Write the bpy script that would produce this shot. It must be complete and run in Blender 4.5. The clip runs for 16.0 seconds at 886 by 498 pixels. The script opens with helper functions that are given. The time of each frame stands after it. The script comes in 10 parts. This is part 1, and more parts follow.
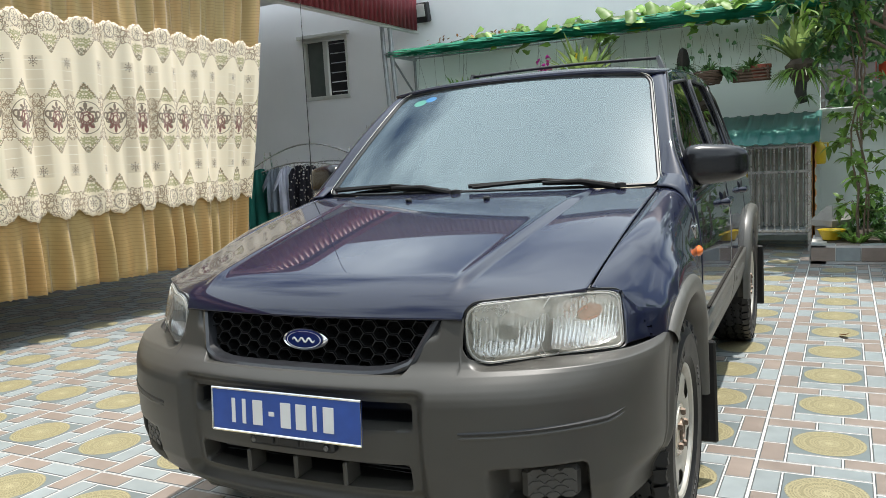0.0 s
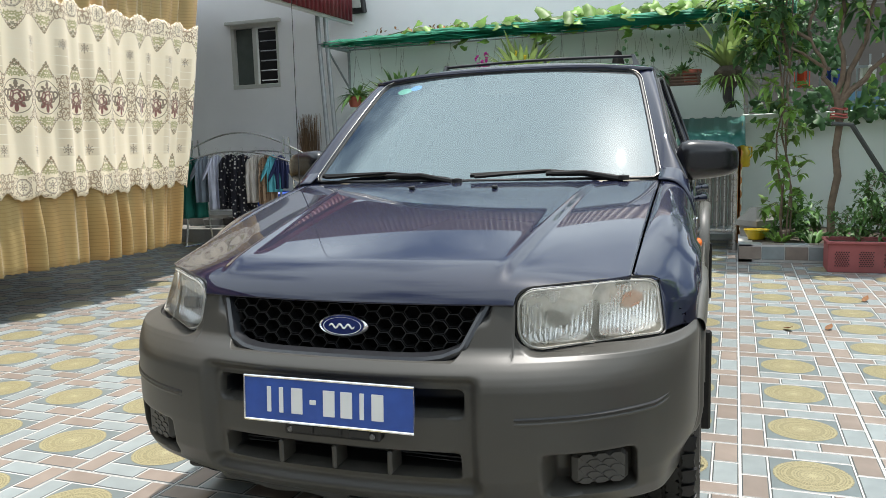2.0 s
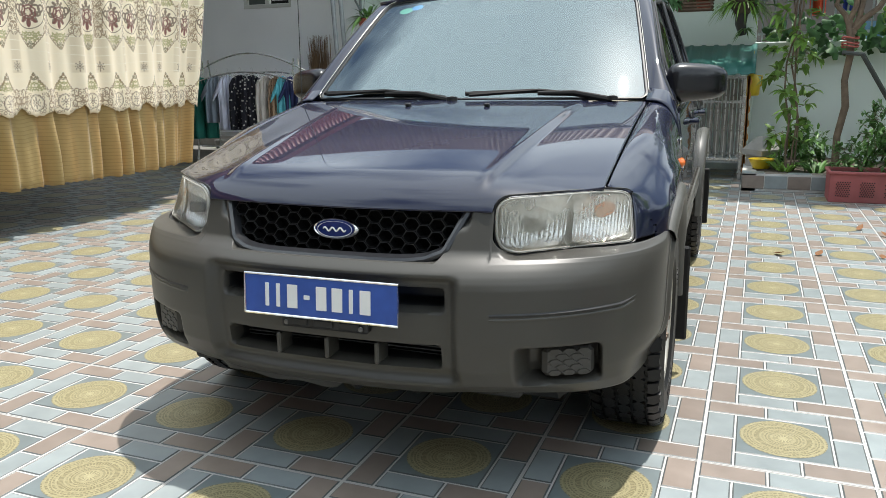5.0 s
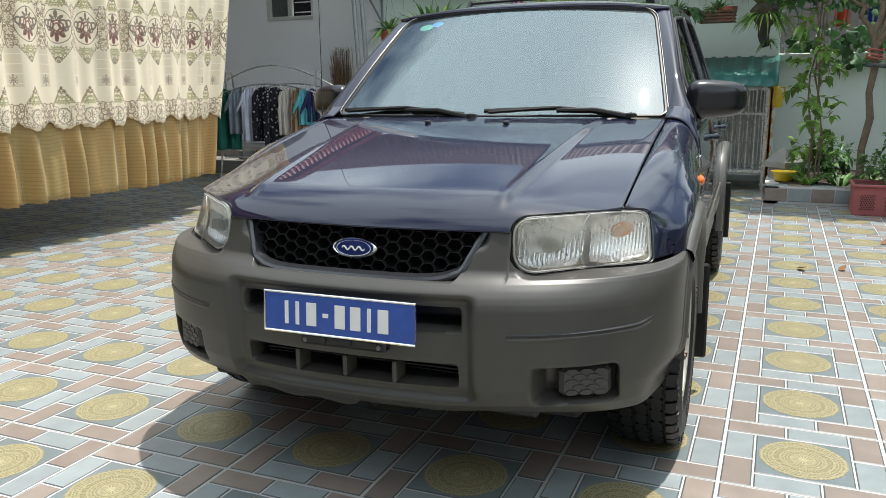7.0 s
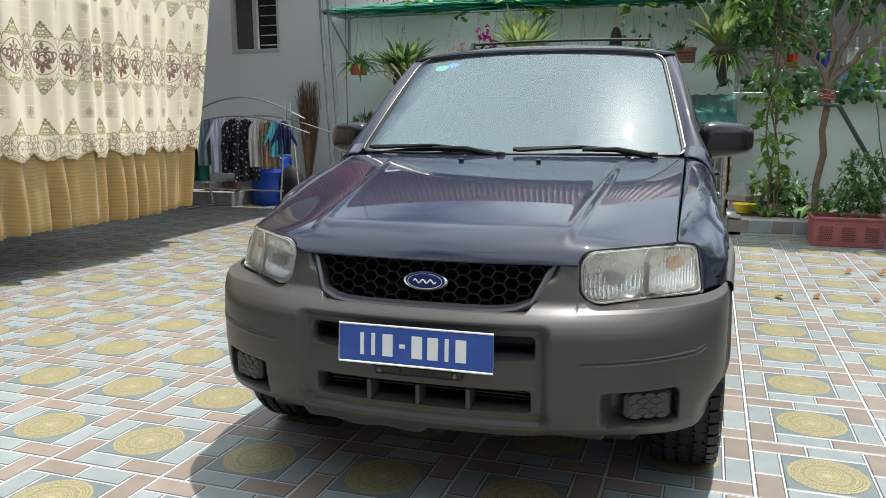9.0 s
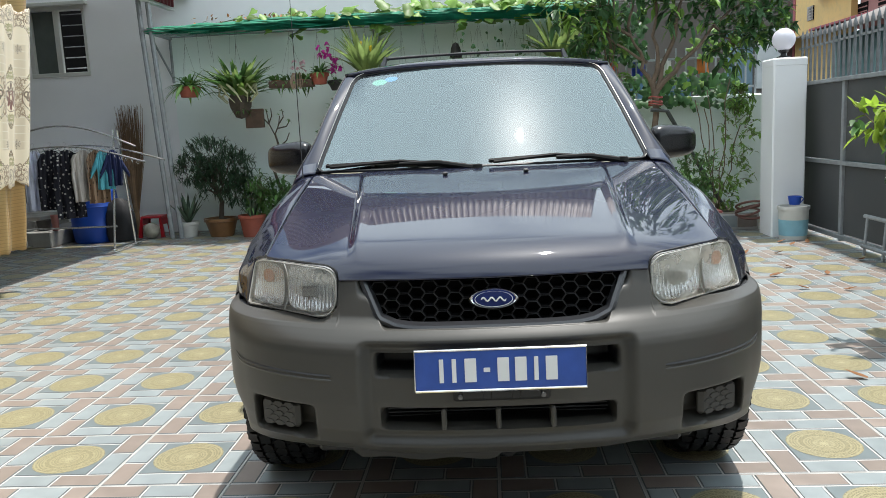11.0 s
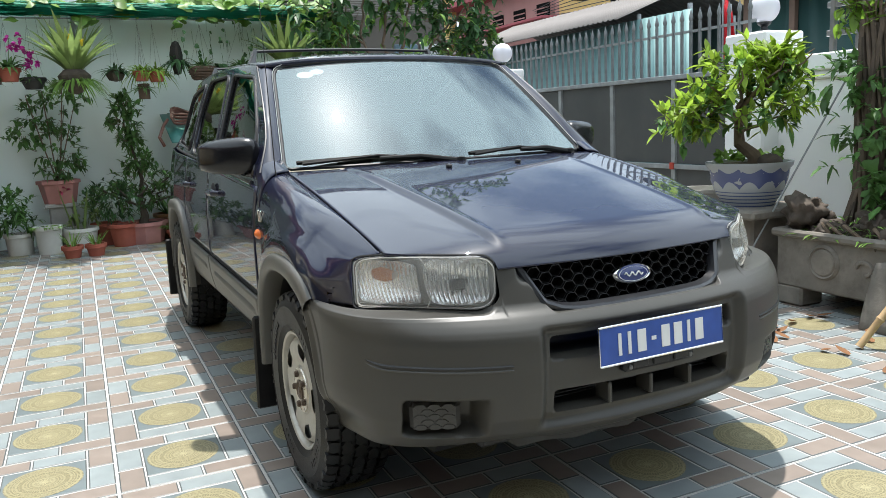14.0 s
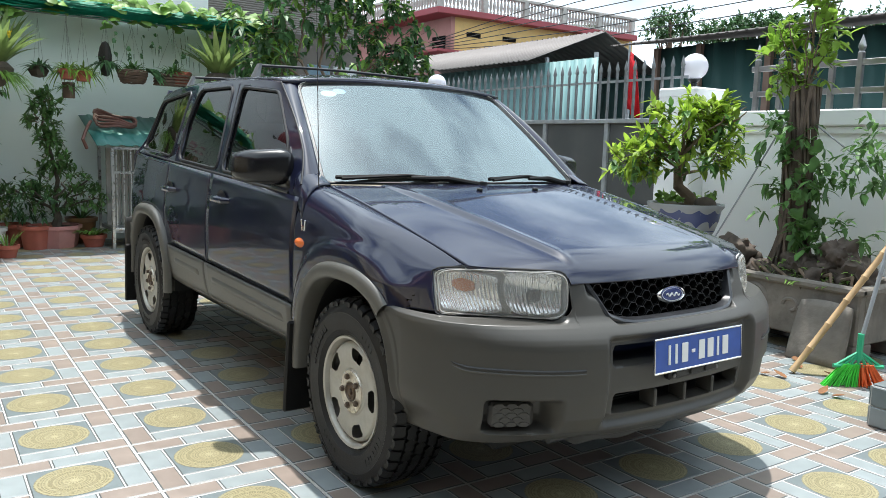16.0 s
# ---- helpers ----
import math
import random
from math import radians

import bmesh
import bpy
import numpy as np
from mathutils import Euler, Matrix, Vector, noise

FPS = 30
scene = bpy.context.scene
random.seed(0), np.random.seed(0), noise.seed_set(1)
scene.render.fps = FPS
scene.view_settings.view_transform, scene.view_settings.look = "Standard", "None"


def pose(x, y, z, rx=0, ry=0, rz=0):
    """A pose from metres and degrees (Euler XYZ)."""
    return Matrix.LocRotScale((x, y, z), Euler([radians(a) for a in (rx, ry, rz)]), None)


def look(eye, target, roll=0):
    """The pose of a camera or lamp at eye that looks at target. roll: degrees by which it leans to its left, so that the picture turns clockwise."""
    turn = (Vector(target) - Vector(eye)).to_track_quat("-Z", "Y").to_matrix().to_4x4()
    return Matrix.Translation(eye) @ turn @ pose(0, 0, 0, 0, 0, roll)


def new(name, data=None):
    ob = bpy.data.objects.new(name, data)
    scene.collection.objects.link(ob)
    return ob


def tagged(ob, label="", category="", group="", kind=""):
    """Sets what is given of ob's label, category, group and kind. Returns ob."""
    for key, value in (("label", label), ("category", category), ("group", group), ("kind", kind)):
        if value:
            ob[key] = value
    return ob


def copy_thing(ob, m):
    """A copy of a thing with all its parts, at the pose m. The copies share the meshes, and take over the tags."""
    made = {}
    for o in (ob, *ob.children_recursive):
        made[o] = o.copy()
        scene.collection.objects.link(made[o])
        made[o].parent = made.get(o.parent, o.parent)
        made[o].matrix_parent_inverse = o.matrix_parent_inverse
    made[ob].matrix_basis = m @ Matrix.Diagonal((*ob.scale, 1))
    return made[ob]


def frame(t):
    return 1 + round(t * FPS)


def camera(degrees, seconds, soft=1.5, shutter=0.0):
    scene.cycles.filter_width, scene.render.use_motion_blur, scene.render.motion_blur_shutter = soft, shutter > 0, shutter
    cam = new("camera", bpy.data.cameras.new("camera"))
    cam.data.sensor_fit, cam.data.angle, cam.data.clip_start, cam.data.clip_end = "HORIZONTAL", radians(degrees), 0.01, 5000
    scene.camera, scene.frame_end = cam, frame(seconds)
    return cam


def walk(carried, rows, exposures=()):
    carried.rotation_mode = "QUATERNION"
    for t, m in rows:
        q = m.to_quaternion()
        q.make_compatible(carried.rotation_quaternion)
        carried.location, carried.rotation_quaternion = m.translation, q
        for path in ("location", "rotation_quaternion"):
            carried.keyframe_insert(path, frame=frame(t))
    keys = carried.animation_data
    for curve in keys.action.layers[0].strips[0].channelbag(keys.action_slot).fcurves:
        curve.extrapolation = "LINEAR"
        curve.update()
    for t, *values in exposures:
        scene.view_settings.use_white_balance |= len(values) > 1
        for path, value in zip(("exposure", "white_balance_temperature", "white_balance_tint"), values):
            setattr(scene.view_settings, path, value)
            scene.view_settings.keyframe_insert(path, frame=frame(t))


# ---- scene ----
cam = camera(59.0, 16.0, soft=0.55)
METRES, EYE, TILT, LEAN, TURN = 4.327, 1.2494, -0.022, -0.21, 27.42
ROWS = [
    (0.0, 0.0, 0.0, 0.0, -0.42, -6.83, 3.49),
    (0.5, -0.0049, 0.0015, -0.0008, -0.83, -6.98, 3.25),
    (1.0, -0.0246, 0.0239, -0.0015, -2.91, -6.86, 4.24),
    (1.5, -0.0525, 0.0324, 0.0006, -4.89, -7.1, 3.9),
    (2.0, -0.0836, 0.0105, -0.0037, -7.09, -7.38, 1.82),
    (2.5, -0.0778, -0.0122, -0.0114, -6.25, -6.54, 0.24),
    (3.0, -0.0629, -0.0283, -0.0146, -4.99, -6.97, -0.29),
    (3.5, -0.0594, -0.0347, -0.0156, -5.85, -7.79, 0.37),
    (4.0, -0.0653, -0.0367, -0.0154, -7.08, -9.51, 0.97),
    (4.5, -0.0675, -0.0296, -0.0135, -7.62, -12.02, 1.09),
    (5.0, -0.0707, -0.0283, -0.0111, -5.99, -12.58, 0.91),
    (7.5, -0.069, -0.0316, 0.0001, -4.42, -11.43, 0.87),
    (8.0, -0.0984, -0.0399, 0.0043, -5.12, -10.71, 0.21),
    (8.5, -0.1306, -0.0528, 0.0052, -6.48, -10.18, 0.1),
    (11.0, -0.3235, 0.0287, 0.0049, -24.2, -8.84, 2.84),
    (11.5, -0.3722, 0.0671, 0.0048, -28.17, -8.75, 2.82),
    (12.0, -0.4225, 0.0877, 0.0021, -30.47, -8.44, 1.18),
    (12.5, -0.4735, 0.1153, 0.0074, -36.36, -9.0, 1.51),
    (13.0, -0.5076, 0.1738, 0.0012, -42.16, -9.58, 1.63),
    (13.5, -0.5491, 0.2154, 0.003, -46.97, -9.46, 1.76),
    (14.0, -0.6009, 0.249, 0.0059, -52.32, -9.47, 2.75),
    (14.5, -0.6329, 0.2999, 0.0015, -55.86, -8.77, 2.49),
    (15.0, -0.679, 0.3285, 0.0055, -59.35, -7.82, 1.7),
    (15.5, -0.7222, 0.3412, 0.0089, -61.04, -7.54, -0.21),
    (16.0, -0.7299, 0.3451, 0.0073, -61.25, -7.69, -1.63),
]
walk(cam, [(t, pose(0, 0, EYE, TILT, LEAN, TURN) @ pose(METRES * x, METRES * y, METRES * z, 90 + pitch, roll, yaw)) for t, x, y, z, yaw, pitch, roll in ROWS],
     exposures=[(0.0, 0.16, 6600, 10.5), (11.0, 0.12, 6560, 10.5), (14.0, 0.26, 6460, 10), (16.0, 0.32, 6400, 10)])

# ---- world and sun ----
SUN_DIR = Vector((0.14, 0.205, 1.0)).normalized()
world = bpy.data.worlds.new("sky_world")
scene.world = world
world.use_nodes = True
wn, wl = world.node_tree.nodes, world.node_tree.links
wn.clear()
w_out = wn.new("ShaderNodeOutputWorld")
w_bg = wn.new("ShaderNodeBackground")
w_sky = wn.new("ShaderNodeTexSky")
w_sky.sky_type = "NISHITA"
w_sky.sun_disc = False
w_sky.sun_elevation = math.asin(SUN_DIR.z)
w_sky.sun_rotation = math.atan2(SUN_DIR.x, SUN_DIR.y)
w_sky.air_density, w_sky.dust_density = 1.2, 0.8
w_tc = wn.new("ShaderNodeTexCoord")
w_map = wn.new("ShaderNodeMapping")
w_map.inputs["Scale"].default_value = (1.0, 1.0, 1.6)
w_noise = wn.new("ShaderNodeTexNoise")
w_noise.inputs["Scale"].default_value, w_noise.inputs["Detail"].default_value, w_noise.inputs["Roughness"].default_value = 2.3, 5.0, 0.5
w_ramp = wn.new("ShaderNodeMapRange")
w_ramp.inputs["From Min"].default_value, w_ramp.inputs["From Max"].default_value = 0.33, 0.53
w_mix = wn.new("ShaderNodeMixRGB")
w_mix.inputs["Color2"].default_value = (14.3, 16.5, 18.0, 1)
wl.new(w_tc.outputs["Generated"], w_map.inputs["Vector"])
wl.new(w_map.outputs["Vector"], w_noise.inputs["Vector"])
wl.new(w_noise.outputs["Fac"], w_ramp.inputs["Value"])
wl.new(w_ramp.outputs["Result"], w_mix.inputs["Fac"])
wl.new(w_sky.outputs["Color"], w_mix.inputs["Color1"])
wl.new(w_mix.outputs["Color"], w_bg.inputs["Color"])
wl.new(w_bg.outputs["Background"], w_out.inputs["Surface"])
w_bg.inputs["Strength"].default_value = 0.102
sun_data = bpy.data.lights.new("sun", "SUN")
sun_data.energy, sun_data.angle, sun_data.color = 5.0, radians(1.0), (1.0, 0.97, 0.92)
sun = new("sun", sun_data)
sun.matrix_world = look(SUN_DIR * 30, (0, 0, 0))


# ---- materials ----
def mat(name, color, rough=0.6, metal=0.0, vary=0.15, scale=6.0, bump=0.0, bump_scale=60.0, coat=0.0, spec=0.5, dirt=0.0, dirt_color=(0.12, 0.1, 0.08), island=0.0, rand=0.0, trans=0.0, dirt_scale=2.5):
    m = bpy.data.materials.new(name)
    m.use_nodes = True
    n, l = m.node_tree.nodes, m.node_tree.links
    b = n["Principled BSDF"]
    b.inputs["Metallic"].default_value, b.inputs["Roughness"].default_value = metal, rough
    b.inputs["Specular IOR Level"].default_value = spec
    b.inputs["Coat Weight"].default_value = coat
    b.inputs["Coat Roughness"].default_value = 0.02
    b.inputs["Coat IOR"].default_value = 1.6
    tc = n.new("ShaderNodeTexCoord")
    noise1 = n.new("ShaderNodeTexNoise")
    noise1.inputs["Scale"].default_value, noise1.inputs["Detail"].default_value = scale, 5
    l.new(tc.outputs["Object"], noise1.inputs["Vector"])
    mr = n.new("ShaderNodeMapRange")
    mr.inputs["From Min"].default_value, mr.inputs["From Max"].default_value = 0.3, 0.7
    mr.inputs["To Min"].default_value, mr.inputs["To Max"].default_value = 1 - vary, 1 + vary
    l.new(noise1.outputs["Fac"], mr.inputs["Value"])
    value = mr.outputs["Result"]
    for amount, node, socket in ((island, "ShaderNodeNewGeometry", "Random Per Island"), (rand, "ShaderNodeObjectInfo", "Random")):
        if amount:
            src = n.new(node)
            r = n.new("ShaderNodeMapRange")
            r.inputs["To Min"].default_value, r.inputs["To Max"].default_value = 1 - amount, 1 + amount
            l.new(src.outputs[socket], r.inputs["Value"])
            mul = n.new("ShaderNodeMath")
            mul.operation = "MULTIPLY"
            l.new(value, mul.inputs[0])
            l.new(r.outputs["Result"], mul.inputs[1])
            value = mul.outputs["Value"]
    col = n.new("ShaderNodeVectorMath")
    col.operation = "SCALE"
    col.inputs[0].default_value = color[:3]
    l.new(value, col.inputs["Scale"])
    out = col.outputs["Vector"]
    if dirt:
        nz = n.new("ShaderNodeTexNoise")
        nz.inputs["Scale"].default_value, nz.inputs["Detail"].default_value, nz.inputs["Roughness"].default_value = dirt_scale, 8, 0.65
        l.new(tc.outputs["Object"], nz.inputs["Vector"])
        r2 = n.new("ShaderNodeMapRange")
        r2.inputs["From Min"].default_value, r2.inputs["From Max"].default_value, r2.inputs["To Max"].default_value = 0.48, 0.75, dirt
        l.new(nz.outputs["Fac"], r2.inputs["Value"])
        mx = n.new("ShaderNodeMixRGB")
        mx.inputs["Color2"].default_value = (*dirt_color, 1)
        l.new(r2.outputs["Result"], mx.inputs["Fac"])
        l.new(out, mx.inputs["Color1"])
        out = mx.outputs["Color"]
    l.new(out, b.inputs["Base Color"])
    rr = n.new("ShaderNodeMapRange")
    rr.inputs["To Min"].default_value, rr.inputs["To Max"].default_value = max(0.0, rough * 0.8), min(1.0, rough * 1.2)
    l.new(noise1.outputs["Fac"], rr.inputs["Value"])
    l.new(rr.outputs["Result"], b.inputs["Roughness"])
    if bump:
        n2 = n.new("ShaderNodeTexNoise")
        n2.inputs["Scale"].default_value, n2.inputs["Detail"].default_value = bump_scale, 4
        l.new(tc.outputs["Object"], n2.inputs["Vector"])
        bp = n.new("ShaderNodeBump")
        bp.inputs["Strength"].default_value, bp.inputs["Distance"].default_value = bump, 0.01
        l.new(n2.outputs["Fac"], bp.inputs["Height"])
        l.new(bp.outputs["Normal"], b.inputs["Normal"])
    if trans:
        tr = n.new("ShaderNodeBsdfTranslucent")
        mixs = n.new("ShaderNodeMixShader")
        mixs.inputs["Fac"].default_value = trans
        l.new(out, tr.inputs["Color"])
        l.new(b.outputs["BSDF"], mixs.inputs[1])
        l.new(tr.outputs["BSDF"], mixs.inputs[2])
        l.new(mixs.outputs["Shader"], n["Material Output"].inputs["Surface"])
    return m


def glass(name, tint, ior=1.5, rough=0.02, dust=0.0, sheen=(1.0, 1.0, 1.0)):
    """A thin pane: tinted see-through, mirror-like by Fresnel; dust spreads some of the gloss."""
    m = bpy.data.materials.new(name)
    m.use_nodes = True
    n, l = m.node_tree.nodes, m.node_tree.links
    n.remove(n["Principled BSDF"])
    t, g, f, mx = n.new("ShaderNodeBsdfTransparent"), n.new("ShaderNodeBsdfGlossy"), n.new("ShaderNodeFresnel"), n.new("ShaderNodeMixShader")
    t.inputs["Color"].default_value = (*tint, 1)
    g.inputs["Roughness"].default_value = rough
    g.inputs["Color"].default_value = (*sheen, 1)
    f.inputs["IOR"].default_value = ior
    l.new(f.outputs["Fac"], mx.inputs["Fac"])
    l.new(t.outputs["BSDF"], mx.inputs[1])
    gloss = g.outputs["BSDF"]
    if dust:
        g2, m2 = n.new("ShaderNodeBsdfGlossy"), n.new("ShaderNodeMixShader")
        g2.inputs["Roughness"].default_value, m2.inputs["Fac"].default_value = 0.3, dust
        l.new(gloss, m2.inputs[1])
        l.new(g2.outputs["BSDF"], m2.inputs[2])
        gloss = m2.outputs["Shader"]
    l.new(gloss, mx.inputs[2])
    l.new(mx.outputs["Shader"], n["Material Output"].inputs["Surface"])
    return m


PAINT = mat("navy_metallic_paint", (0.0068, 0.0088, 0.026), 0.4, 0.0, 0.06, 3.0, coat=0.92, spec=0.1)
CLAD = mat("grey_textured_plastic", (0.057, 0.054, 0.0475), 0.38, 0.0, 0.08, 4.0, spec=0.42, bump=0.03, bump_scale=420, dirt=0.2, dirt_color=(0.07, 0.068, 0.062))
BLACK = mat("black_plastic", (0.012, 0.012, 0.013), 0.45, 0.0, 0.1, 8.0)
RUBBER = mat("black_rubber", (0.009, 0.009, 0.0095), 0.46, 0.0, 0.25, 12.0, spec=0.35, bump=0.1, bump_scale=200, dirt=0.2, dirt_color=(0.035, 0.032, 0.028))
STEEL = mat("silver_painted_steel", (0.44, 0.425, 0.38), 0.4, 0.35, 0.12, 9.0, dirt=0.45, dirt_color=(0.22, 0.19, 0.15), dirt_scale=11)
# Paler version of the grey plastic, for the side cladding and flares.
SIDECLAD = mat("paler_grey_plastic", (0.088, 0.085, 0.075), 0.4, 0.0, 0.1, 4.0, spec=0.6, bump=0.06, bump_scale=420, dirt=0.3, dirt_color=(0.12, 0.115, 0.10))
HUBMETAL = mat("stained_hub_metal", (0.13, 0.095, 0.07), 0.45, 0.5, 0.4, 40.0, dirt=0.5, dirt_color=(0.12, 0.08, 0.05), dirt_scale=30)
STEELDARK = mat("dull_rack_metal", (0.16, 0.16, 0.16), 0.4, 0.6, 0.15, 20)
CHROME = mat("chrome", (0.75, 0.75, 0.75), 0.12, 1.0, 0.05)
STAINLESS = mat("stainless_tube", (0.62, 0.62, 0.62), 0.28, 1.0, 0.1, 20)
GALV = mat("galvanised_grey_paint", (0.33, 0.35, 0.36), 0.5, 0.3, 0.15, 15, dirt=0.3)
AMBER = mat("amber_plastic", (0.7, 0.16, 0.03), 0.25, 0, 0.05)
PLATE_BLUE = mat("blue_plate_paint", (0.03, 0.085, 0.36), 0.35, 0, 0.12, 18, dirt=0.2, dirt_color=(0.1, 0.14, 0.4))
WHITE = mat("white_paint", (0.8, 0.8, 0.79), 0.5, 0, 0.04)
BADGE_BLUE = mat("badge_blue", (0.012, 0.025, 0.13), 0.2, 0.2, 0.05, coat=0.6)
WINDSHIELD = glass("windscreen_glass", (0.78, 0.84, 0.84), 2.9, 0.008, 0.03, (0.84, 0.98, 1.0))
SIDEGLASS = glass("tinted_side_glass", (0.10, 0.13, 0.12), 1.7)
BEIGE = mat("beige_trim", (0.42, 0.39, 0.31), 0.7, 0, 0.08, 10)
DARKTRIM = mat("dark_trim", (0.06, 0.062, 0.065), 0.7, 0, 0.1, 10)


# ---- mesh helpers ----
def grid(bm, fn, nu, nv, mi=0, flip=False):
    vs = [[bm.verts.new(fn(i / nu, j / nv)) for j in range(nv + 1)] for i in range(nu + 1)]
    for i in range(nu):
        for j in range(nv):
            q = (vs[i][j], vs[i + 1][j], vs[i + 1][j + 1], vs[i][j + 1])
            f = bm.faces.new(q[::-1] if flip else q)
            f.material_index = mi
    return vs


def box(bm, c, s, m=None, bev=0.0, mi=0):
    """A box by its centre and size, with chamfered edges."""
    x, y, z = s[0] / 2, s[1] / 2, s[2] / 2
    b = min(bev, x * 0.9, y * 0.9, z * 0.9)
    m = m or Matrix()
    if b <= 0:
        r = bmesh.ops.create_cube(bm, size=1, matrix=m @ Matrix.Translation(c) @ Matrix.Diagonal((*s, 1)))
        for f in {f for v in r["verts"] for f in v.link_faces}:
            f.material_index = mi
        return
    pts = {}
    for sx in (-1, 1):
        for sy in (-1, 1):
            for sz in (-1, 1):
                for k in range(3):
                    d = [x, y, z]
                    for a in range(3):
                        if a != k:
                            d[a] -= b
                    pts[sx, sy, sz, k] = bm.verts.new(m @ Vector((c[0] + sx * d[0], c[1] + sy * d[1], c[2] + sz * d[2])))
    for k in range(3):
        a, e = [q for q in range(3) if q != k]
        for sg in (-1, 1):
            loop = []
            for p, q in ((-1, -1), (1, -1), (1, 1), (-1, 1)):
                s3 = [0, 0, 0]
                s3[k], s3[a], s3[e] = sg, p, q
                loop.append(pts[(*s3, k)])
            bm.faces.new(loop).material_index = mi
    for k in range(3):
        a, e = [q for q in range(3) if q != k]
        for p in (-1, 1):
            for q in (-1, 1):
                s1, s2 = [0, 0, 0], [0, 0, 0]
                s1[k], s1[a], s1[e] = -1, p, q
                s2[k], s2[a], s2[e] = 1, p, q
                bm.faces.new((pts[(*s1, a)], pts[(*s2, a)], pts[(*s2, e)], pts[(*s1, e)])).material_index = mi
    for sx in (-1, 1):
        for sy in (-1, 1):
            for sz in (-1, 1):
                bm.faces.new([pts[sx, sy, sz, k] for k in range(3)]).material_index = mi


def tube(bm, pts, radii, seg=8, cap=True, mi=0):
    pts = [Vector(p) for p in pts]
    if not hasattr(radii, "__len__"):
        radii = [radii] * len(pts)
    rings, side = [], None
    for i, p in enumerate(pts):
        d = (pts[min(i + 1, len(pts) - 1)] - pts[max(i - 1, 0)]).normalized()
        if side is None:
            side = d.orthogonal().normalized()
        side = (side - d * side.dot(d)).normalized()
        up = d.cross(side)
        rings.append([bm.verts.new(p + radii[i] * (side * math.cos(2 * math.pi * k / seg) + up * math.sin(2 * math.pi * k / seg))) for k in range(seg)])
    for a, b in zip(rings, rings[1:]):
        for k in range(seg):
            bm.faces.new((a[k], a[(k + 1) % seg], b[(k + 1) % seg], b[k])).material_index = mi
    if cap:
        bm.faces.new(rings[0][::-1]).material_index = mi
        bm.faces.new(rings[-1]).material_index = mi


def lathe(bm, prof, seg=32, m=None, mi=0, wob=None):
    """Turns a profile of (radius, height) round z."""
    m = m or Matrix()
    rings = []
    for r, z in prof:
        rings.append([bm.verts.new(m @ Vector(((r * (wob(a) if wob else 1)) * math.cos(a), (r * (wob(a) if wob else 1)) * math.sin(a), z))) for a in (2 * math.pi * k / seg for k in range(seg))] if r > 1e-6 else [bm.verts.new(m @ Vector((0, 0, z)))])
    for a, b in zip(rings, rings[1:]):
        for k in range(seg):
            q = [a[k % len(a)], a[(k + 1) % len(a)], b[(k + 1) % len(b)], b[k % len(b)]]
            u = list(dict.fromkeys(q))
            if len(u) > 2:
                bm.faces.new(u).material_index = mi


def finish(ob_name, bm, mats, sharp=35, normals=True):
    if normals:
        bmesh.ops.recalc_face_normals(bm, faces=bm.faces)
    for f in bm.faces:
        f.smooth = True
    lim = radians(sharp)
    for e in bm.edges:
        if len(e.link_faces) == 2 and e.calc_face_angle(0) > lim:
            e.smooth = False
    me = bpy.data.meshes.new(ob_name)
    bm.to_mesh(me)
    bm.free()
    for mm in (mats if isinstance(mats, (list, tuple)) else [mats]):
        me.materials.append(mm)
    return me


def part(name, bm, material, parent=None, label="", thick=0.0, sharp=35, normals=True, m=None, off=-1.0):
    ob = new(name, finish(name, bm, material, sharp, normals))
    if parent is not None:
        ob.parent = parent
    if m is not None:
        ob.matrix_basis = m
    if thick:
        s = ob.modifiers.new("thickness", "SOLIDIFY")
        s.thickness, s.offset = thick, off
    if name.endswith(("leaves", "tangle", "roots", "flowers", "bristles", "fronds", "cover")):
        tagged(ob, label, kind="stuff")
    elif label:
        tagged(ob, label)
    return ob


def thing(name, m, label, category, group="", kind=""):
    ob = new(name)
    ob.empty_display_size = 0.1
    ob.matrix_basis = m
    return tagged(ob, label, category, group, kind)


def lerp(a, b, t):
    return a + (b - a) * t


def smooth(a, b, x):
    t = min(1, max(0, (x - a) / (b - a)))
    return t * t * (3 - 2 * t)


def table(pts, x):
    """Piecewise-linear lookup."""
    for (x0, y0), (x1, y1) in zip(pts, pts[1:]):
        if x <= x1:
            return lerp(y0, y1, min(1, max(0, (x - x0) / (x1 - x0))))
    return pts[-1][1]

# ---- setting ----
WALLPAINT = mat("white_wall_paint", (0.87, 0.88, 0.88), 0.7, 0, 0.03, 1.2, bump=0.05, bump_scale=90, dirt=0.08, dirt_color=(0.5, 0.52, 0.53), dirt_scale=0.9)
# Pale wall paint with the shade net's green cast put into the colour.
GREENCAST = mat("green_cast_wall_paint", (0.83, 0.905, 0.87), 0.7, 0, 0.04, 1.1, bump=0.05, bump_scale=90, dirt=0.12, dirt_color=(0.48, 0.54, 0.5), dirt_scale=1.1)
CONCRETE = mat("weathered_concrete", (0.3, 0.29, 0.27), 0.85, 0, 0.2, 4, bump=0.25, bump_scale=40, dirt=0.5, dirt_color=(0.14, 0.135, 0.12))
GROUT = mat("white_grout", (0.50, 0.49, 0.47), 0.7, 0, 0.1, 14, dirt=0.3, dirt_color=(0.45, 0.43, 0.39))
TILE_GREY = mat("blue_grey_tile", (0.255, 0.288, 0.293), 0.36, 0, 0.1, 10, rand=0.10, dirt=0.14, dirt_color=(0.3, 0.3, 0.29))
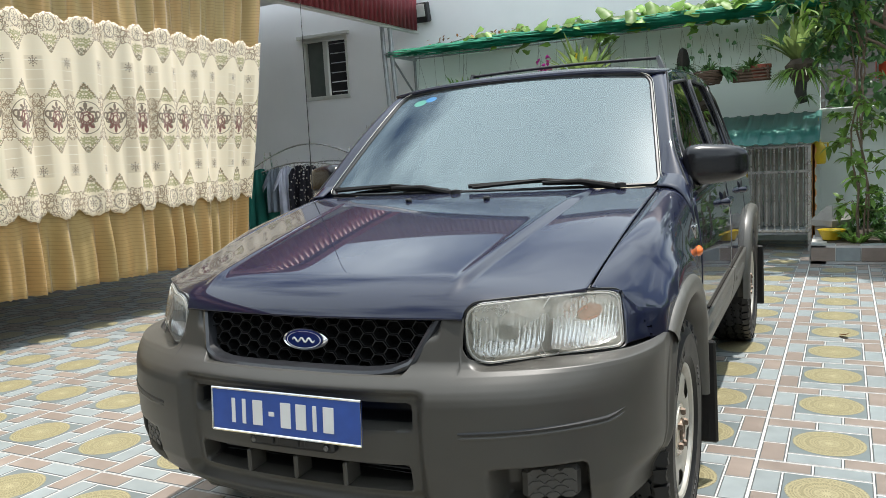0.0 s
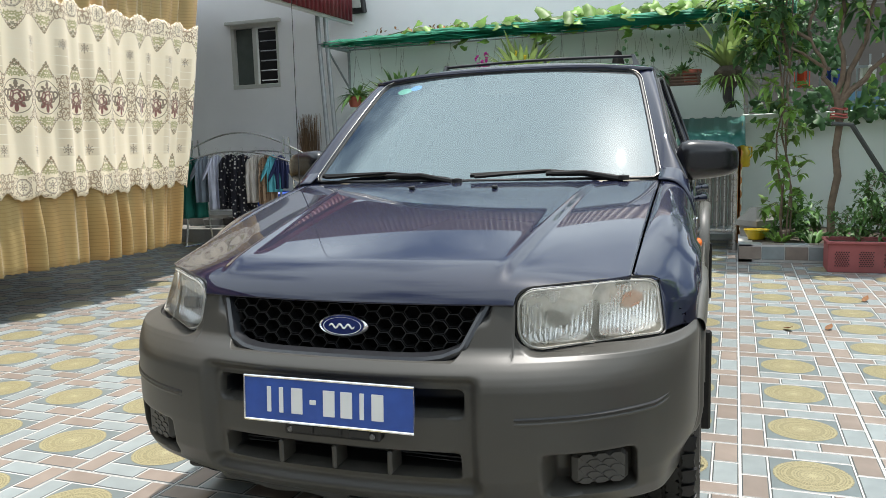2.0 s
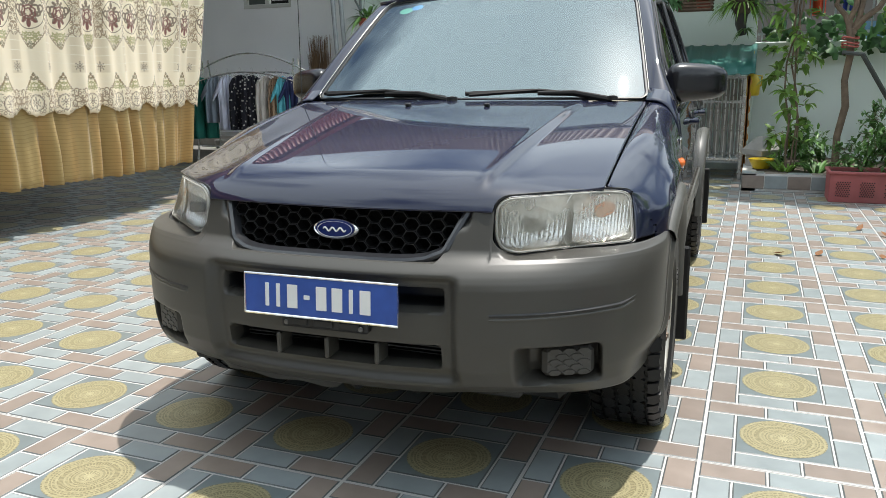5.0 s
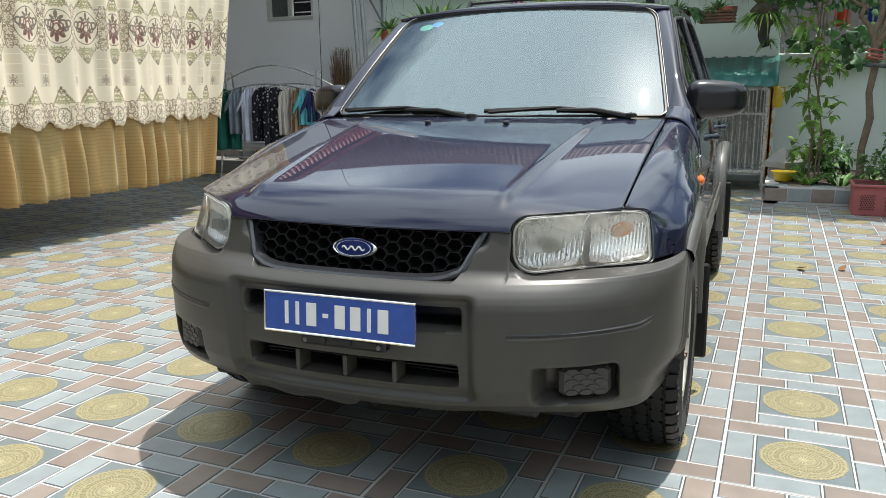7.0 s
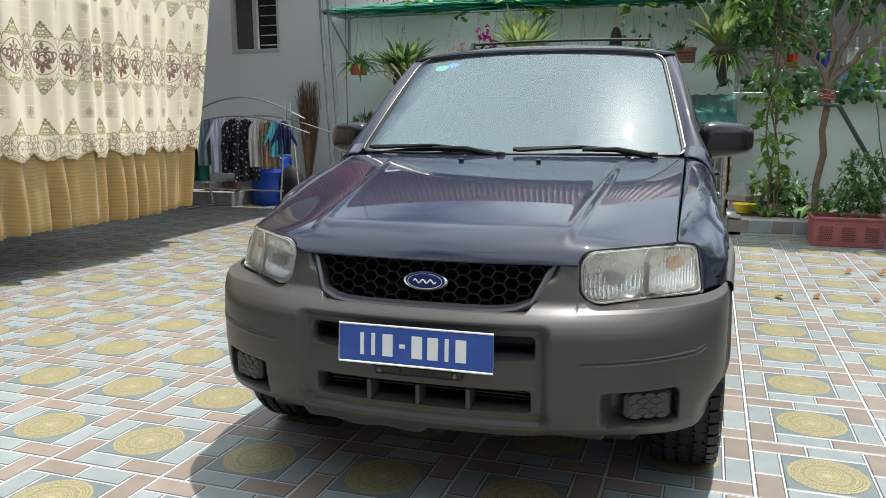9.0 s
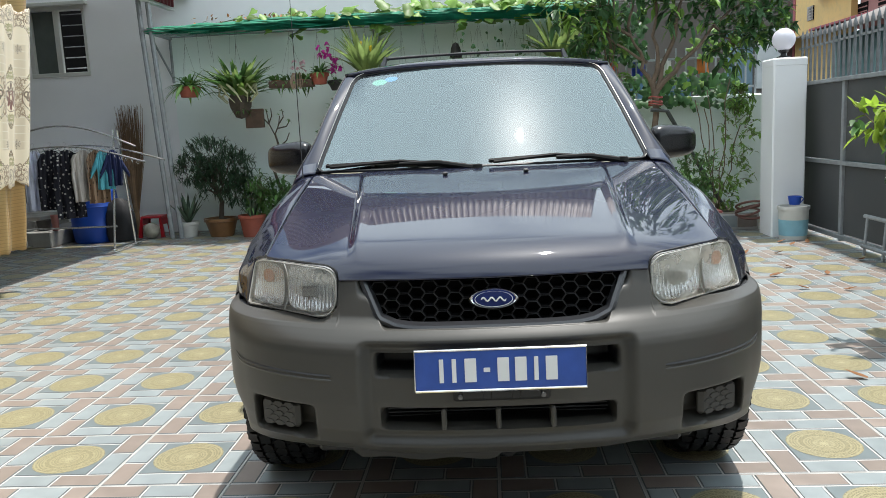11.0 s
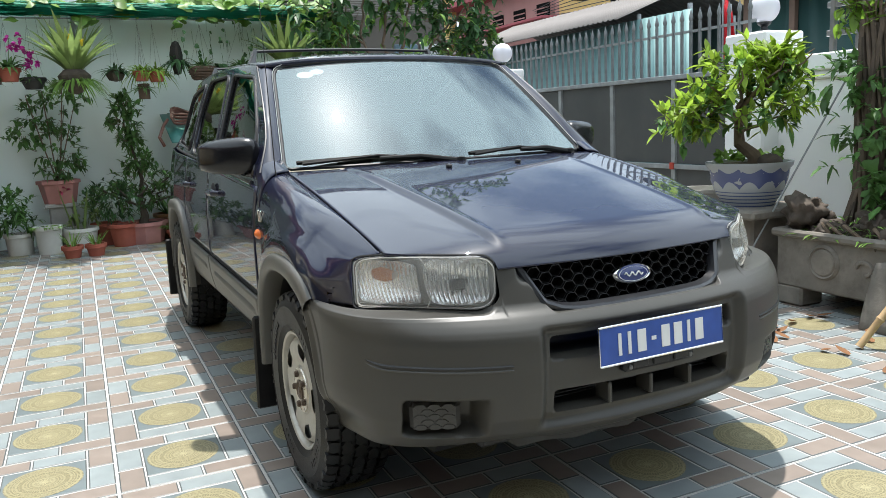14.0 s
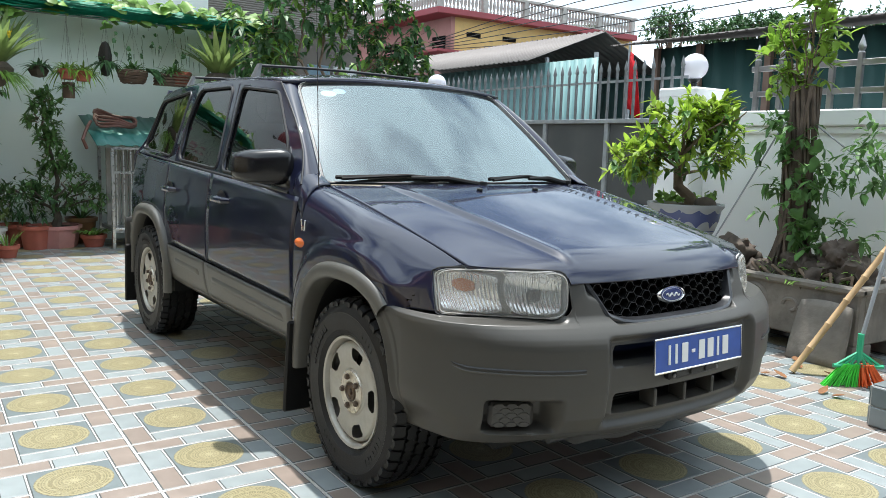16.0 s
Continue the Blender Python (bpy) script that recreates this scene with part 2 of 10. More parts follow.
TILE_PINK = mat("pink_brown_tile", (0.242, 0.196, 0.166), 0.4, 0, 0.12, 10, rand=0.12, dirt=0.14, dirt_color=(0.3, 0.26, 0.23))
TILE_SLATE = mat("slate_tile", (0.155, 0.185, 0.19), 0.38, 0, 0.1, 12, rand=0.06)
REDMETAL = mat("red_corrugated_metal", (0.17, 0.022, 0.03), 0.45, 0.1, 0.12, 3, dirt=0.25, dirt_color=(0.2, 0.08, 0.07))
TEAL = mat("teal_corrugated_metal", (0.18, 0.32, 0.32), 0.55, 0.1, 0.1, 1.5, dirt=0.3, dirt_color=(0.3, 0.36, 0.35))
GREENMETAL = mat("green_corrugated_metal", (0.03, 0.15, 0.13), 0.45, 0.1, 0.15, 5, dirt=0.35, dirt_color=(0.12, 0.2, 0.18))
DARKGREEN = mat("dark_green_sheet", (0.025, 0.075, 0.07), 0.6, 0, 0.15, 1.5)
ROOFGREY = mat("grey_roof_sheet", (0.18, 0.16, 0.15), 0.75, 0, 0.1, 0.8, dirt=0.3, dirt_color=(0.24, 0.22, 0.2))
GATEGREY = mat("dark_grey_gate_sheet", (0.085, 0.088, 0.088), 0.55, 0.2, 0.1, 2.5, dirt=0.25, dirt_color=(0.14, 0.13, 0.12))
ROAD = mat("asphalt", (0.06, 0.06, 0.06), 0.9, 0, 0.2, 3, bump=0.3, bump_scale=60)
SOIL = mat("dark_soil", (0.06, 0.045, 0.03), 0.95, 0, 0.4, 12, bump=0.6, bump_scale=30)
NETGREEN = mat("green_shade_net", (0.02, 0.27, 0.16), 0.6, 0, 0.25, 14, trans=0.3)
NETSHEER = glass("sheer_green_net", (0.62, 0.80, 0.72), 1.15, 0.4)
PINKWALL = mat("pink_house_paint", (0.4, 0.2, 0.18), 0.8, 0, 0.1, 0.6, dirt=0.35, dirt_color=(0.3, 0.15, 0.13))
YELLOWWALL = mat("yellow_house_paint", (0.62, 0.42, 0.16), 0.8, 0, 0.1, 0.6, dirt=0.45, dirt_color=(0.36, 0.28, 0.17))
REDTRIM = mat("dark_red_trim", (0.3, 0.06, 0.07), 0.7, 0, 0.1, 1)
# Near-black colour that stands for shade deep inside openings.
DARKVOID = mat("dark_depth_shade", (0.008, 0.008, 0.008), 0.9, 0, 0.1, spec=0.03)
OLDCONC = mat("old_balustrade", (0.42, 0.39, 0.36), 0.85, 0, 0.25, 2, dirt=0.5, dirt_color=(0.16, 0.14, 0.12))


def structure(name, bm, material, label="", category="", sharp=35):
    return tagged(part(name, bm, material, sharp=sharp), label, category, kind="structure")


def wall(name, boxes, material, label, bev=0.01):
    bm = bmesh.new()
    for lo, hi in boxes:
        box(bm, [(a + b) / 2 for a, b in zip(lo, hi)], [b - a for a, b in zip(lo, hi)], bev=bev)
    return structure(name, bm, material, label, "wall")


def corrugated(bm, p0, along, up, n, depth, normal, thick=0.0):
    """A ribbed sheet from p0, n ribs along one vector, spanned by another."""
    p0, along, up, normal = Vector(p0), Vector(along), Vector(up), Vector(normal).normalized()
    prof = []
    for k in range(n):
        for f, d in ((0.0, 0), (0.55, 0), (0.65, 1), (0.9, 1)):
            prof.append(((k + f) / n, d * depth))
    prof.append((1.0, 0))
    grid(bm, lambda u, v: p0 + along * prof[round(u * (len(prof) - 1))][0] + normal * prof[round(u * (len(prof) - 1))][1] + up * v, len(prof) - 1, 1)


bm = bmesh.new()
box(bm, (0, 0, -0.53), (900, 900, 1.0))
structure("ground", bm, ROAD, "grey ground that reaches to the horizon", "ground")

BACK = 10.2
# back wall with a real window opening
WX0, WX1, WZ0, WZ1 = -7.55, -6.72, 2.2, 3.15
wall("wall_back", [((-10, BACK, -0.02), (WX0, BACK + 0.22, 4.3)), ((WX0, BACK, -0.02), (WX1, BACK + 0.22, WZ0)), ((WX0, BACK, WZ1), (WX1, BACK + 0.22, 4.3)), ((WX1, BACK, -0.02), (-5.56, BACK + 0.22, 4.3))], WALLPAINT, "white painted house wall", bev=0)
wall("wall_upper", [((-5.56, BACK, 2.66), (-0.26, BACK + 0.22, 4.3))], WALLPAINT, "white painted upper house wall", bev=0)
wall("wall_garden", [((-5.56, BACK - 0.01, -0.02), (-0.26, BACK + 0.22, 2.66))], GREENCAST, "pale wall behind the plants, the net's green cast put into its colour", bev=0)
wall("wall_low", [((-0.26, BACK, -0.02), (2.3, BACK + 0.2, 1.44)), ((-0.28, BACK - 0.04, 1.44), (2.3, BACK + 0.24, 1.53))], GREENCAST, "low white garden wall with a coping")
wall("wall_return", [((2.02, 8.3, -0.02), (2.22, BACK, 1.5))], GREENCAST, "low white side wall")
wall("wall_right", [((2.14, -6, -0.02), (2.32, 4.32, 1.5)), ((2.08, -6, 1.5), (2.38, 4.32, 1.62)), ((2.11, -6, 1.44), (2.35, 4.32, 1.5))], WALLPAINT, "white garden wall with a moulded coping")
wall("wall_left", [((-10.2, -8, -0.02), (-10, BACK, 4.3))], WALLPAINT, "white wall of the house")
# Added wall behind the camera, kept dark to cut fill on the car's front.
wall("blocker_wall_front", [((-10, -5.8, -0.02), (2.3, -5.5, 7.0))], mat("unseen_dark_wall", (0.11, 0.11, 0.1), 0.85, 0, 0.2, 2, dirt=0.4), "added dark wall out of view that closes the yard and cuts skylight")

# upper red sheet band of the house behind
bm = bmesh.new()
corrugated(bm, (-10, BACK - 0.25, 4.25), (10.4, 0, 0), (0, 0.2, 1.3), 104, 0.005, (0, -1, 0))
tagged(part("roof_band", bm, mat("brown_red_sheet", (0.05, 0.016, 0.018), 0.5, 0.1, 0.15, 3), thick=0.01), "red corrugated metal parapet above the back wall", "roof", kind="structure")

# veranda roof on the left, its red fascia and its ceiling
bm = bmesh.new()
corrugated(bm, (-5.4, -6, 2.98), (0, 16.0, 0.03), (0.02, 0, 0.62), 150, 0.016, (1, 0, 0))
tagged(part("roof_fascia", bm, REDMETAL, thick=0.008), "red corrugated metal fascia of the veranda roof", "roof", kind="structure")
bm = bmesh.new()
box(bm, (-7.7, 0.8, 3.65), (4.5, 17.7, 0.05))
for k in range(8):
    box(bm, (-7.7, -6 + k * 2, 3.59), (4.4, 0.06, 0.09))
box(bm, (-5.48, 1.05, 3.04), (0.08, 18.2, 0.1))
structure("ceiling", bm, mat("grey_ceiling_sheet", (0.72, 0.72, 0.7), 0.6, 0.1, 0.08), "grey sheet ceiling of the veranda", "ceiling")
bm = bmesh.new()
box(bm, (-7.7, 0.8, 3.75), (4.7, 17.7, 0.12))
structure("roof_slab", bm, REDMETAL, "red metal roof over the veranda", "roof")

# window in the back wall
win = tagged(thing("window_1", pose((WX0 + WX1) / 2, BACK, WZ0), "white sliding window, half open behind iron bars", "window"), kind="structure")
ww, wh = WX1 - WX0, WZ1 - WZ0
bm = bmesh.new()
for c, s in (((0, 0.05, 0.03), (ww, 0.12, 0.06)), ((0, 0.05, wh - 0.03), (ww, 0.12, 0.06)), ((-ww / 2 + 0.03, 0.05, wh / 2), (0.06, 0.116, wh - 0.12)), ((ww / 2 - 0.02, 0.05, wh / 2), (0.04, 0.116, wh - 0.12)), ((0.0, 0.03, wh / 2), (0.075, 0.06, wh - 0.12))):
    box(bm, c, s, bev=0.006)
box(bm, (0, -0.02, wh + 0.02), (ww + 0.12, 0.1, 0.05), bev=0.006)
WINFRAME = mat("cream_window_frame", (0.55, 0.56, 0.52), 0.5, 0, 0.05)
part("window_frame", bm, WINFRAME, win)
bm = bmesh.new()
box(bm, (-ww / 4, 0.06, wh / 2), (ww / 2 - 0.06, 0.008, wh - 0.1))
part("pane", bm, mat("frosted_pane", (0.1, 0.12, 0.11), 0.25, 0, 0.1), win)
for k in range(6):
    bm = bmesh.new()
    tube(bm, [(0.04, 0.09, 0.12 + k * 0.145), (ww / 2 - 0.03, 0.09, 0.12 + k * 0.145)], 0.007, 6)
    part("bar", bm, GALV, win)
# Near-black sheet in place of the unlit room behind the panes.
bm = bmesh.new()
box(bm, (0, 0.75, wh / 2), (ww + 0.3, 0.02, wh + 0.3))
part("room_shade_sheet", bm, DARKVOID, win)

# gate along the right side
GX = 2.05
gate = tagged(thing("metal_gate", pose(GX, 4.4, 0), "closed grey sheet-metal gate with spear-topped bars", "gate"))
posts = [0.03, 0.91, 1.8, 2.72, 3.85]
for y in posts:
    bm = bmesh.new()
    box(bm, (0, y, 0.79), (0.05, 0.05, 1.54), bev=0.004)
    part("post", bm, GALV, gate)
for z, y0, y1 in ((1.55, 0, 3.87), (0.765, 0, 3.87), (0.06, 0, 3.87)):
    bm = bmesh.new()
    box(bm, (-0.012, (y0 + y1) / 2, z), (0.04, y1 - y0, 0.04), bev=0.004)
    part("rail", bm, GALV, gate)
for a, b in zip(posts, posts[1:]):
    for z0, z1 in ((0.09, 0.74), (0.79, 1.53)):
        bm = bmesh.new()
        box(bm, (0.01, (a + b) / 2, (z0 + z1) / 2), (0.012, b - a - 0.05, z1 - z0))
        part("panel", bm, GATEGREY, gate)
bm = bmesh.new()
box(bm, (0.004, 1.93, 1.92), (0.012, 3.86, 0.022))
part("top_rail", bm, GALV, gate)
bm = bmesh.new()
box(bm, (0, 0, 0.22), (0.02, 0.02, 0.46))
lathe(bm, [(0.01, 0.45), (0.02, 0.475), (0.015, 0.5), (0.0, 0.56)], 8)
spear_me = finish("spear_bar", bm, mat("dull_grey_bar", (0.2, 0.21, 0.215), 0.5, 0.3, 0.2, 12))
for k in range(35):
    ob = new("spear_bar", spear_me)
    ob.parent = gate
    ob.location = (0, 0.06 + k * 0.109, 1.55)
for y in (0.91, 1.8):
    bm = bmesh.new()
    box(bm, (-0.035, y, 0.77), (0.02, 0.05, 0.06), bev=0.004)
    part("hinge_mark", bm, mat("red_oxide", (0.4, 0.05, 0.03), 0.7), gate)
bm = bmesh.new()
box(bm, (-0.045, 1.8, 0.66), (0.025, 0.05, 0.07), bev=0.01)
tube(bm, [(-0.045, 1.78, 0.69), (-0.045, 1.78, 0.73), (-0.045, 1.82, 0.73), (-0.045, 1.82, 0.69)], 0.005, 6)
part("padlock", bm, CHROME, gate)
# ladder-like frame leaning low on the gate
ladder = thing("steel_frame", pose(GX - 0.12, 4.7, 0, 0, 4, 0), "grey steel frame leaning low on the gate", "frame")
for z in (0.08, 0.34):
    bm = bmesh.new()
    tube(bm, [(0, 0, z), (0, 1.75, z)], 0.018, 8)
    part("rail", bm, GALV, ladder)
for k in range(6):
    bm = bmesh.new()
    tube(bm, [(0, 0.05 + k * 0.33, 0.0), (0, 0.05 + k * 0.33, 0.34)], 0.014, 8)
    part("rung", bm, GALV, ladder)


def pillar(x0, y0, x1, y1, h, label):
    p = thing("gate_pillar", pose((x0 + x1) / 2, (y0 + y1) / 2, 0), label, "pillar", "gate pillars")
    bm = bmesh.new()
    box(bm, (0, 0, h / 2 - 0.05), (x1 - x0, y1 - y0, h + 0.06), bev=0.015)
    part("shaft", bm, WALLPAINT, p)
    bm = bmesh.new()
    box(bm, (0, 0, h - 0.02), (x1 - x0 + 0.006, y1 - y0 + 0.006, 0.09), bev=0.015)
    part("cap", bm, WALLPAINT, p)
    return p


GLOBE = mat("white_acrylic_globe", (0.82, 0.81, 0.86), 0.35, 0, 0.03, trans=0.25)


def globe_lamp(x, y, z):
    g = thing("globe_lamp", pose(x, y, z), "white acrylic globe lamp on a black neck", "lamp", "globe lamps on the pillars")
    bm = bmesh.new()
    lathe(bm, [(0.0, 0.0), (0.075, 0.0), (0.075, 0.012), (0.03, 0.03), (0.025, 0.05), (0.05, 0.07), (0.055, 0.085), (0.0, 0.085)], 24)
    part("neck", bm, BLACK, g)
    bm = bmesh.new()
    lathe(bm, [(0.113 * math.sin(a), 0.19 - 0.113 * math.cos(a)) for a in [0.35 + k * (math.pi - 0.35) / 14 for k in range(15)]], 28)
    part("globe", bm, GLOBE, g)


pillar(1.58, 7.66, 1.91, 8.02, 1.78, "white square gate pillar at the garden corner")
globe_lamp(1.735, 7.84, 1.805)
pillar(1.97, 4.24, 2.385, 4.64, 1.8, "white square gate pillar beside the garden wall")
globe_lamp(2.18, 4.44, 1.825)

# spear fence on the right wall
FENCESTEEL = mat("dull_stainless", (0.36, 0.35, 0.35), 0.3, 0.85, 0.2, 12, dirt=0.3, dirt_color=(0.16, 0.13, 0.12), dirt_scale=6)
fence = thing("wall_fence", pose(2.23, 0, 1.62), "stainless steel fence with spear finials on the wall", "fence")
for z in (0.14, 0.34):
    bm = bmesh.new()
    box(bm, (0, -0.9, z), (0.03, 9.6, 0.045), bev=0.004)
    part("rail", bm, FENCESTEEL, fence)
bm = bmesh.new()
box(bm, (0, 0, 0.2), (0.04, 0.04, 0.42), bev=0.004)
lathe(bm, [(0.018, 0.40), (0.026, 0.41), (0.018, 0.42), (0.030, 0.45), (0.022, 0.48), (0.0, 0.54)], 8)
fm = finish("spear_post", bm, FENCESTEEL)
for k in range(38):
    ob = new("spear_post", fm)
    ob.parent = fence
    ob.location = (0, 3.85 - k * 0.21, 0)
fence2 = thing("garden_fence", pose(0, 10.3, 1.53), "grey iron fence on the low garden wall", "fence")
for z in (0.1, 0.5):
    bm = bmesh.new()
    box(bm, (1.0, 0, z), (2.5, 0.025, 0.03))
    part("rail", bm, GALV, fence2)
for k in range(20):
    bm = bmesh.new()
    box(bm, (-0.2 + k * 0.13, 0, 0.32), (0.02, 0.02, 0.64))
    part("bar", bm, GALV, fence2)

# ---- the street side, beyond the gate ----
shed = thing("teal_shed", pose(6.5, 0, -0.02), "low shed with teal corrugated walls and grey sheet roof", "shed")
bm = bmesh.new()
corrugated(bm, (0, 10.0, 0), (0, 8.0, 0), (0, 0, 2.9), 40, 0.03, (-1, 0, 0))
part("wall", bm, TEAL, shed, thick=0.01)
bm = bmesh.new()
corrugated(bm, (-0.5, 11.3, 2.9), (0, 7, 0), (1.95, 0, 0.72), 46, 0.02, (0, 0, 1))
corrugated(bm, (1.45, 11.3, 3.62), (0, 7, 0), (1.6, 0, -0.7), 40, 0.03, (0, 0, 1))
part("roof", bm, ROOFGREY, shed, thick=0.01)
for y in (11.4, 10.1):
    for x in (0.05, 0.9, 2.3):
        bm = bmesh.new()
        tube(bm, [(x, y, 0), (x, y, 3.0)], 0.04, 8)
        part("post", bm, GALV, shed)
bm = bmesh.new()
box(bm, (3.1, 14, 1.5), (0.1, 8, 3.0))
part("back_wall", bm, DARKGREEN, shed)

shed2 = thing("green_shed", pose(5.0, 0, -0.02), "long shed with dark green sheet walls and a grey eave", "shed")
bm = bmesh.new()
corrugated(bm, (0, -12, 0), (0, 19.4, 0), (0, 0, 2.68), 60, 0.03, (-1, 0, 0))
part("wall", bm, DARKGREEN, shed2, thick=0.01)
bm = bmesh.new()
corrugated(bm, (-0.45, -12, 2.72), (0, 19.8, 0), (3.5, 0, 0.5), 150, 0.012, (0, 0, 1))
part("roof", bm, ROOFGREY, shed2, thick=0.012)
for y in (7.3, 6.6, 5.6):
    bm = bmesh.new()
    box(bm, (-0.06, y, 1.34), (0.06, 0.08, 2.68))
    part("post", bm, mat("brown_post", (0.2, 0.13, 0.1), 0.8), shed2)

house = thing("pink_house", pose(16, 28.6, -0.02), "pink and yellow two-storey house with a roof balustrade", "house")
bm = bmesh.new()
box(bm, (0.1, 4.6, 3.46), (0.2, 9.2, 6.92))
part("pink_wall", bm, PINKWALL, house)
bm = bmesh.new()
box(bm, (5.7, 0.1, 3.46), (11, 0.2, 6.92))
part("yellow_wall", bm, YELLOWWALL, house)
bm = bmesh.new()
box(bm, (5, 6, 6.95), (12, 13, 0.26), bev=0.02)
part("roof_slab", bm, REDTRIM, house)
bm = bmesh.new()
box(bm, (5, 6, 5.3), (12, 13, 0.12), bev=0.02)
part("floor_band", bm, REDTRIM, house)
# Window openings are near-black blocks, their inner shade put into the colour.
for k in range(5):
    wv = part("window", (lambda b: (box(b, (-0.02, 0, 0.4), (0.06, 1.0, 0.8)), b)[1])(bmesh.new()), DARKVOID, house, m=pose(0, 0.9 + k * 2.0, 5.25))
    for j in range(3):
        b2 = bmesh.new()
        box(b2, (-0.06, 0, 0.2 + j * 0.2), (0.03, 1.0, 0.05))
        part("slat", b2, PINKWALL, wv)
# Vents carry the shade inside them as the same near-black.
for k in range(5):
    b2 = bmesh.new()
    box(b2, (1.2 + k * 2.0, -0.01, 6.15), (0.75, 0.04, 0.2))
    part("vent", b2, DARKVOID, house)
# the taller yellow wing with its barred window, and the dark shell beside it
bm = bmesh.new()
box(bm, (-0.3, 12.4, 4.5), (0.3, 6.6, 9.0))
part("yellow_wing", bm, YELLOWWALL, house)
wv = part("window", (lambda b: (box(b, (0, 0, 0), (0.06, 0.75, 0.7)), b)[1])(bmesh.new()), DARKVOID, house, m=pose(-0.47, 13.6, 6.25))
for j in range(5):
    b2 = bmesh.new()
    box(b2, (-0.05, -0.3 + j * 0.15, 0), (0.03, 0.04, 0.72))
    box(b2, (-0.05, 0, -0.3 + j * 0.15), (0.02, 0.75, 0.03))
    part("bar", b2, OLDCONC, wv)
bm = bmesh.new()
box(bm, (0.2, 19.0, 4.0), (0.6, 6.5, 8.0))
part("shell_wall", bm, mat("dark_maroon_plaster", (0.09, 0.045, 0.04), 0.85, 0, 0.2, 0.5, dirt=0.4), house)
for y in (16.2, 18.0, 19.8):
    b2 = bmesh.new()
    box(b2, (-0.2, y, 4.0), (0.3, 0.25, 8.0))
    part("column", b2, REDTRIM, house)
bm = bmesh.new()
corrugated(bm, (-2.4, 6.0, 4.75), (0, 16.0, 0), (2.2, 0, 0.55), 40, 0.05, (0, 0, 1))
part("awning", bm, mat("brown_tin", (0.12, 0.095, 0.075), 0.7, 0, 0.2, 0.7), house, "brown tin awning", thick=0.02)
bm = bmesh.new()
lathe(bm, [(0.06, 0), (0.06, 0.08), (0.035, 0.12), (0.075, 0.32), (0.035, 0.6), (0.06, 0.66), (0.06, 0.72)], 8)
bal_me = finish("baluster", bm, OLDCONC)
for k in range(60):
    ob = new("baluster", bal_me)
    ob.parent = house
    ob.location = (-0.7 + k * 0.195, -0.35, 7.08) if k < 58 else (-0.8, -0.3, 7.08)
for k in range(40):
    ob = new("baluster", bal_me)
    ob.parent = house
    ob.location = (-0.8, -0.2 + k * 0.22, 7.08)
for c, s in (((5, -0.35, 7.85), (12, 0.2, 0.13)), ((-0.8, 5.5, 7.85), (0.2, 12, 0.13))):
    b2 = bmesh.new()
    box(b2, c, s, bev=0.02)
    part("handrail", b2, OLDCONC, house)
for k in range(6):
    b2 = bmesh.new()
    box(b2, (-0.8 + k * 2.3, -0.35, 7.46), (0.24, 0.24, 0.84), bev=0.02)
    part("pier", b2, OLDCONC, house)

# ---- the car: x across, y rearwards from the nose, z up ----
car = thing("car", pose(-1.297, 1.53, 0, 0, 0, 1.5), "dark navy off-road car with grey cladding on patterned tiles", "car")
AXF, AXR = 0.94, 3.57
SIDE_W = [(0.35, 0.762), (0.44, 0.815), (0.52, 0.844), (0.6, 0.864), (0.75, 0.874), (1.3, 0.868), (2.3, 0.868), (3.2, 0.868), (3.7, 0.872), (4.1, 0.84), (4.35, 0.78)]


def belt(y):
    return 1.045 + 0.044 * (y - 1.5)


def side_x(y, z):
    """Half width of the body side."""
    w = table(SIDE_W, y)
    if z < 0.62:
        w -= 0.05 * ((0.62 - z) / 0.25) ** 2
    if z > 0.82:
        w -= 0.035 * ((z - 0.82) / 0.28) ** 1.6
    return w


def upper_x(z):
    t = (z - 1.05) / 0.5
    return 0.836 - 0.145 * t - 0.03 * t * t


def shell_x(y, z):
    """Half width of the glazed upper body."""
    return upper_x(z) - 0.03 * (1 - smooth(1.4, 2.1, y)) * smooth(1.05, 1.25, z) - table([(3.2, 0.0), (3.6, 0.018), (3.9, 0.042), (4.1, 0.064), (4.3, 0.10)], y) * smooth(1.05, 1.25, z)


def pillar_y(z):
    """The line along which the windscreen pillar meets the door frame."""
    d = z - 1.08
    return 1.40 + 0.75 * d + 1.05 * d * d


def arch_z(y, c, rx, top, n=2.6):
    t = abs(y - c) / rx
    return 0.33 + (top - 0.33) * (1 - t ** n) ** (1 / n) if t < 1 else 0.0


def lamp_face(x, z):
    """The curved face of the lamp."""
    t = max(0.0, (abs(x) - 0.455) / 0.335)
    return 0.180 + 0.241 * t ** 1.75 + (z - 0.73) * (0.09 + 0.55 * t ** 1.6)


def nose_y(a):
    return 0.14 + 0.04 * (a / 0.453) ** 2


def hood_front(x):
    """Where the bonnet's front edge lies: the lip over the grille, then the rounded cut over the lamps."""
    a = abs(x)
    y = nose_y(a)
    if a > 0.45:
        y += 0.035 * math.sqrt(max(0.0, 1 - ((0.51 - a) / 0.06) ** 2)) if a < 0.51 else 0.035 + 0.11 * ((a - 0.51) / 0.2) ** 1.1
    return y


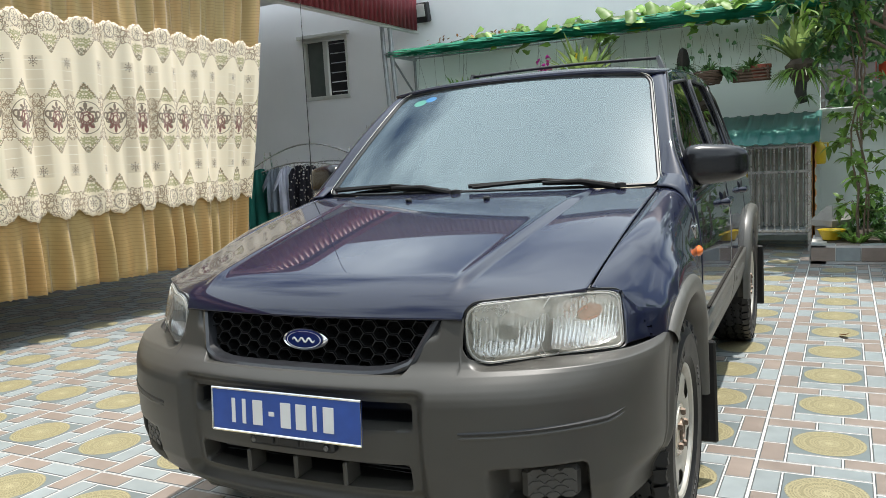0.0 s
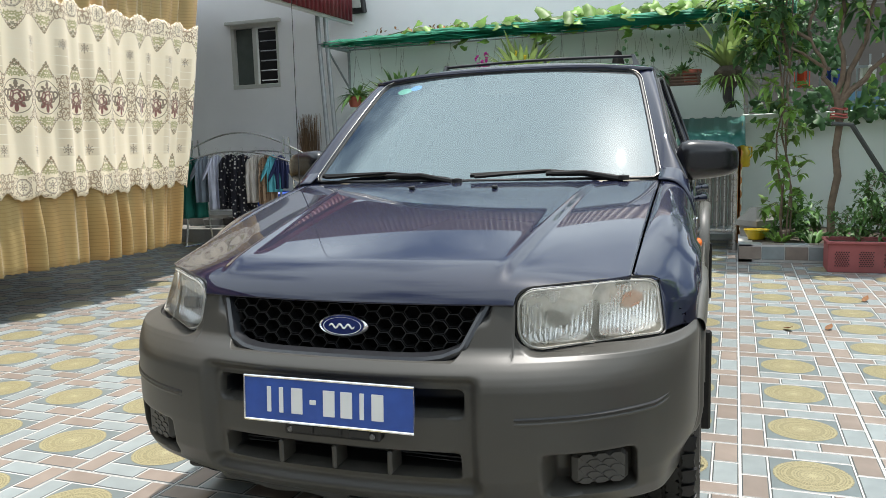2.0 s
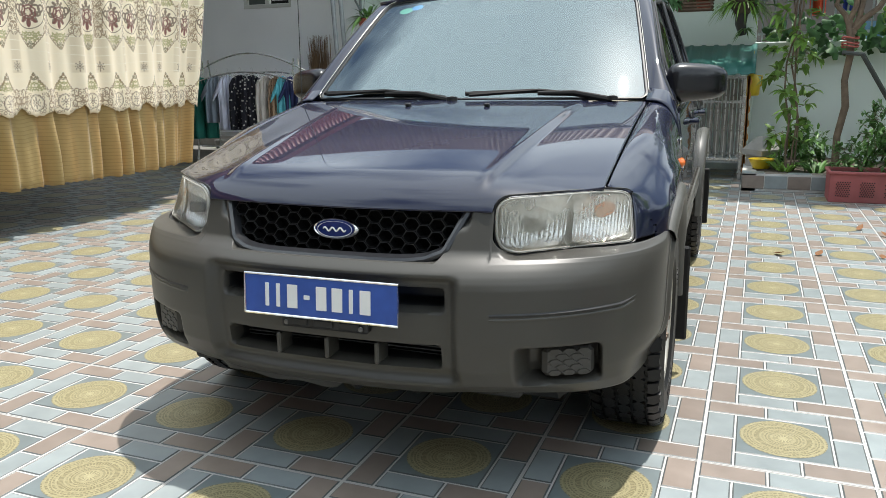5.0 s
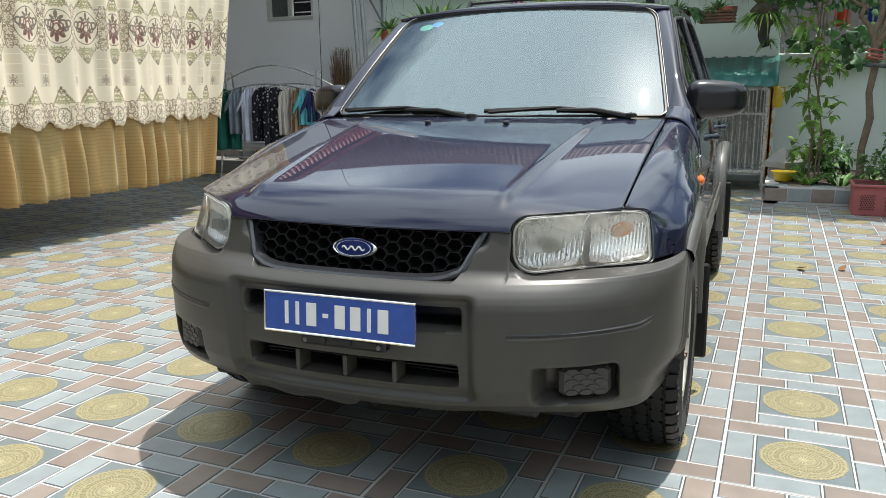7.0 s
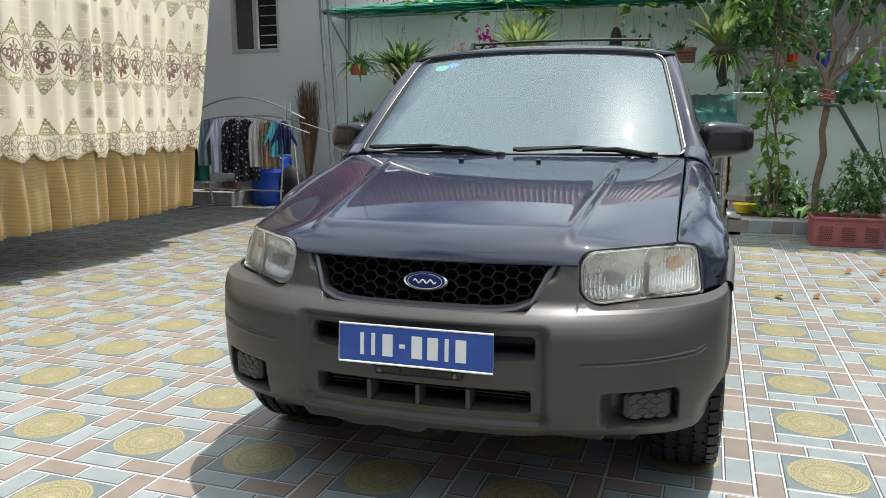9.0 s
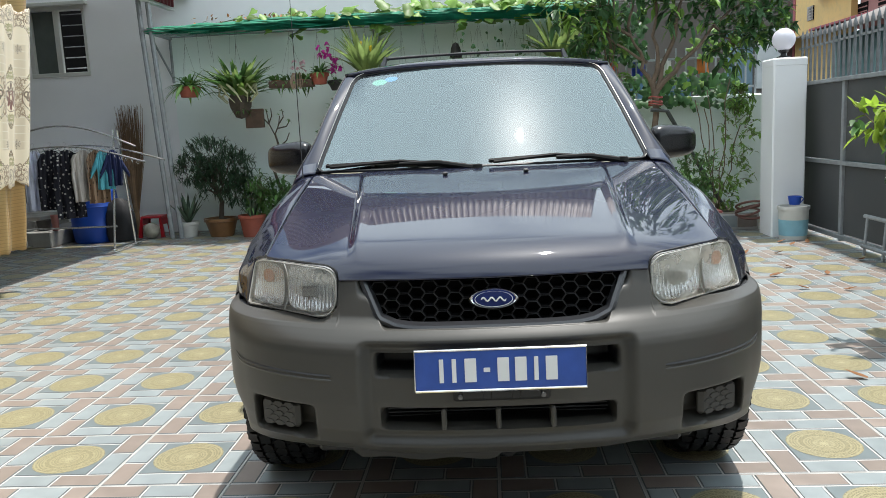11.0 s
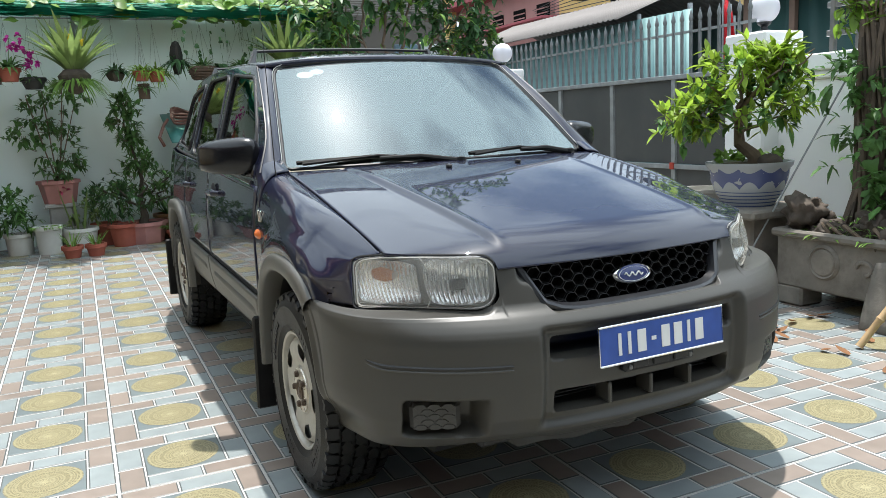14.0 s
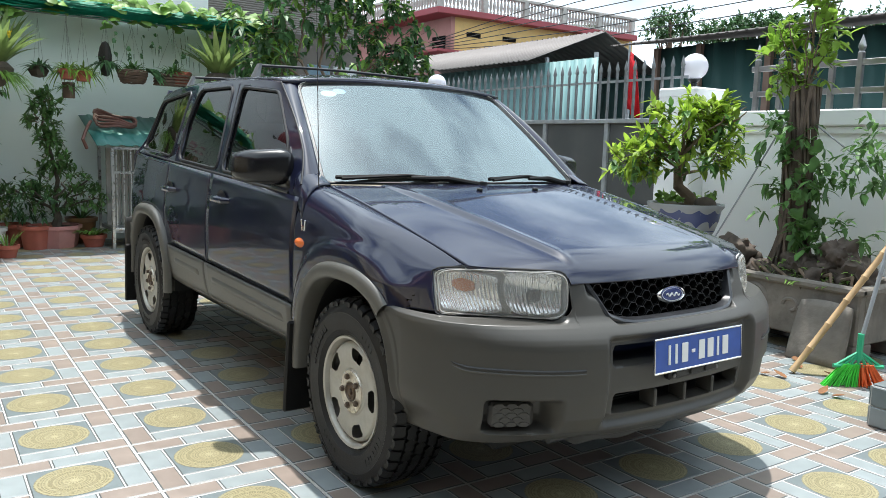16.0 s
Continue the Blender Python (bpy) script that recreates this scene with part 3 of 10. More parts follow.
def hood_z(x, y):
    """The bonnet's skin: a rounded nose, a long crown and two raised creases."""
    a = abs(x)
    yr = 1.205 + 0.135 * (a / 0.72) ** 2
    d = max(0.0, y - nose_y(a))
    v = min(1.0, d / (yr - nose_y(a)))
    z = 0.838 + 0.055 * (1 - math.exp(-d / 0.03)) + 0.222 * d - 0.03 * d * d
    ridge = lerp(0.402, 0.495, v)
    z += 0.011 * (1 - smooth(ridge - 0.004, ridge + 0.026, a)) * smooth(0.02, 0.14, d) * (1 - 0.6 * smooth(0.8, 1.0, v))
    z += 0.003 * math.exp(-((a - ridge + 0.006) / 0.016) ** 2) * smooth(0.03, 0.1, d) * (1 - smooth(0.75, 1.0, v))
    z -= 0.043 * smooth(0.42, 0.74, a) * (1 - v) ** 1.3
    return z - 0.010 * (a / 0.72) ** 2 * v


def hood_pt(u, v):
    # more columns round the lamp's corner
    q = abs(2 * u - 1)
    a = table([(0.0, 0.0), (0.5, 0.43), (0.78, 0.525), (1.0, 0.715)], q)
    x = math.copysign(a + 0.013 * v * (a / 0.715), u - 0.5)
    y = lerp(hood_front(a), 1.205 + 0.135 * (a / 0.715) ** 2, v)
    return Vector((x, y, hood_z(x, y)))


def hood_edge(y):
    """The bonnet's right-hand edge at a given y."""
    yf, yr = hood_front(0.715), 1.34
    return hood_pt(1.0, min(1, max(0, (y - yf) / (yr - yf))))


bm = bmesh.new()
grid(bm, lambda u, v: hood_pt(u, v ** 1.6), 240, 64)
hood = part("bonnet", bm, PAINT, car, thick=0.012, sharp=60)


def top_z(y):
    return table([(1.94, 1.553), (2.1, 1.575), (2.5, 1.598), (3.3, 1.602), (3.8, 1.586), (4.2, 1.55)], y)


def screen_raw(u, v):
    """The windscreen's curved plane, corners square."""
    s = 2 * u - 1
    b = Vector((0.722 * s, 1.262 + 0.134 * s * s, 1.10 - 0.002 * s * s))
    t = Vector((0.596 * s, 1.862 + 0.08 * s * s, 1.567 - 0.023 * abs(s) ** 2.4))
    p = b.lerp(t, v)
    p.z += 0.010 * math.sin(v * math.pi)
    return p


# washer nozzles on the bonnet
for x in (-0.15, 0.17):
    bm = bmesh.new()
    box(bm, (x, 1.06, hood_z(x, 1.06) + 0.006), (0.02, 0.026, 0.014), bev=0.004)
    part("washer_nozzle", bm, BLACK, hood)

for s in (-1, 1):
    # front fender
    def fender_pt(u, v, s=s):
        start = table([(0, 0.421), (0.4, 0.452), (0.7, 0.487), (0.83, 0.43), (1, 0.386)], v)
        y = lerp(start, 1.384, u)
        zb = max(arch_z(y, AXF - 0.02, 0.417, 0.826), 0.735 if y < 0.56 else 0.0, 0.43)
        he = hood_edge(y)
        zt, xt = he.z - 0.003, he.x + 0.006
        z0 = max(0.80, zb + 0.004)
        if v < 0.4:
            z = lerp(zb, z0, v / 0.4)
            x = side_x(y, z)
        else:
            a = (v - 0.4) / 0.6 * math.pi / 2
            e = smooth(0.4, 0.95, y)
            w0 = side_x(y, z0)
            x = xt + (w0 - xt) * math.cos(a) ** lerp(1.9, 0.7, e)
            z = z0 + (zt - z0) * math.sin(a) ** lerp(1.9, 0.85, e)
        # the blister that runs round over the arch
        q = ((abs(y - AXF + 0.02) / 0.417) ** 2.6 + (max(0.0, z - 0.33) / 0.496) ** 2.6) ** (1 / 2.6)
        x += 0.014 * (1 - smooth(1.10, 1.2, q)) * smooth(0.45, 0.6, y) * (1 - smooth(0.88, 0.96, z))
        # the front edge follows the lamp
        px, pz = table([(0, 0.803), (0.4, 0.791), (0.66, 0.780), (0.74, 0.768), (1, 0.721)], v), table([(0, 0.735), (0.4, 0.80), (0.66, 0.862), (0.74, 0.869), (1, 0.886)], v)
        p = Vector((x, y, z)).lerp(Vector((px, lamp_face(px, pz) - 0.001, pz)), 1 - smooth(0.0, 0.2, u))
        return Vector((s * p.x, p.y, p.z))
    bm = bmesh.new()
    grid(bm, fender_pt, 120, 40)
    fender = part("front_fender", bm, PAINT, car, thick=0.006, sharp=50)
    bm = bmesh.new()
    lathe(bm, [(0.0, 0.016), (0.012, 0.015), (0.026, 0.008), (0.031, 0.0)], 24, pose(s * 0.866, 1.325, 0.858, 0, 90 * s, 0) @ Matrix.Diagonal((0.66, 1.3, 1, 1)))
    part("side_indicator", bm, AMBER, fender, "orange side indicator")
    bm = bmesh.new()
    for dy in (-0.014, 0.014):
        box(bm, (0, dy, 0), (0.008, 0.008, 0.046), pose(s * 0.862, 1.30, 0.934, -12 * (1 if dy > 0 else -1), 0, 0), bev=0.002)
    box(bm, (s * 0.862, 1.30, 0.926), (0.008, 0.02, 0.012), bev=0.002)
    part("fender_emblem", bm, CHROME, fender)

    # doors and rear quarter, painted part
    def side_panel(name, y0, y1, zb_fn, zt_fn, nu=26, nv=14, material=PAINT, off=0.0, thick=0.006, s=s, parent=car, label=""):
        b = bmesh.new()

        def f(u, v):
            y = lerp(y0, y1, u)
            z = lerp(zb_fn(y), zt_fn(y), v)
            return Vector((s * (side_x(y, z) + off), y, z))
        grid(b, f, nu, nv)
        return part(name, b, material, parent, label, thick=thick)

    RX = 0.455
    clad_top = lambda y: 0.588 + 0.028 * (y - 1.4)
    rear_cut = lambda y: max(clad_top(y) + 0.005, arch_z(y, AXR, RX, 0.84))
    fdoor = side_panel("front_door", 1.390, 2.472, lambda y: clad_top(y) + 0.005, belt)
    rdoor = side_panel("rear_door", 2.480, 3.222, rear_cut, belt, 44)
    quarter = side_panel("rear_quarter", 3.230, 4.28, rear_cut, belt, 50)
    side_panel("cladding", 1.390, 2.472, lambda y: 0.437, clad_top, 20, 8, SIDECLAD, 0.012, 0.012, parent=fdoor, label="grey plastic lower door cladding")
    side_panel("cladding", 2.480, 3.13, lambda y: 0.437, clad_top, 20, 8, SIDECLAD, 0.012, 0.012, parent=rdoor, label="grey plastic lower door cladding")
    for d, y0, y1 in ((fdoor, 1.47, 2.40), (rdoor, 2.56, 3.02)):
        bm = bmesh.new()
        xr = side_x(2, 0.53) + 0.006
        grid(bm, lambda u, v: Vector((s * (xr + 0.016 * math.sin(v * math.pi) ** 0.6 * min(1, u * 12, (1 - u) * 12) ** 0.5), lerp(y0, y1, u), 0.515 + 0.028 * (lerp(y0, y1, u) - 1.4) + 0.045 * (v - 0.5))), 40, 10)
        part("moulding", bm, SIDECLAD, d)
    side_panel("rear_side_bumper", 4.0, 4.36, lambda y: 0.36, lambda y: 0.65, 8, 8, SIDECLAD, 0.012, 0.012, label="grey plastic rear bumper corner")
    # sill
    bm = bmesh.new()
    grid(bm, lambda u, v: Vector((s * (0.852 - 0.11 * v - 0.02 * math.sin(v * 3)), lerp(1.30, 3.15, u), 0.430 - 0.075 * math.sin(v * 1.57))), 20, 8)
    part("sill", bm, SIDECLAD, car, thick=0.01)
    # door handles
    for d, yh in ((fdoor, 2.26), (rdoor, 3.13)):
        bm = bmesh.new()
        lathe(bm, [(0.0, 0.0), (0.045, 0.001), (0.05, 0.003)], 20, pose(s * (side_x(yh, 0.965) + 0.001), yh, 0.975, 0, 90 * s, 0) @ Matrix.Diagonal((0.75, 1.35, 1, 1)))
        part("handle_recess", bm, BLACK, d)
        bm = bmesh.new()
        x = side_x(yh, 0.965)
        tube(bm, [(s * (x - 0.005), yh - 0.095, 0.965), (s * (x + 0.022), yh - 0.075, 0.966), (s * (x + 0.026), yh, 0.968), (s * (x + 0.022), yh + 0.075, 0.966), (s * (x - 0.005), yh + 0.095, 0.965)], [0.012, 0.017, 0.019, 0.017, 0.012], 10)
        part("handle", bm, PAINT, d)

    # greenhouse side: one painted frame with three cut windows and their glass
    def rounded(poly, r=0.045, n=6):
        out = []
        for k in range(len(poly)):
            p, a, b = Vector(poly[k]), Vector(poly[k - 1]), Vector(poly[(k + 1) % len(poly)])
            pa, pb = p + (a - p).normalized() * r, p + (b - p).normalized() * r
            out += [pa.lerp(p, t).lerp(p.lerp(pb, t), t) for t in (i / n for i in range(n + 1))]
        return out

    def inside(poly, y, z):
        hit_ = False
        for k in range(len(poly)):
            a, b = poly[k - 1], poly[k]
            if (a.y > z) != (b.y > z) and y < (b.x - a.x) * (z - a.y) / (b.y - a.y) + a.x:
                hit_ = not hit_
        return hit_

    WINDOWS = [("front_side_window", fdoor, rounded([(1.575, 1.076), (2.36, 1.108), (2.465, 1.545), (1.96, 1.502), (1.71, 1.28)])),
               ("rear_side_window", rdoor, rounded([(2.435, 1.112), (3.125, 1.142), (3.175, 1.36), (3.155, 1.556), (2.60, 1.553)], 0.06)),
               ("quarter_window", quarter, rounded([(3.275, 1.155), (4.20, 1.195), (4.09, 1.515), (3.32, 1.555)], 0.06))]

    def frame_pt(u, v, s=s):
        zb = belt(lerp(1.38, 4.28, u)) - 0.004
        z = lerp(zb, top_z(lerp(1.95, 4.2, u)), v)
        y = lerp(pillar_y(z), lerp(4.30, 4.17, (z - 1.2) / 0.36), u)
        return Vector((s * shell_x(y, z), y, z))
    bm = bmesh.new()
    grid(bm, frame_pt, 230, 44)
    gone = []
    for f in bm.faces:
        c = f.calc_center_median()
        if any(inside(w, c.y, c.z) for _, _, w in WINDOWS):
            gone.append(f)
    bmesh.ops.delete(bm, geom=gone, context="FACES")
    part("side_frame", bm, PAINT, car, thick=0.02)
    for nm, par, w in WINDOWS:
        bm = bmesh.new()
        mid = sum(w, Vector((0, 0))) / len(w)
        ring_ = None
        for t in (0.0, 0.5, 1.0):
            cur = [bm.verts.new((s * (shell_x(q.x, q.y) - 0.010), q.x, q.y)) for q in ([mid] if t == 0 else [mid.lerp(q, t) for q in w])]
            for k in range(len(cur)) if ring_ else ():
                j = (k + 1) % len(cur)
                bm.faces.new((ring_[0], cur[k], cur[j]) if len(ring_) == 1 else (ring_[k], cur[k], cur[j], ring_[j]))
            ring_ = cur
        part(nm, bm, SIDEGLASS, par)
        bm = bmesh.new()
        tube(bm, [(s * (shell_x(q.x, q.y) + 0.001), q.x, q.y) for q in w + w[:1]], 0.0075, 8)
        part("window_seal", bm, BLACK, par)
    bm = bmesh.new()
    tube(bm, [(s * (shell_x(y, z) + 0.0005), y, z) for y, z in ((2.397, 1.1), (2.43, 1.3), (2.53, 1.565))], 0.0035, 6)
    part("door_gap", bm, BLACK, rdoor)
    bm = bmesh.new()
    tube(bm, [(s * (shell_x(y, belt(y) + 0.006) + 0.003), y, belt(y) + 0.006) for y in (1.5 + 0.1 * k for k in range(26))], 0.007, 6)
    part("belt_strip", bm, BLACK, car)

    # pillar between screen and side
    def pillar_pt(u, v, s=s):
        a = screen_raw(1.0, u)
        z = lerp(1.088, 1.556, u)
        b = Vector((shell_x(pillar_y(z), z), pillar_y(z), z))
        p = a.lerp(b, v) + Vector((0.55, -0.35, 0.5)) * (0.016 * math.sin(v * math.pi) ** 0.8)
        return Vector((s * p.x, p.y, p.z))
    bm = bmesh.new()
    grid(bm, pillar_pt, 20, 10)
    part("a_pillar", bm, PAINT, car, thick=0.006)
    bm = bmesh.new()
    tube(bm, [(s * (shell_x(pillar_y(z), z) + 0.001), pillar_y(z), z) for z in (1.09 + 0.046 * k for k in range(11))], 0.0045, 6)
    part("pillar_gap", bm, BLACK, car)
    # fill between fender top and pillar foot
    bm = bmesh.new()
    def foot(u, v, s=s):
        y, a = lerp(1.33, 1.47, u), lerp(0.5, math.pi / 2, v)
        w0, xt, zt = side_x(y, 0.80) - 0.03 * u, 0.722, lerp(1.094, 1.15, u)
        return Vector((s * (xt + (w0 - xt) * max(0.0, math.cos(a)) ** lerp(0.7, 0.4, u ** 0.7) + 0.002), y, 0.80 + (zt - 0.80) * math.sin(a) ** lerp(0.85, 0.5, u ** 0.7) + 0.002))
    grid(bm, foot, 8, 12)
    part("cowl_side", bm, PAINT, car, thick=0.006)

    # wheel arch flares and inner liners
    for nm, c, rx, top, bump_out in (("front_arch_flare", AXF - 0.02, 0.425, 0.832, 0.028), ("rear_arch_flare", AXR, 0.46, 0.845, 0.03)):
        n = 2.6

        def flare(u, v, c=c, rx=rx, top=top, bo=bump_out, first=0.266 if c < 2 else 0.0):
            a = lerp(first * math.pi, math.pi, u)
            ca, sa = math.cos(a), math.sin(a)
            q = (abs(ca) ** n + abs(sa) ** n) ** (-1 / n)
            k = [(1.0, 0.0), (0.992, bo * 0.7), (0.975, bo * 1.05), (0.945, bo * 1.2), (0.905, bo * 1.25), (0.88, bo * 1.1), (0.868, bo * 0.7), (0.864, -0.06)][round(v * 7)]
            y = c - rx * k[0] * ca * q
            z = 0.34 + (top - 0.34) * k[0] * sa * q
            yy = min(max(y, 0.5), 4.2)
            return Vector((s * (side_x(yy, max(z, 0.55)) + k[1]), y, z))
        bm = bmesh.new()
        grid(bm, flare, 56, 7)
        part(nm, bm, SIDECLAD, car, "grey plastic wheel arch flare", sharp=50)
        bm = bmesh.new()
        grid(bm, lambda u, v: Vector((s * lerp(0.83, 0.5, v), c - rx * 0.90 * math.cos(u * math.pi), 0.34 + (top - 0.35) * 0.92 * math.sin(u * math.pi))), 24, 2)
        part("arch_liner", bm, BLACK, car)
    # mud flaps
    for y, t in ((1.345, 6), (4.0, 4)):
        bm = bmesh.new()
        box(bm, (0, 0, 0), (0.24, 0.02, 0.40), pose(s * 0.80, y, 0.335, t, 0, 0), bev=0.008)
        part("mud_flap", bm, RUBBER, car, "black rubber mud flap")

    # door mirror
    bm = bmesh.new()

    def shell(u, v):
        a, b = u * 2 * math.pi, (v - 0.5) * math.pi
        e = 0.55
        sg = lambda t, p: math.copysign(abs(t) ** p, t)
        x = 0.118 * sg(math.cos(b), e) * sg(math.cos(a), e)
        z = 0.076 * sg(math.cos(b), e) * sg(math.sin(a), e)
        y = 0.075 * sg(math.sin(b), 0.8)
        z *= 1 - 0.14 * (x / 0.118)
        return Vector((s * (0.895 + x), 1.645 + y + 0.05 * (x / 0.118), 1.156 + z))
    grid(bm, shell, 40, 16)
    bmesh.ops.remove_doubles(bm, verts=bm.verts, dist=0.0005)
    mirror = part("door_mirror", bm, mat("satin_black", (0.007, 0.007, 0.009), 0.25, 0, 0.06) if s < 0 else bpy.data.materials["satin_black"], car, "black plastic door mirror", sharp=60)
    bm = bmesh.new()
    grid(bm, lambda u, v: Vector((s * lerp(0.80, 0.88, u), 1.63 + 0.08 * (v - 0.5), 1.095 + 0.02 * u + 0.04 * math.sin(v * math.pi))), 4, 6)
    tube(bm, [(s * 0.77, 1.60, 1.11), (s * 0.84, 1.63, 1.115), (s * 0.90, 1.65, 1.13)], [0.05, 0.04, 0.04], 10)
    part("mirror_foot", bm, bpy.data.materials["satin_black"], mirror)
    bm = bmesh.new()
    grid(bm, lambda u, v: Vector((s * (shell_x(1.6, lerp(1.07, 1.26, v)) + 0.003), lerp(1.50 + 0.17 * v, 1.70, u), lerp(1.07, 1.26, v))), 4, 4)
    part("mirror_sail", bm, bpy.data.materials["satin_black"], mirror, thick=0.01)
    bm = bmesh.new()
    grid(bm, lambda u, v: Vector((s * (0.895 + (u - 0.5) * 0.2), 1.722 + 0.04 * (u - 0.5), 1.156 + (v - 0.5) * 0.115)), 1, 1)
    part("mirror_glass", bm, CHROME, mirror)

# roof
bm = bmesh.new()


def roof_pt(u, v):
    s = 2 * u - 1
    y = lerp(1.858 + 0.09 * s * s, 4.21 - 0.04 * s * s, v)
    z = table([(1.85, 1.578), (1.9, 1.592), (2.0, 1.610), (2.2, 1.630), (2.7, 1.646), (3.2, 1.65), (3.8, 1.632), (4.21, 1.59)], y)
    edge = top_z(y)
    z = lerp(z, edge, abs(s) ** 2.4)
    return Vector(((shell_x(y, edge) + 0.003) * s, y, z))


grid(bm, roof_pt, 36, 40)
part("roof", bm, PAINT, car, thick=0.012)


def screen_pt(u, v):
    # the glass, with its rounded corners
    narrow = 1 - 0.085 * (1 - math.sqrt(max(0.0, 1 - (max(0.0, v - 0.88) / 0.12) ** 2))) - 0.03 * (1 - math.sqrt(max(0.0, 1 - (max(0.0, 0.06 - v) / 0.06) ** 2)))
    return screen_raw(0.5 + (u - 0.5) * narrow, v)


bm = bmesh.new()
grid(bm, screen_pt, 40, 60)
screen = part("windscreen", bm, WINDSHIELD, car, sharp=80)
screen.visible_shadow = False
edge = [screen_pt(k / 40, 0) for k in range(41)] + [screen_pt(1, k / 60) for k in range(1, 61)] + [screen_pt(1 - k / 40, 1) for k in range(1, 41)] + [screen_pt(0, 1 - k / 60) for k in range(1, 61)]
bm = bmesh.new()
tube(bm, edge, 0.007, 6)
part("windscreen_seal", bm, BLACK, car)
# black painted border along the head of the glass, and the body strip over it
bm = bmesh.new()
grid(bm, lambda u, v: screen_raw(u, 1.0).lerp(Vector((roof_pt(u, 0).x, roof_pt(u, 0).y, roof_pt(u, 0).z)), v) + Vector((0, 0, -0.004)), 40, 1)
part("screen_header", bm, PAINT, car, thick=0.004)
SCREENTRIM = mat("bright_trim", (0.45, 0.44, 0.40), 0.2, 0.8, 0.05)
for u in (0.0, 1.0):
    bm = bmesh.new()
    tube(bm, [screen_pt(u, k / 40) + Vector((0.010 * (1 if u > 0.5 else -1), -0.004, 0.007)) for k in range(41)], 0.0019, 6)
    part("screen_trim", bm, SCREENTRIM, car)
# stickers behind the screen
for u, v, r, c in ((0.11, 0.885, 0.032, (0.16, 0.52, 0.38)), (0.155, 0.91, 0.027, (0.02, 0.28, 0.62))):
    bm = bmesh.new()
    p = screen_pt(u, v)
    nrm = (screen_pt(u + 0.01, v) - p).cross(screen_pt(u, v + 0.01) - p).normalized()
    q = Matrix.Translation(p - nrm * 0.006) @ nrm.to_track_quat("Z", "Y").to_matrix().to_4x4()
    lathe(bm, [(0.0, 0.0), (r, 0.0)], 24, q @ Matrix.Diagonal((1.2, 0.8, 1, 1)))
    part("sticker", bm, mat("sticker", c, 0.5, vary=0.05), screen)
# cowl
bm = bmesh.new()
grid(bm, lambda u, v: Vector(((2 * u - 1) * 0.73, lerp(1.16, 1.29, v) + 0.125 * (2 * u - 1) ** 2, 1.068 + 0.02 * v)), 30, 4)
part("cowl_panel", bm, BLACK, car, thick=0.01)
# wipers
WIPER = mat("matt_black_wiper", (0.006, 0.006, 0.006), 0.65, 0, 0.1, spec=0.25)
for x0, y0, x1, y1 in ((-0.02, 1.205, -0.68, 1.36), (0.60, 1.30, 0.03, 1.21)):
    w = None
    base = Vector((x0, y0, 1.095))
    tip = Vector((x1, y1, 1.118))
    mid = base.lerp(tip, 0.5) + Vector((0, 0.012, 0.016))
    bm = bmesh.new()
    tube(bm, [base, base.lerp(mid, 0.5) + Vector((0, 0, 0.014)), mid], [0.014, 0.012, 0.008], 8)
    lathe(bm, [(0.0, 0.02), (0.02, 0.016), (0.024, 0)], 14, Matrix.Translation(base))
    w = part("wiper", bm, WIPER, car)
    bm = bmesh.new()
    dv = (tip - base).normalized()
    off = Vector((0, 0.028, 0.012))
    tube(bm, [base + dv * 0.05 + off, mid + off * 0.8, tip + off * 0.4], 0.009, 6)
    part("wiper_blade", bm, WIPER, w)
    bm = bmesh.new()
    tube(bm, [base + dv * 0.02 + off * 0.3 + Vector((0, 0.02, 0.0)), mid + Vector((0, 0.02, 0.012)), tip - dv * 0.02], 0.007, 6)
    part("wiper_bridge", bm, WIPER, w)

# roof rack: two flat cross bars on clamped feet
for y, zr in ((2.61, 1.628), (3.75, 1.622)):
    bm = bmesh.new()
    grid(bm, lambda u, v: Vector((lerp(-0.515, 0.515, u), y + 0.016 * math.cos(v * 2 * math.pi), zr + 0.050 + 0.010 * math.sin(math.pi * u) + 0.008 * math.sin(v * 2 * math.pi))), 16, 12)
    bmesh.ops.remove_doubles(bm, verts=bm.verts, dist=0.0002)
    bar = part("rack_bar", bm, BLACK, car, "black roof rack cross bar")
    for s in (-1, 1):
        bm = bmesh.new()
        grid(bm, lambda u, v: Vector((s * (lerp(0.545, 0.512, u) + lerp(0.022, 0.010, u) * math.cos(v * 2 * math.pi)), y + lerp(0.046, 0.021, u ** 0.7) * max(-1, min(1, 1.5 * math.sin(v * 2 * math.pi))), zr + lerp(-0.034, 0.060, u))), 6, 16)
        bmesh.ops.remove_doubles(bm, verts=bm.verts, dist=0.0002)
        bmesh.ops.holes_fill(bm, edges=bm.edges, sides=20)
        part("rack_foot", bm, STEELDARK, bar, "grey clamp foot")
# aerial
bm = bmesh.new()
tube(bm, [(-0.775, 1.33, 1.05), (-0.778, 1.335, 1.10), (-0.785, 1.36, 1.95)], [0.010, 0.0022, 0.0012], 8)
part("aerial", bm, BLACK, car)

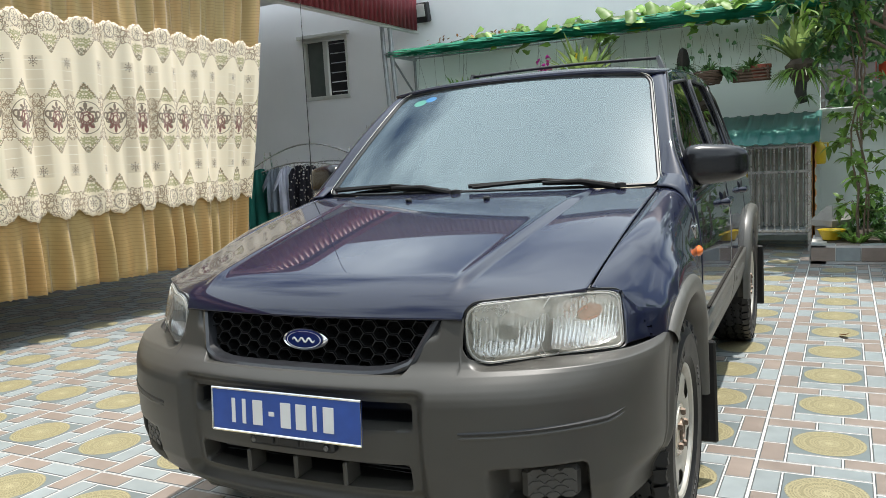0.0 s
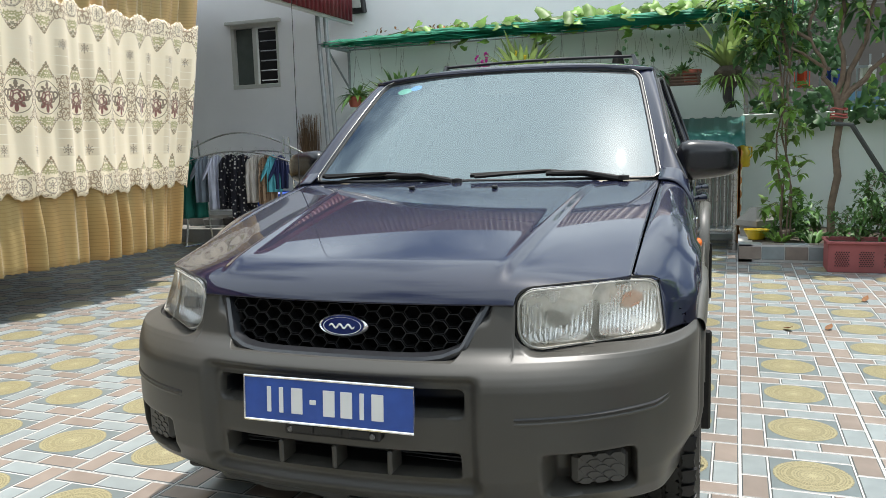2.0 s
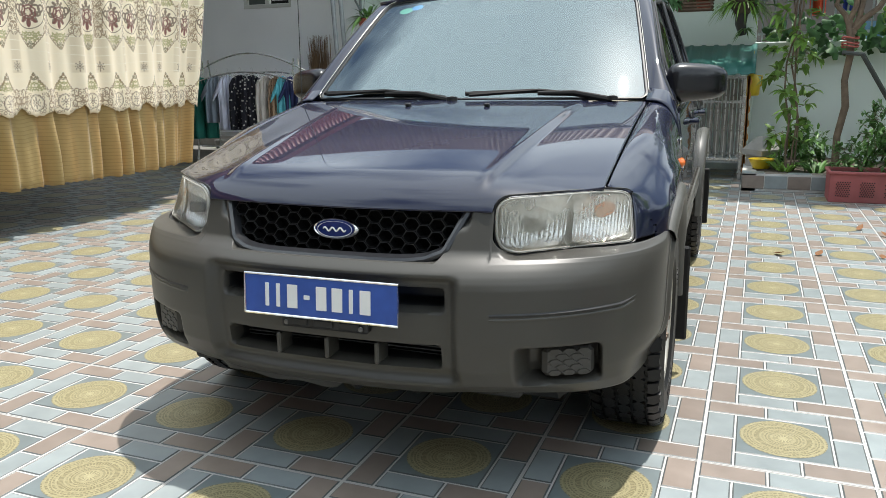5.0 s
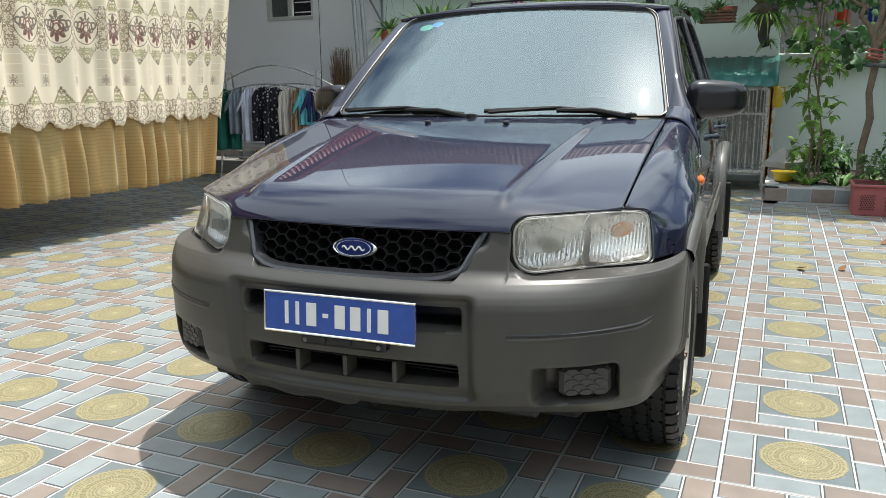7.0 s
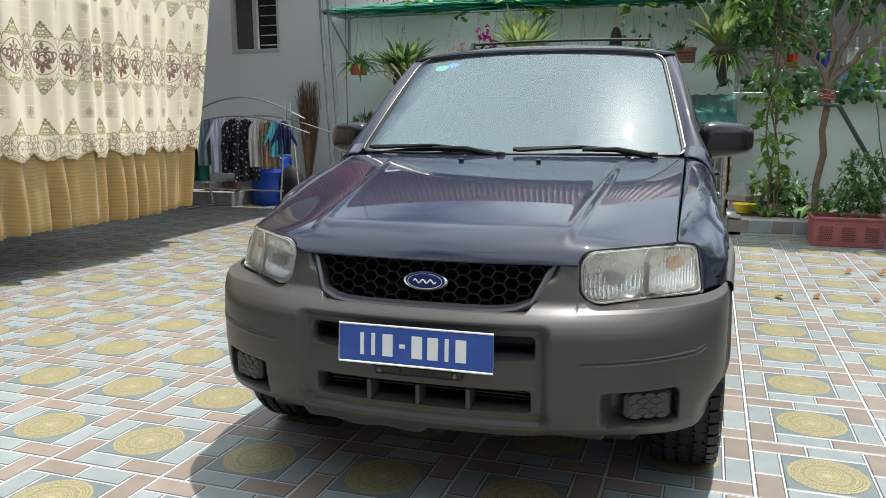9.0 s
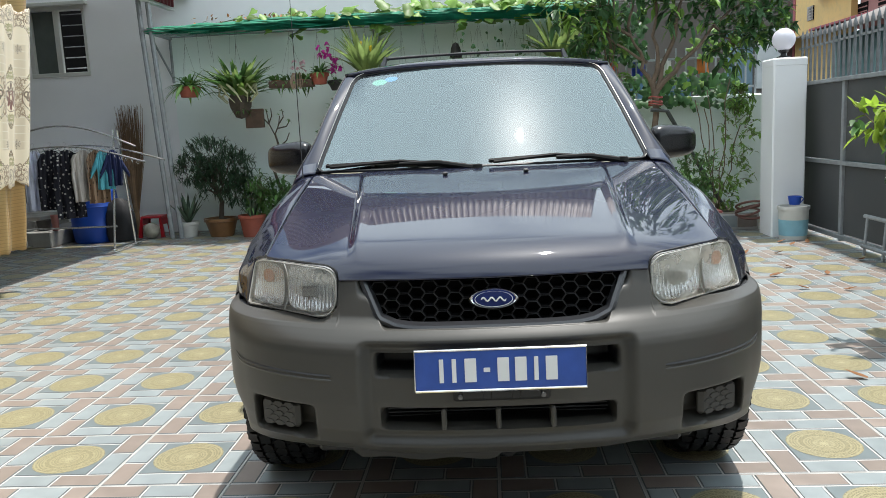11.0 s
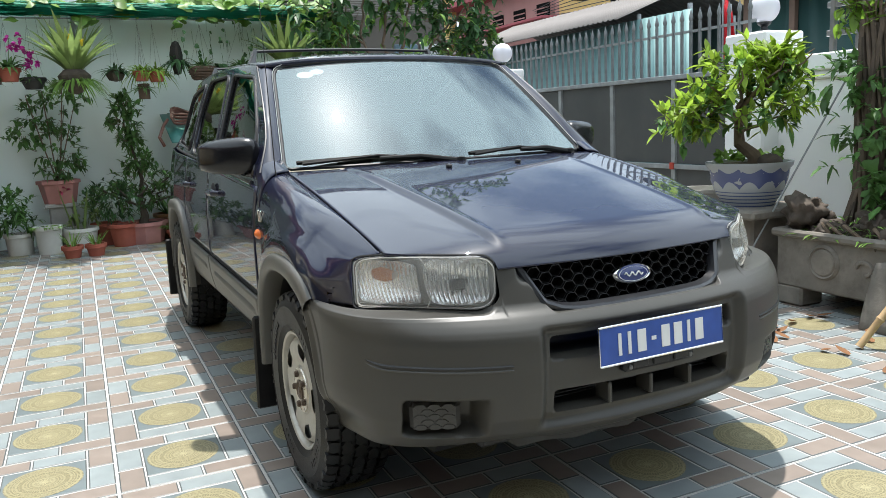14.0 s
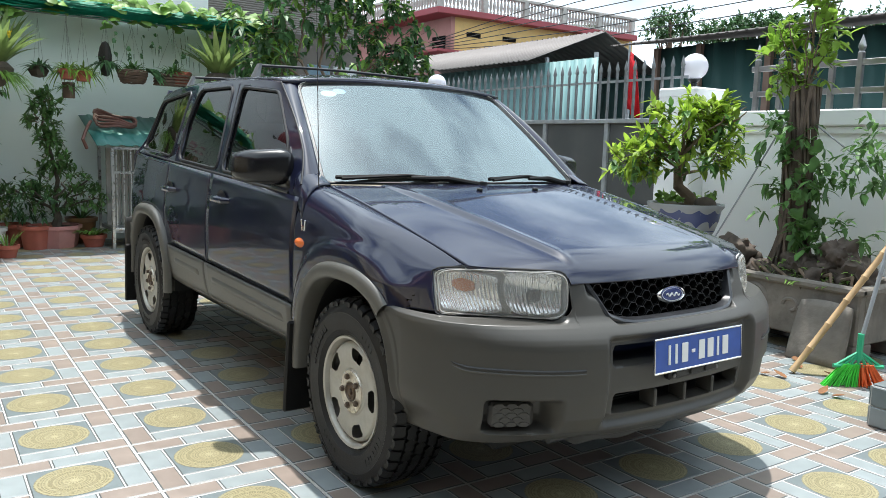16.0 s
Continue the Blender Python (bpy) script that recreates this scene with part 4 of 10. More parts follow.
# tail
bm = bmesh.new()
grid(bm, lambda u, v: Vector(((2 * u - 1) * table([(0, 0.78), (0.5, 0.77), (0.6, 0.70), (1, 0.56)], v), table([(0, 4.36), (0.5, 4.35), (1, 4.215)], v) - 0.06 * (2 * u - 1) ** 4, lerp(0.68, 1.6, v))), 16, 16)
part("tailgate", bm, PAINT, car, thick=0.01)
bm = bmesh.new()
grid(bm, lambda u, v: Vector(((2 * u - 1) * 0.84, 4.44 - 0.12 * (2 * u - 1) ** 4 - 0.05 * (v - 0.5) ** 2, lerp(0.34, 0.69, v))), 16, 6)
part("rear_bumper", bm, CLAD, car, thick=0.02)
bm = bmesh.new()
box(bm, (0, 2.3, 0.33), (1.3, 4.0, 0.14), bev=0.04)
box(bm, (0, 0.75, 0.45), (1.1, 0.9, 0.3), bev=0.04)
# Unseen tray added to keep stray light off the floor under the nose.
box(bm, (0, 0.55, 0.345), (1.08, 0.78, 0.05), bev=0.01)
part("underbody", bm, BLACK, car)

# torn splash guard hanging under the nose
bm = bmesh.new()
grid(bm, lambda u, v: Vector((lerp(-0.42, 0.30, u), 0.15 + 0.03 * v + 0.25 * (u - 0.55) ** 2, lerp(0.345, 0.305 - 0.014 * math.sin(u * 23) - 0.012 * math.sin(u * 51 + 1), v))), 60, 3)
part("splash_guard", bm, BLACK, car, thick=0.004)

# ---- front bumper: a curved skin with real hollows ----
BW, BD = 0.872, 0.575


def plan_y(x, n=2.4):
    t = min(1, abs(x) / BW)
    return 0.012 + BD * (1 - (1 - t ** n) ** (1 / n))


def inset(x, z, x0, x1, z0, z1, e=0.012):
    return smooth(x0 - e, x0 + e, x) * (1 - smooth(x1 - e, x1 + e, x)) * smooth(z0 - e, z0 + e, z) * (1 - smooth(z1 - e, z1 + e, z))


def bump_top(x):
    a = abs(x)
    if a < 0.452:
        return lerp(0.712, 0.842, smooth(0.31, 0.374, a))
    edge_z = 0.728 + 0.06 * (1 - math.sqrt(max(0.0, 1 - (max(0.0, 0.52 - a) / 0.068) ** 2)))
    return edge_z + 0.006 * smooth(0.8, 0.87, a)


def bump_bottom(x):
    return 0.335 + 0.012 * smooth(0.3, 0.42, abs(x)) - 0.012 * smooth(0.45, 0.7, abs(x)) + 0.004 * smooth(0.7, 0.87, abs(x))


def arch_end(z):
    """Where the bumper's end meets the wheel arch."""
    t = max(0.0, min(0.97, (z - 0.34) / 0.428))
    return AXF - 0.02 - 0.367 * (1 - t ** 2.6) ** (1 / 2.6)


def bumper_pt(u, v):
    s = 2 * u - 1
    a = abs(s)
    x = math.copysign(BW * (1 - (1 - a / 0.9) ** 1.7) if a < 0.87 else BW * lerp(0.9969, 1.0, (a - 0.87) / 0.13), s)
    y = plan_y(min(abs(x), BW * 0.9969))
    back = max(0.0, (a - 0.87) / 0.13)
    zt, zb = bump_top(x), bump_bottom(x)
    z = lerp(zb, 0.70, v / 0.75) if v < 0.75 else lerp(0.70, zt, (v - 0.75) / 0.25)
    ax = abs(x)
    # fore and aft shape by height
    k = 1 - 0.55 * smooth(0.55, 0.87, ax)
    d = table([(0.33, 0.075), (0.37, 0.035), (0.42, 0.011), (0.5, 0.001), (0.55, 0.0), (0.575, 0.0), (0.645, 0.004), (0.662, 0.009), (0.678, 0.018), (0.693, 0.032), (0.708, 0.050), (0.722, 0.072), (0.735, 0.086), (0.84, 0.125), (0.875, 0.165)], z) * k
    # the middle field lies back between the two horns
    mid = 1 - smooth(0.355, 0.398, ax)
    d += 0.034 * mid * (1 - smooth(0.655, 0.685, z)) * smooth(0.36, 0.40, z)
    d += 0.10 * inset(x, z, -0.338, 0.338, 0.584, 0.636)
    d += 0.12 * inset(x, z, -0.327, 0.327, 0.424, 0.474)
    # lamp hollows
    d += 0.085 * inset(ax, z, 0.540, 0.735, 0.382, 0.478, 0.014)
    d += 0.07 * smooth(0.9, 1.0, v) * max(smooth(0.47, 0.52, ax), 1 - smooth(0.37, 0.40, ax))
    x = math.copysign(ax + (0.014 * smooth(0.4, 0.5, z) - 0.03 * (1 - smooth(0.36, 0.45, z)) - 0.012 * smooth(0.7, 0.76, z)) * smooth(0.78, 0.872, ax), x)
    if back > 0:
        far = arch_end(z)
        y = lerp(y, far - d, back)
        # raised band along the arch
        w = lerp(0.030, 0.066, smooth(0.36, 0.74, z))
        x += math.copysign(0.003 * (1 - smooth(w - 0.004, w + 0.004, far - y - d)) + 0.010 * (1 - smooth(0.0, 0.03, far - y - d)), x)
    return Vector((x, y + d, z))


bm = bmesh.new()
grid(bm, bumper_pt, 560, 100)
# Slot faces turn black: the recesses' shade is put into the material.
for f in bm.faces:
    c = f.calc_center_median()
    if inset(c.x, c.z, -0.338, 0.338, 0.584, 0.636) > 0.35 or inset(c.x, c.z, -0.327, 0.327, 0.424, 0.474) > 0.35:
        f.material_index = 1
bumper = part("front_bumper", bm, [CLAD, BLACK], car, "grey textured plastic front bumper", thick=0.006, sharp=60)
def corner_pt(x, z):
    """The bumper's plain outer face, without its hollows."""
    ax = abs(x)
    k = 1 - 0.55 * smooth(0.55, 0.87, ax)
    return Vector((x, plan_y(x) + table([(0.5, 0.001), (0.55, 0.0), (0.575, 0.0), (0.66, 0.010)], z) * k, z))


for s in (-1, 1):
    # Added black filler that stands for the shaded gap under the lamp.
    bm = bmesh.new()
    grid(bm, lambda u, v: Vector((s * lerp(0.44, 0.85, u), plan_y(lerp(0.44, 0.85, u)) + lerp(0.10, 0.24, v), 0.722)), 16, 2)
    part("lamp_gap_filler", bm, BLACK, bumper)
    # Black strip laid on the face puts the groove's shade into colour.
    bm = bmesh.new()
    pts = []
    for k in range(31):
        a = k / 30
        x = 0.472 + 0.375 * a
        z = 0.581 + 0.004 * smooth(0.5, 0.78, x) + 0.025 * smooth(0.78, 0.845, x)
        pts.append(corner_pt(s * x, z) + Vector((0, 0.0015, 0)))
    tube(bm, pts, [0.004] + [0.0055] * 28 + [0.004, 0.002], 6)
    part("groove_shade_strip", bm, BLACK, bumper)
    bm = bmesh.new()
    tube(bm, [p + Vector((0, -0.0005, -0.0115)) for p in pts], [0.003] + [0.0052] * 28 + [0.004, 0.002], 6)
    part("bumper_bead", bm, CLAD, bumper)
# Near-black sheet: shade behind the intakes is put into its colour.
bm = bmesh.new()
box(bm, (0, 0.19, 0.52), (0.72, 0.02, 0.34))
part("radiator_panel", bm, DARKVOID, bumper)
for x in (-0.155, 0.0, 0.155):
    bm = bmesh.new()
    box(bm, (x, 0.085, 0.449), (0.014, 0.07, 0.062), bev=0.004)
    part("intake_rib", bm, CLAD, bumper)
for k in range(5):
    bm = bmesh.new()
    box(bm, (0, 0.165, 0.428 + k * 0.011), (0.66, 0.02, 0.004))
    part("radiator_fin", bm, DARKTRIM, bumper)
for s in (-1, 1):
    # blanked fog lamp with a honeycomb face
    y = plan_y(0.645) + 0.058
    lamp_m = pose(s * 0.656, y + 0.006, 0.432, 0, 0, s * 27)
    bm = bmesh.new()
    box(bm, (0, 0, 0), (0.146, 0.03, 0.082), lamp_m, bev=0.012)
    FOGP = mat("dark_grey_plastic", (0.05, 0.048, 0.044), 0.45, 0, 0.08) if s < 0 else FOGP
    fog = part("fog_lamp_blank", bm, FOGP, car, "honeycomb fog lamp blank")
    # flat wide cells in staggered rows
    for j in range(-2, 3):
        for i in range(-2, 3):
            hx, hz = i * 0.040 + (0.020 if j % 2 else 0), j * 0.0152
            if abs(hx) < 0.052:
                bm = bmesh.new()
                lathe(bm, [(0.0122, 0.0), (0.0105, 0.003), (0.0, 0.003)], 6, lamp_m @ pose(hx, -0.0145, hz, 90, 0, 0) @ Matrix.Diagonal((1.72, 0.78, 1, 1)))
                part("cell", bm, FOGP, fog)
# loose splash guard that sags under one half of the bumper
bm = bmesh.new()
grid(bm, lambda u, v: Vector((lerp(-0.47, 0.05, u), plan_y(lerp(-0.47, 0.05, u)) + 0.085 + 0.03 * v, 0.350 - v * (0.046 * smooth(0.0, 0.12, u) * (1 - smooth(0.86, 1.0, u)) + 0.004 * math.sin(u * 17)))), 26, 3)
grid(bm, lambda u, v: Vector((lerp(-0.47, 0.05, u), plan_y(lerp(-0.47, 0.05, u)) + 0.115 + 0.28 * v, 0.350 - 0.046 * smooth(0.0, 0.12, u) * (1 - smooth(0.86, 1.0, u)) - 0.004 * math.sin(u * 17))), 26, 3)
bmesh.ops.remove_doubles(bm, verts=bm.verts, dist=0.0005)
part("splash_guard", bm, FOGP, bumper, "sagging dark plastic splash guard", thick=0.004)
# tow eye and plate bracket
bm = bmesh.new()
box(bm, (0.01, 0.038, 0.528), (0.27, 0.03, 0.034), bev=0.006)
for k in range(3):
    box(bm, (-0.07 + k * 0.08, 0.022, 0.53), (0.06, 0.01, 0.022), bev=0.003)
part("plate_bracket", bm, BLACK, bumper)
for x in (-0.105, 0.125):
    bm = bmesh.new()
    lathe(bm, [(0.0, 0.004), (0.006, 0.003), (0.008, 0)], 12, pose(x, 0.02, 0.526, 90, 0, 0))
    part("bolt", bm, STEELDARK, bumper)
# number plate with plain bars
plate = part("number_plate", (lambda b: (box(b, (0, 0, 0), (0.47, 0.006, 0.113), bev=0.002), b)[1])(bmesh.new()), PLATE_BLUE, car, "blue number plate in a steel frame", m=pose(0.008, 0.012, 0.606, -4, 0, 0))
bm = bmesh.new()
tube(bm, [(-0.235, -0.003, -0.0565), (0.235, -0.003, -0.0565), (0.235, -0.003, 0.0565), (-0.235, -0.003, 0.0565), (-0.235, -0.003, -0.0565)], 0.0035, 6)
part("plate_frame", bm, CHROME, plate)
for x, w in ((-0.17, 0.012), (-0.135, 0.012), (-0.09, 0.032), (-0.045, 0.018), (0.0, 0.032), (0.048, 0.032), (0.09, 0.012), (0.132, 0.032)):
    bm = bmesh.new()
    h = 0.066 if w != 0.018 else 0.012
    box(bm, (x + 0.008, -0.0045, 0.0), (w, 0.003, h), bev=0.001)
    part("plate_bar", bm, WHITE, plate)

# ---- grille ----
bm = bmesh.new()


def grille_half(z):
    return lerp(0.312, 0.371, (z - 0.71) / 0.125)


RX_, RZ_ = 0.0247, 0.0195
for i in range(-11, 12):
    for j in range(6):
        hx, hz = i * RX_ * 1.5, 0.694 + j * RZ_ * 1.732 + (RZ_ * 0.866 if i % 2 else 0)
        if abs(hx) > grille_half(hz) + 0.012 or hz > 0.852:
            continue
        yb = 0.134 + 0.12 * hx * hx + (hz - 0.71) * 0.30
        rings_ = []
        # Cell walls take the near-black, so the cells' shade is in the colour.
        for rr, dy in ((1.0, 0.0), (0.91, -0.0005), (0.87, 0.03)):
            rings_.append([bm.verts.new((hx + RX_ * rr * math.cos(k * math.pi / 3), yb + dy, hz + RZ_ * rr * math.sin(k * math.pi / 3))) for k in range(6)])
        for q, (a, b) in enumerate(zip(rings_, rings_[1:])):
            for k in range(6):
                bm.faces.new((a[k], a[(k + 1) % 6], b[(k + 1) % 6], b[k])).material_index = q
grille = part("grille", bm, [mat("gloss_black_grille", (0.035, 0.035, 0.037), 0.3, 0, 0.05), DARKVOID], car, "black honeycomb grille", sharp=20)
# Near-black sheet behind the cells, in place of the shade there.
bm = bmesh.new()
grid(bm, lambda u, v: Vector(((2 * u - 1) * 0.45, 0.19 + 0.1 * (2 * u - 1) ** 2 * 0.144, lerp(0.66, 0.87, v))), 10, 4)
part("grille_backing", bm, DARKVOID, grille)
bm = bmesh.new()
us = []
for k in range(41):
    t = k / 40
    if t < 0.3:
        z = lerp(0.84, 0.735, t / 0.3)
        us.append((-grille_half(z) - 0.004, z))
    elif t > 0.7:
        z = lerp(0.735, 0.84, (t - 0.7) / 0.3)
        us.append((grille_half(z) + 0.004, z))
    else:
        q = (t - 0.5) / 0.2
        us.append((q * 0.325, 0.711 + 0.024 * abs(q) ** 8))
def rim_pt(u, v):
    k = round(u * 40)
    x, z = us[k]
    x0, z0 = us[max(k - 1, 0)]
    x1, z1 = us[min(k + 1, 40)]
    d = Vector((x1 - x0, z1 - z0)).normalized()
    o, y = [(0.020, 0.030), (0.013, 0.012), (0.004, 0.010), (-0.004, 0.016), (-0.009, 0.045)][round(v * 4)]
    return Vector((x + d.y * o, plan_y(x) + table([(0.655, 0.012), (0.70, 0.045), (0.735, 0.07), (0.85, 0.125)], z) + y, z - d.x * o))


grid(bm, rim_pt, 40, 4)
part("grille_surround", bm, mat("gloss_dark_surround", (0.02, 0.021, 0.024), 0.3, 0.0, 0.05, coat=0.3), grille)
badge = part("badge", (lambda b: (lathe(b, [(0.0, 0.006), (0.061, 0.006), (0.0655, 0.009), (0.07, 0.006), (0.073, 0.0)], 40, pose(0.0, 0.140, 0.776, 90 - 14, 0, 0) @ Matrix.Diagonal((1, 0.43, 1, 1))), b)[1])(bmesh.new()), CHROME, car, "blue oval badge with a chrome rim")
bm = bmesh.new()
lathe(bm, [(0.0, 0.0085), (0.05, 0.0082), (0.0605, 0.007)], 40, pose(0.0, 0.140, 0.776, 90 - 14, 0, 0) @ Matrix.Diagonal((1, 0.43, 1, 1)))
part("badge_field", bm, BADGE_BLUE, badge)
bm = bmesh.new()
tube(bm, [(lerp(-0.036, 0.036, k / 20), 0.1305, 0.776 + 0.0055 * math.sin(k * 0.94)) for k in range(21)], [0.0012] + [0.0026] * 19 + [0.0012], 6)
tube(bm, [(0.054 * math.cos(k * math.pi / 16), 0.1325 + 0.25 * 0.0215 * math.sin(k * math.pi / 16), 0.776 + 0.0215 * math.sin(k * math.pi / 16)) for k in range(33)], 0.0011, 6)
part("badge_mark", bm, WHITE, badge)


# ---- headlamps ----
def lamp_outline(shrink=0.0, n=8):
    corners = (((0.777 - shrink, 0.864 - shrink), 0.026), ((0.712, 0.879 - shrink), 0.03), ((0.455 + shrink, 0.878 - shrink), 0.056), ((0.460 + shrink, 0.727 + shrink), 0.060), ((0.797 - shrink, 0.730 + shrink), 0.014))
    out = []
    for k, (p, r) in enumerate(corners):
        p, a, b = Vector(p), Vector(corners[k - 1][0]), Vector(corners[(k + 1) % 5][0])
        pa, pb = p + (a - p).normalized() * r, p + (b - p).normalized() * r
        out += [pa.lerp(p, t).lerp(p.lerp(pb, t), t) for t in (i / n for i in range(n + 1))]
    return out


def lamp_sheet(bm, s, loop, back, bulge=0.0, rings_n=10):
    """A skin over the outline, set back from the lamp's face."""
    mid, prev = sum(loop, Vector((0, 0))) / len(loop), None
    for k in range(rings_n + 1):
        f = k / rings_n
        cur = [bm.verts.new((s * q.x, lamp_face(q.x, q.y) + back - bulge * (1 - f ** 3), q.y)) for q in ([mid.lerp(p, f) for p in loop] if k else [mid])]
        for i in range(len(cur)) if prev else ():
            j = (i + 1) % len(cur)
            bm.faces.new((prev[0], cur[i], cur[j]) if len(prev) == 1 else (prev[i], cur[i], cur[j], prev[j]))
        prev = cur


def lamp_cell(bm, s, cx_, cz_, hw, hh, power, back, dish, flute, period, z_lo=-1.0, z_hi=1.0, nu=96, nv=14):
    """A dished mirror with upright flutes, inside a squared oval."""
    def f(u, v):
        dz = lerp(z_lo, z_hi, v) * 0.999
        w = hw * (1 - abs(dz) ** power) ** (1 / power)
        x, z = cx_ + (2 * u - 1) * w, cz_ + dz * hh
        r2 = min(1.0, ((x - cx_) / hw) ** 2 * 0.6 + dz * dz * 0.6)
        return Vector((s * x, lamp_face(x, z) + back + dish * (1 - r2) + flute * abs(math.sin(math.pi * x / period)), z))
    grid(bm, f, nu, nv)


def lens_glass(name, haze, tone):
    """Clear plastic with a fluted gloss; haze mixes in clouded plastic."""
    m = glass(name, (1.0, 1.0, 0.99), 1.45, 0.04)
    n, l = m.node_tree.nodes, m.node_tree.links
    tc, wv, bp = n.new("ShaderNodeTexCoord"), n.new("ShaderNodeTexWave"), n.new("ShaderNodeBump")
    wv.inputs["Scale"].default_value = 52.0
    bp.inputs["Strength"].default_value, bp.inputs["Distance"].default_value = 0.25, 0.003
    l.new(tc.outputs["Object"], wv.inputs["Vector"])
    l.new(wv.outputs["Fac"], bp.inputs["Height"])
    df, tl, nz, rg, both, mx = n.new("ShaderNodeBsdfDiffuse"), n.new("ShaderNodeBsdfTranslucent"), n.new("ShaderNodeTexNoise"), n.new("ShaderNodeMapRange"), n.new("ShaderNodeMixShader"), n.new("ShaderNodeMixShader")
    nz.inputs["Scale"].default_value, nz.inputs["Detail"].default_value = 16.0, 5.0
    rg.inputs["From Min"].default_value, rg.inputs["From Max"].default_value = 0.3, 0.7
    rg.inputs["To Min"].default_value, rg.inputs["To Max"].default_value = haze * 0.6, haze * 1.4
    df.inputs["Color"].default_value = tl.inputs["Color"].default_value = (*tone, 1)
    l.new(tc.outputs["Object"], nz.inputs["Vector"])
    l.new(nz.outputs["Fac"], rg.inputs["Value"])
    kinds = {q.bl_idname: q for q in n if q not in (mx, both)}
    clear, gloss, last = kinds["ShaderNodeBsdfTransparent"], kinds["ShaderNodeBsdfAnisotropic"], kinds["ShaderNodeMixShader"]
    l.new(bp.outputs["Normal"], gloss.inputs["Normal"])
    l.new(df.outputs["BSDF"], both.inputs[1])
    l.new(tl.outputs["BSDF"], both.inputs[2])
    l.new(rg.outputs["Result"], mx.inputs["Fac"])
    l.new(clear.outputs["BSDF"], mx.inputs[1])
    l.new(both.outputs["Shader"], mx.inputs[2])
    l.new(mx.outputs["Shader"], last.inputs[1])
    return m


LENS_CLEAR = lens_glass("clear_lamp_lens", 0.22, (0.85, 0.85, 0.82))
LENS_CLOUDY = lens_glass("clouded_lamp_lens", 0.34, (0.74, 0.71, 0.60))
MIRROR = mat("lamp_mirror", (0.82, 0.83, 0.83), 0.13, 0.9, 0.05, 30)
BEZEL = mat("silver_lamp_bezel", (0.74, 0.74, 0.72), 0.3, 0.35, 0.08, 14)
AMBERDULL = mat("faded_amber", (0.55, 0.22, 0.10), 0.35, 0, 0.15)
LAMPLINE = mat("lamp_rim", (0.40, 0.39, 0.36), 0.3, 0.0, 0.05)
BULBGREY = mat("bulb_shield_grey", (0.16, 0.16, 0.16), 0.35, 0.5, 0.05)
for s in (-1, 1):
    bm = bmesh.new()
    lamp_sheet(bm, s, lamp_outline(-0.004), 0.075)
    lamp = part("headlamp", bm, BLACK, car, "headlamp with fluted glass" + (", its plastic cloudy and yellowed" if s > 0 else " and amber corner bulb"))
    bm = bmesh.new()
    lamp_sheet(bm, s, lamp_outline(0.003), 0.052)
    part("bowl", bm, LAMPLINE, lamp)
    bm = bmesh.new()
    lamp_cell(bm, s, 0.546, 0.807, 0.082, 0.071, 4.0, 0.010, 0.036, 0.0022, 0.0062, 0.0, 1.0)
    part("reflector", bm, MIRROR, lamp)
    bm = bmesh.new()
    lamp_cell(bm, s, 0.546, 0.807, 0.082, 0.071, 4.0, 0.010, 0.036, 0.0035, 0.0125, -1.0, 0.0)
    part("lower_reflector", bm, MIRROR, lamp)
    bm = bmesh.new()
    box(bm, (s * 0.55, lamp_face(0.55, 0.80) + 0.026, 0.797), (0.052, 0.012, 0.034), bev=0.005)
    part("bulb_shield", bm, BULBGREY, lamp)
    bm = bmesh.new()
    lamp_cell(bm, s, 0.712, 0.801, 0.068, 0.062, 7.0, 0.010, 0.026, 0.0026, 0.0085)
    part("corner_reflector", bm, MIRROR, lamp)
    bm = bmesh.new()
    lamp_cell(bm, s, 0.716, 0.822, 0.024, 0.020, 2.2, 0.028, -0.004, 0.0026, 0.0085, nu=36, nv=10)
    part("amber_bulb", bm, AMBERDULL, lamp)
    bm = bmesh.new()
    lamp_sheet(bm, s, lamp_outline(), -0.003, 0.006)
    ob = part("lens", bm, LENS_CLOUDY if s > 0 else LENS_CLEAR, lamp)
    ob.visible_shadow = False
    loop = lamp_outline()
    bm = bmesh.new()
    front = [bm.verts.new((s * q.x, lamp_face(q.x, q.y) - 0.002, q.y)) for q in loop]
    rear = [bm.verts.new((s * q.x, lamp_face(q.x, q.y) + 0.075, q.y)) for q in loop]
    for k in range(len(loop)):
        j = (k + 1) % len(loop)
        bm.faces.new((front[k], front[j], rear[j], rear[k]))
    part("lamp_side", bm, BEZEL, lamp)
    for nm, grow, w, mm in (("lamp_rim", 0.004, 0.0026, LAMPLINE), ("lamp_gasket", -0.0045, 0.0034, BLACK)):
        bm = bmesh.new()
        tube(bm, [(s * q.x, lamp_face(q.x, q.y) - 0.003 if grow > 0 else lamp_face(q.x, q.y) + 0.004, q.y) for q in lamp_outline(grow) + lamp_outline(grow)[:1]], w, 6, cap=False)
        part(nm, bm, mm, lamp)
    # curved line that parts the main lamp from the corner lamp
    bm = bmesh.new()
    tube(bm, [(s * x, lamp_face(x, z) - 0.001, z) for x, z in ((0.622 + 0.018 * abs(2 * k / 16 - 1) ** 2.5, lerp(0.736, 0.876, k / 16)) for k in range(17))], 0.0015, 6)
    part("lens_divider", bm, LAMPLINE, lamp)

# ---- wheels: built with the axle along x, outer face at -x ----
TR = 0.352


HUBPLATE = mat("stained_bright_metal", (0.6, 0.56, 0.48), 0.28, 0.7, 0.25, 30.0, dirt=0.5, dirt_color=(0.26, 0.17, 0.09), dirt_scale=26)


